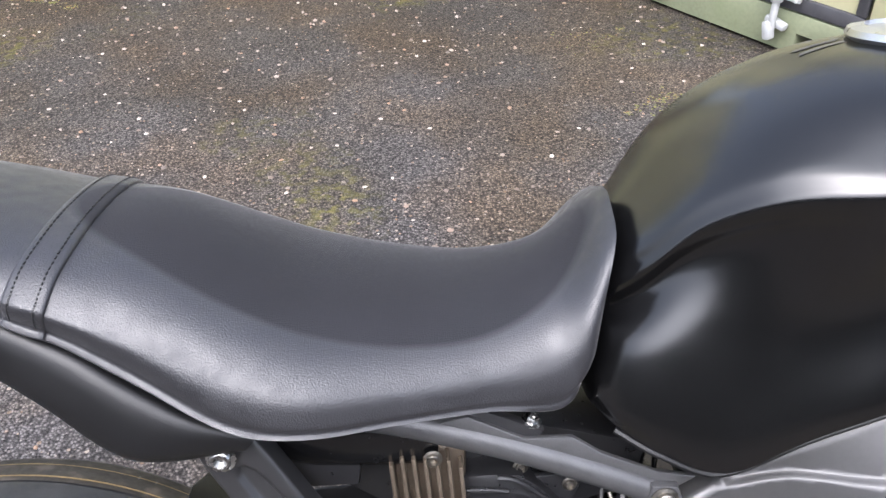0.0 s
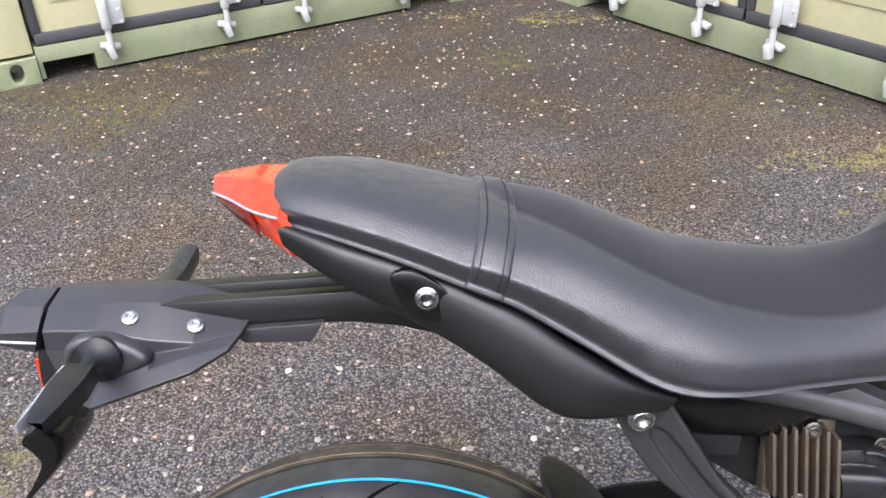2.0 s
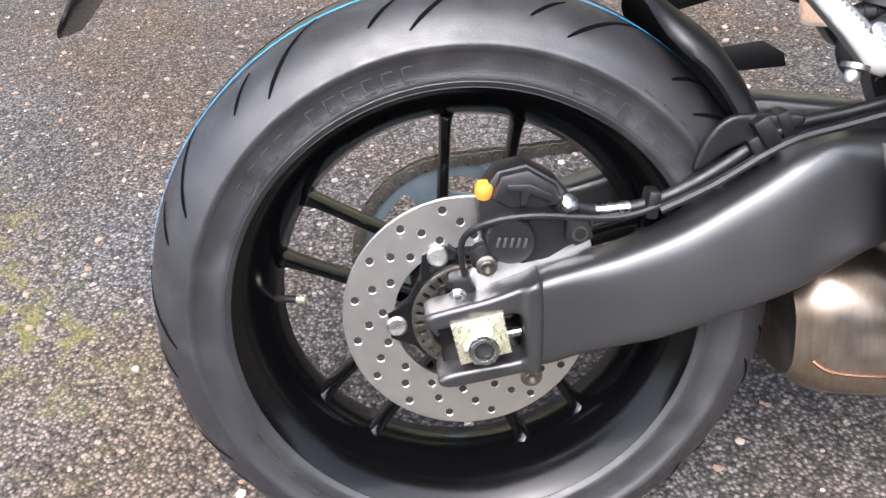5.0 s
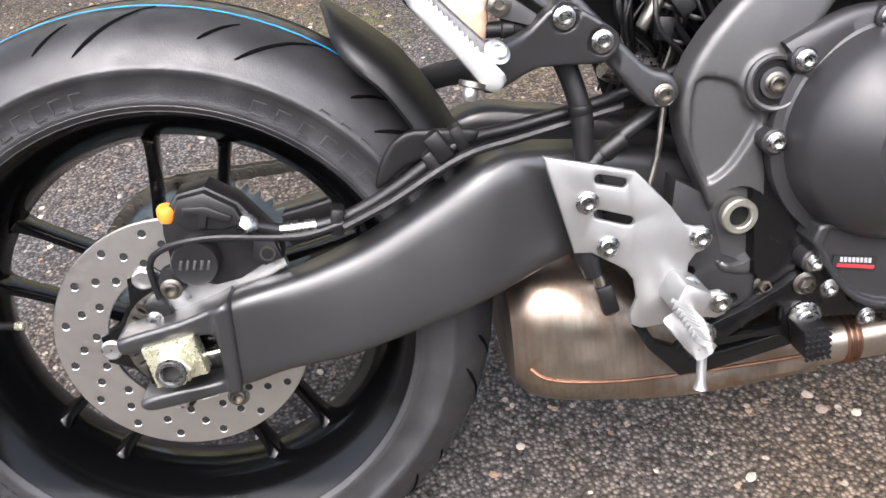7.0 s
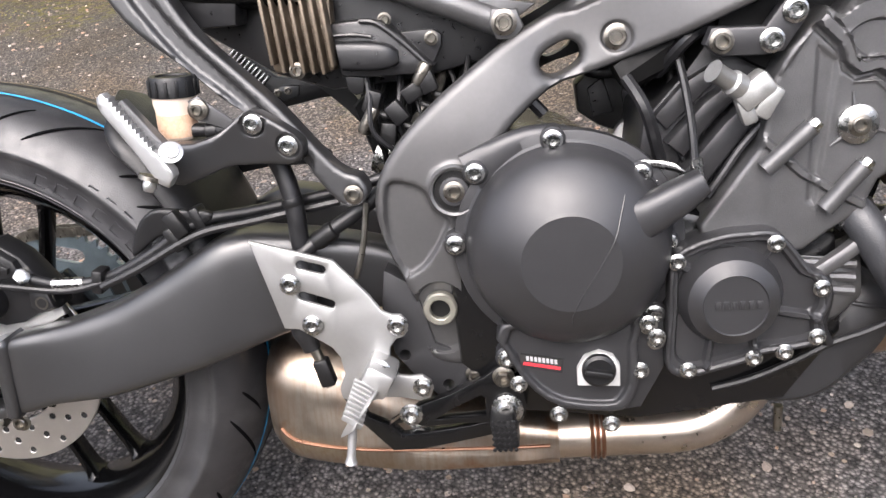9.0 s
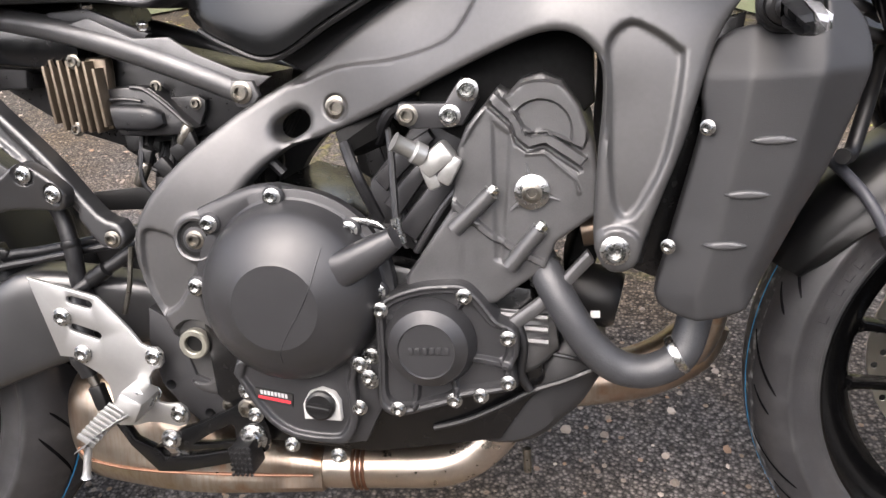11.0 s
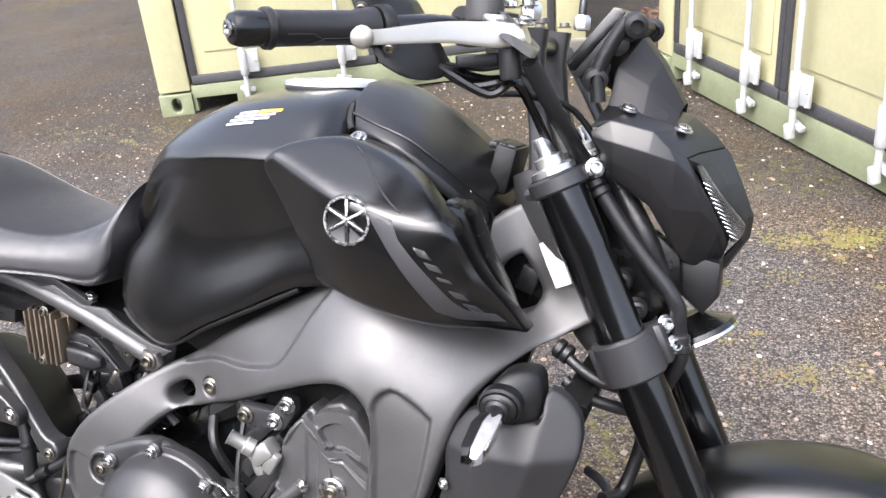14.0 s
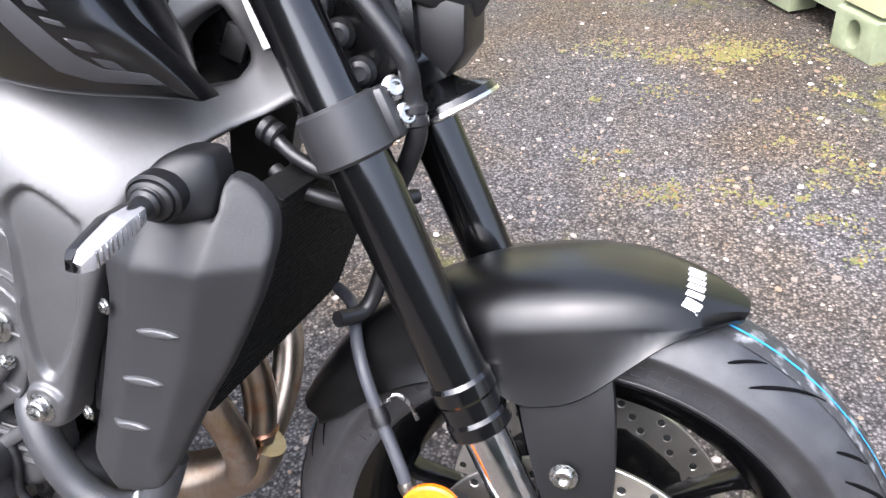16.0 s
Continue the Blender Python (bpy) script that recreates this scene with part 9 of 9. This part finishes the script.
# foot of the frame, links and pedal gear
part("frame_foot", plate([(0.476, 0.430), (0.505, 0.412), (0.520, 0.350), (0.560, 0.330), (0.580, 0.330), (0.575, 0.300), (0.520, 0.290), (0.500, 0.310), (0.478, 0.340), (0.470, 0.390)], -0.126, -0.090, 0.004, [circle(0.488, 0.338, 0.006, 10), circle(0.530, 0.303, 0.006, 10)]), CAST_BLACK, bike)
for x, z in ((0.558, 0.316), (0.595, 0.322), (0.590, 0.303)):
    bolt((x, -0.130, z), bike, 0.0068, mat=DARK_STEEL, tall=0.9)
bolt((0.494, -0.128, 0.266), bike, 0.0085, tall=0.8)
part("master_rod", tube([(0.392, -0.135, 0.372), (0.402, -0.136, 0.340), (0.410, -0.137, 0.312)], 0.0055, 10), DARK_STEEL, bike)
part("rod_boot", lathe([(0.012, 0), (0.013, 0.01), (0.010, 0.02), (0.009, 0.03)], 16, aim((0.388, -0.135, 0.382), (0.25, 0, -1))), HOSE, bike)
part("rod_clevis", box((0.016, 0.014, 0.030), pose(0.406, -0.137, 0.328, 0, -14, 0), 0.003), PLASTIC, bike)
part("brake_master", lathe([(0.012, 0), (0.012, 0.06), (0.009, 0.064)], 18, aim((0.395, -0.132, 0.385), (-0.05, 0, 1))), CAST_BLACK, bike)
part("swing_hose", tube([(0.395, -0.128, 0.452), (0.421, -0.118, 0.469), (0.458, -0.112, 0.491), (0.50, -0.10, 0.52)], 0.0075, 12), HOSE, bike)
part("hose_collar", lathe([(0.009, 0), (0.010, 0.006), (0.009, 0.012), (0.010, 0.018), (0.009, 0.024)], 14, aim((0.410, -0.122, 0.462), (0.85, 0, 0.52))), PLASTIC, bike)
part("switch_wire", tube([(0.466, -0.125, 0.500), (0.458, -0.128, 0.455), (0.448, -0.130, 0.425)], 0.003, 8), DARK_STEEL, bike)
for k in range(9):
    f = k / 8
    part("peg_rib", box((0.020, 0.0028, 0.006), pose(0.456, -0.190 - 0.058 * f, 0.338 - 0.006 * f, 0, 35, 0), 0.0006), ALU_WHITE, peg)
part("peg_spring", tube([(0.478 + 0.006 * math.cos(a), -0.172 + 0.0015 * a, 0.336 + 0.006 * math.sin(a)) for a in (0.7 * k for k in range(30))], 0.0013, 6, 1), STEEL, peg)
bolt((0.470, -0.176, 0.345), peg, 0.008, (0.2, -1, 0.3), tall=0.4)
for k in range(30):
    part("grip_nub", box((0.0036, 0.0022, 0.0036), pose(0.5766 + 0.0052 * (k % 5), -0.1845, 0.2606 + 0.0060 * (k // 5), 0, 45, 0), 0.0006), PLASTIC, pedal)
# heel plate inset, exhaust drain
part("stub_bolt", lathe([(0.005, 0), (0.005, 0.03)], 10, aim((0.880, -0.05, 0.225), (0, 0, -1))), DARK_STEEL, pipe)
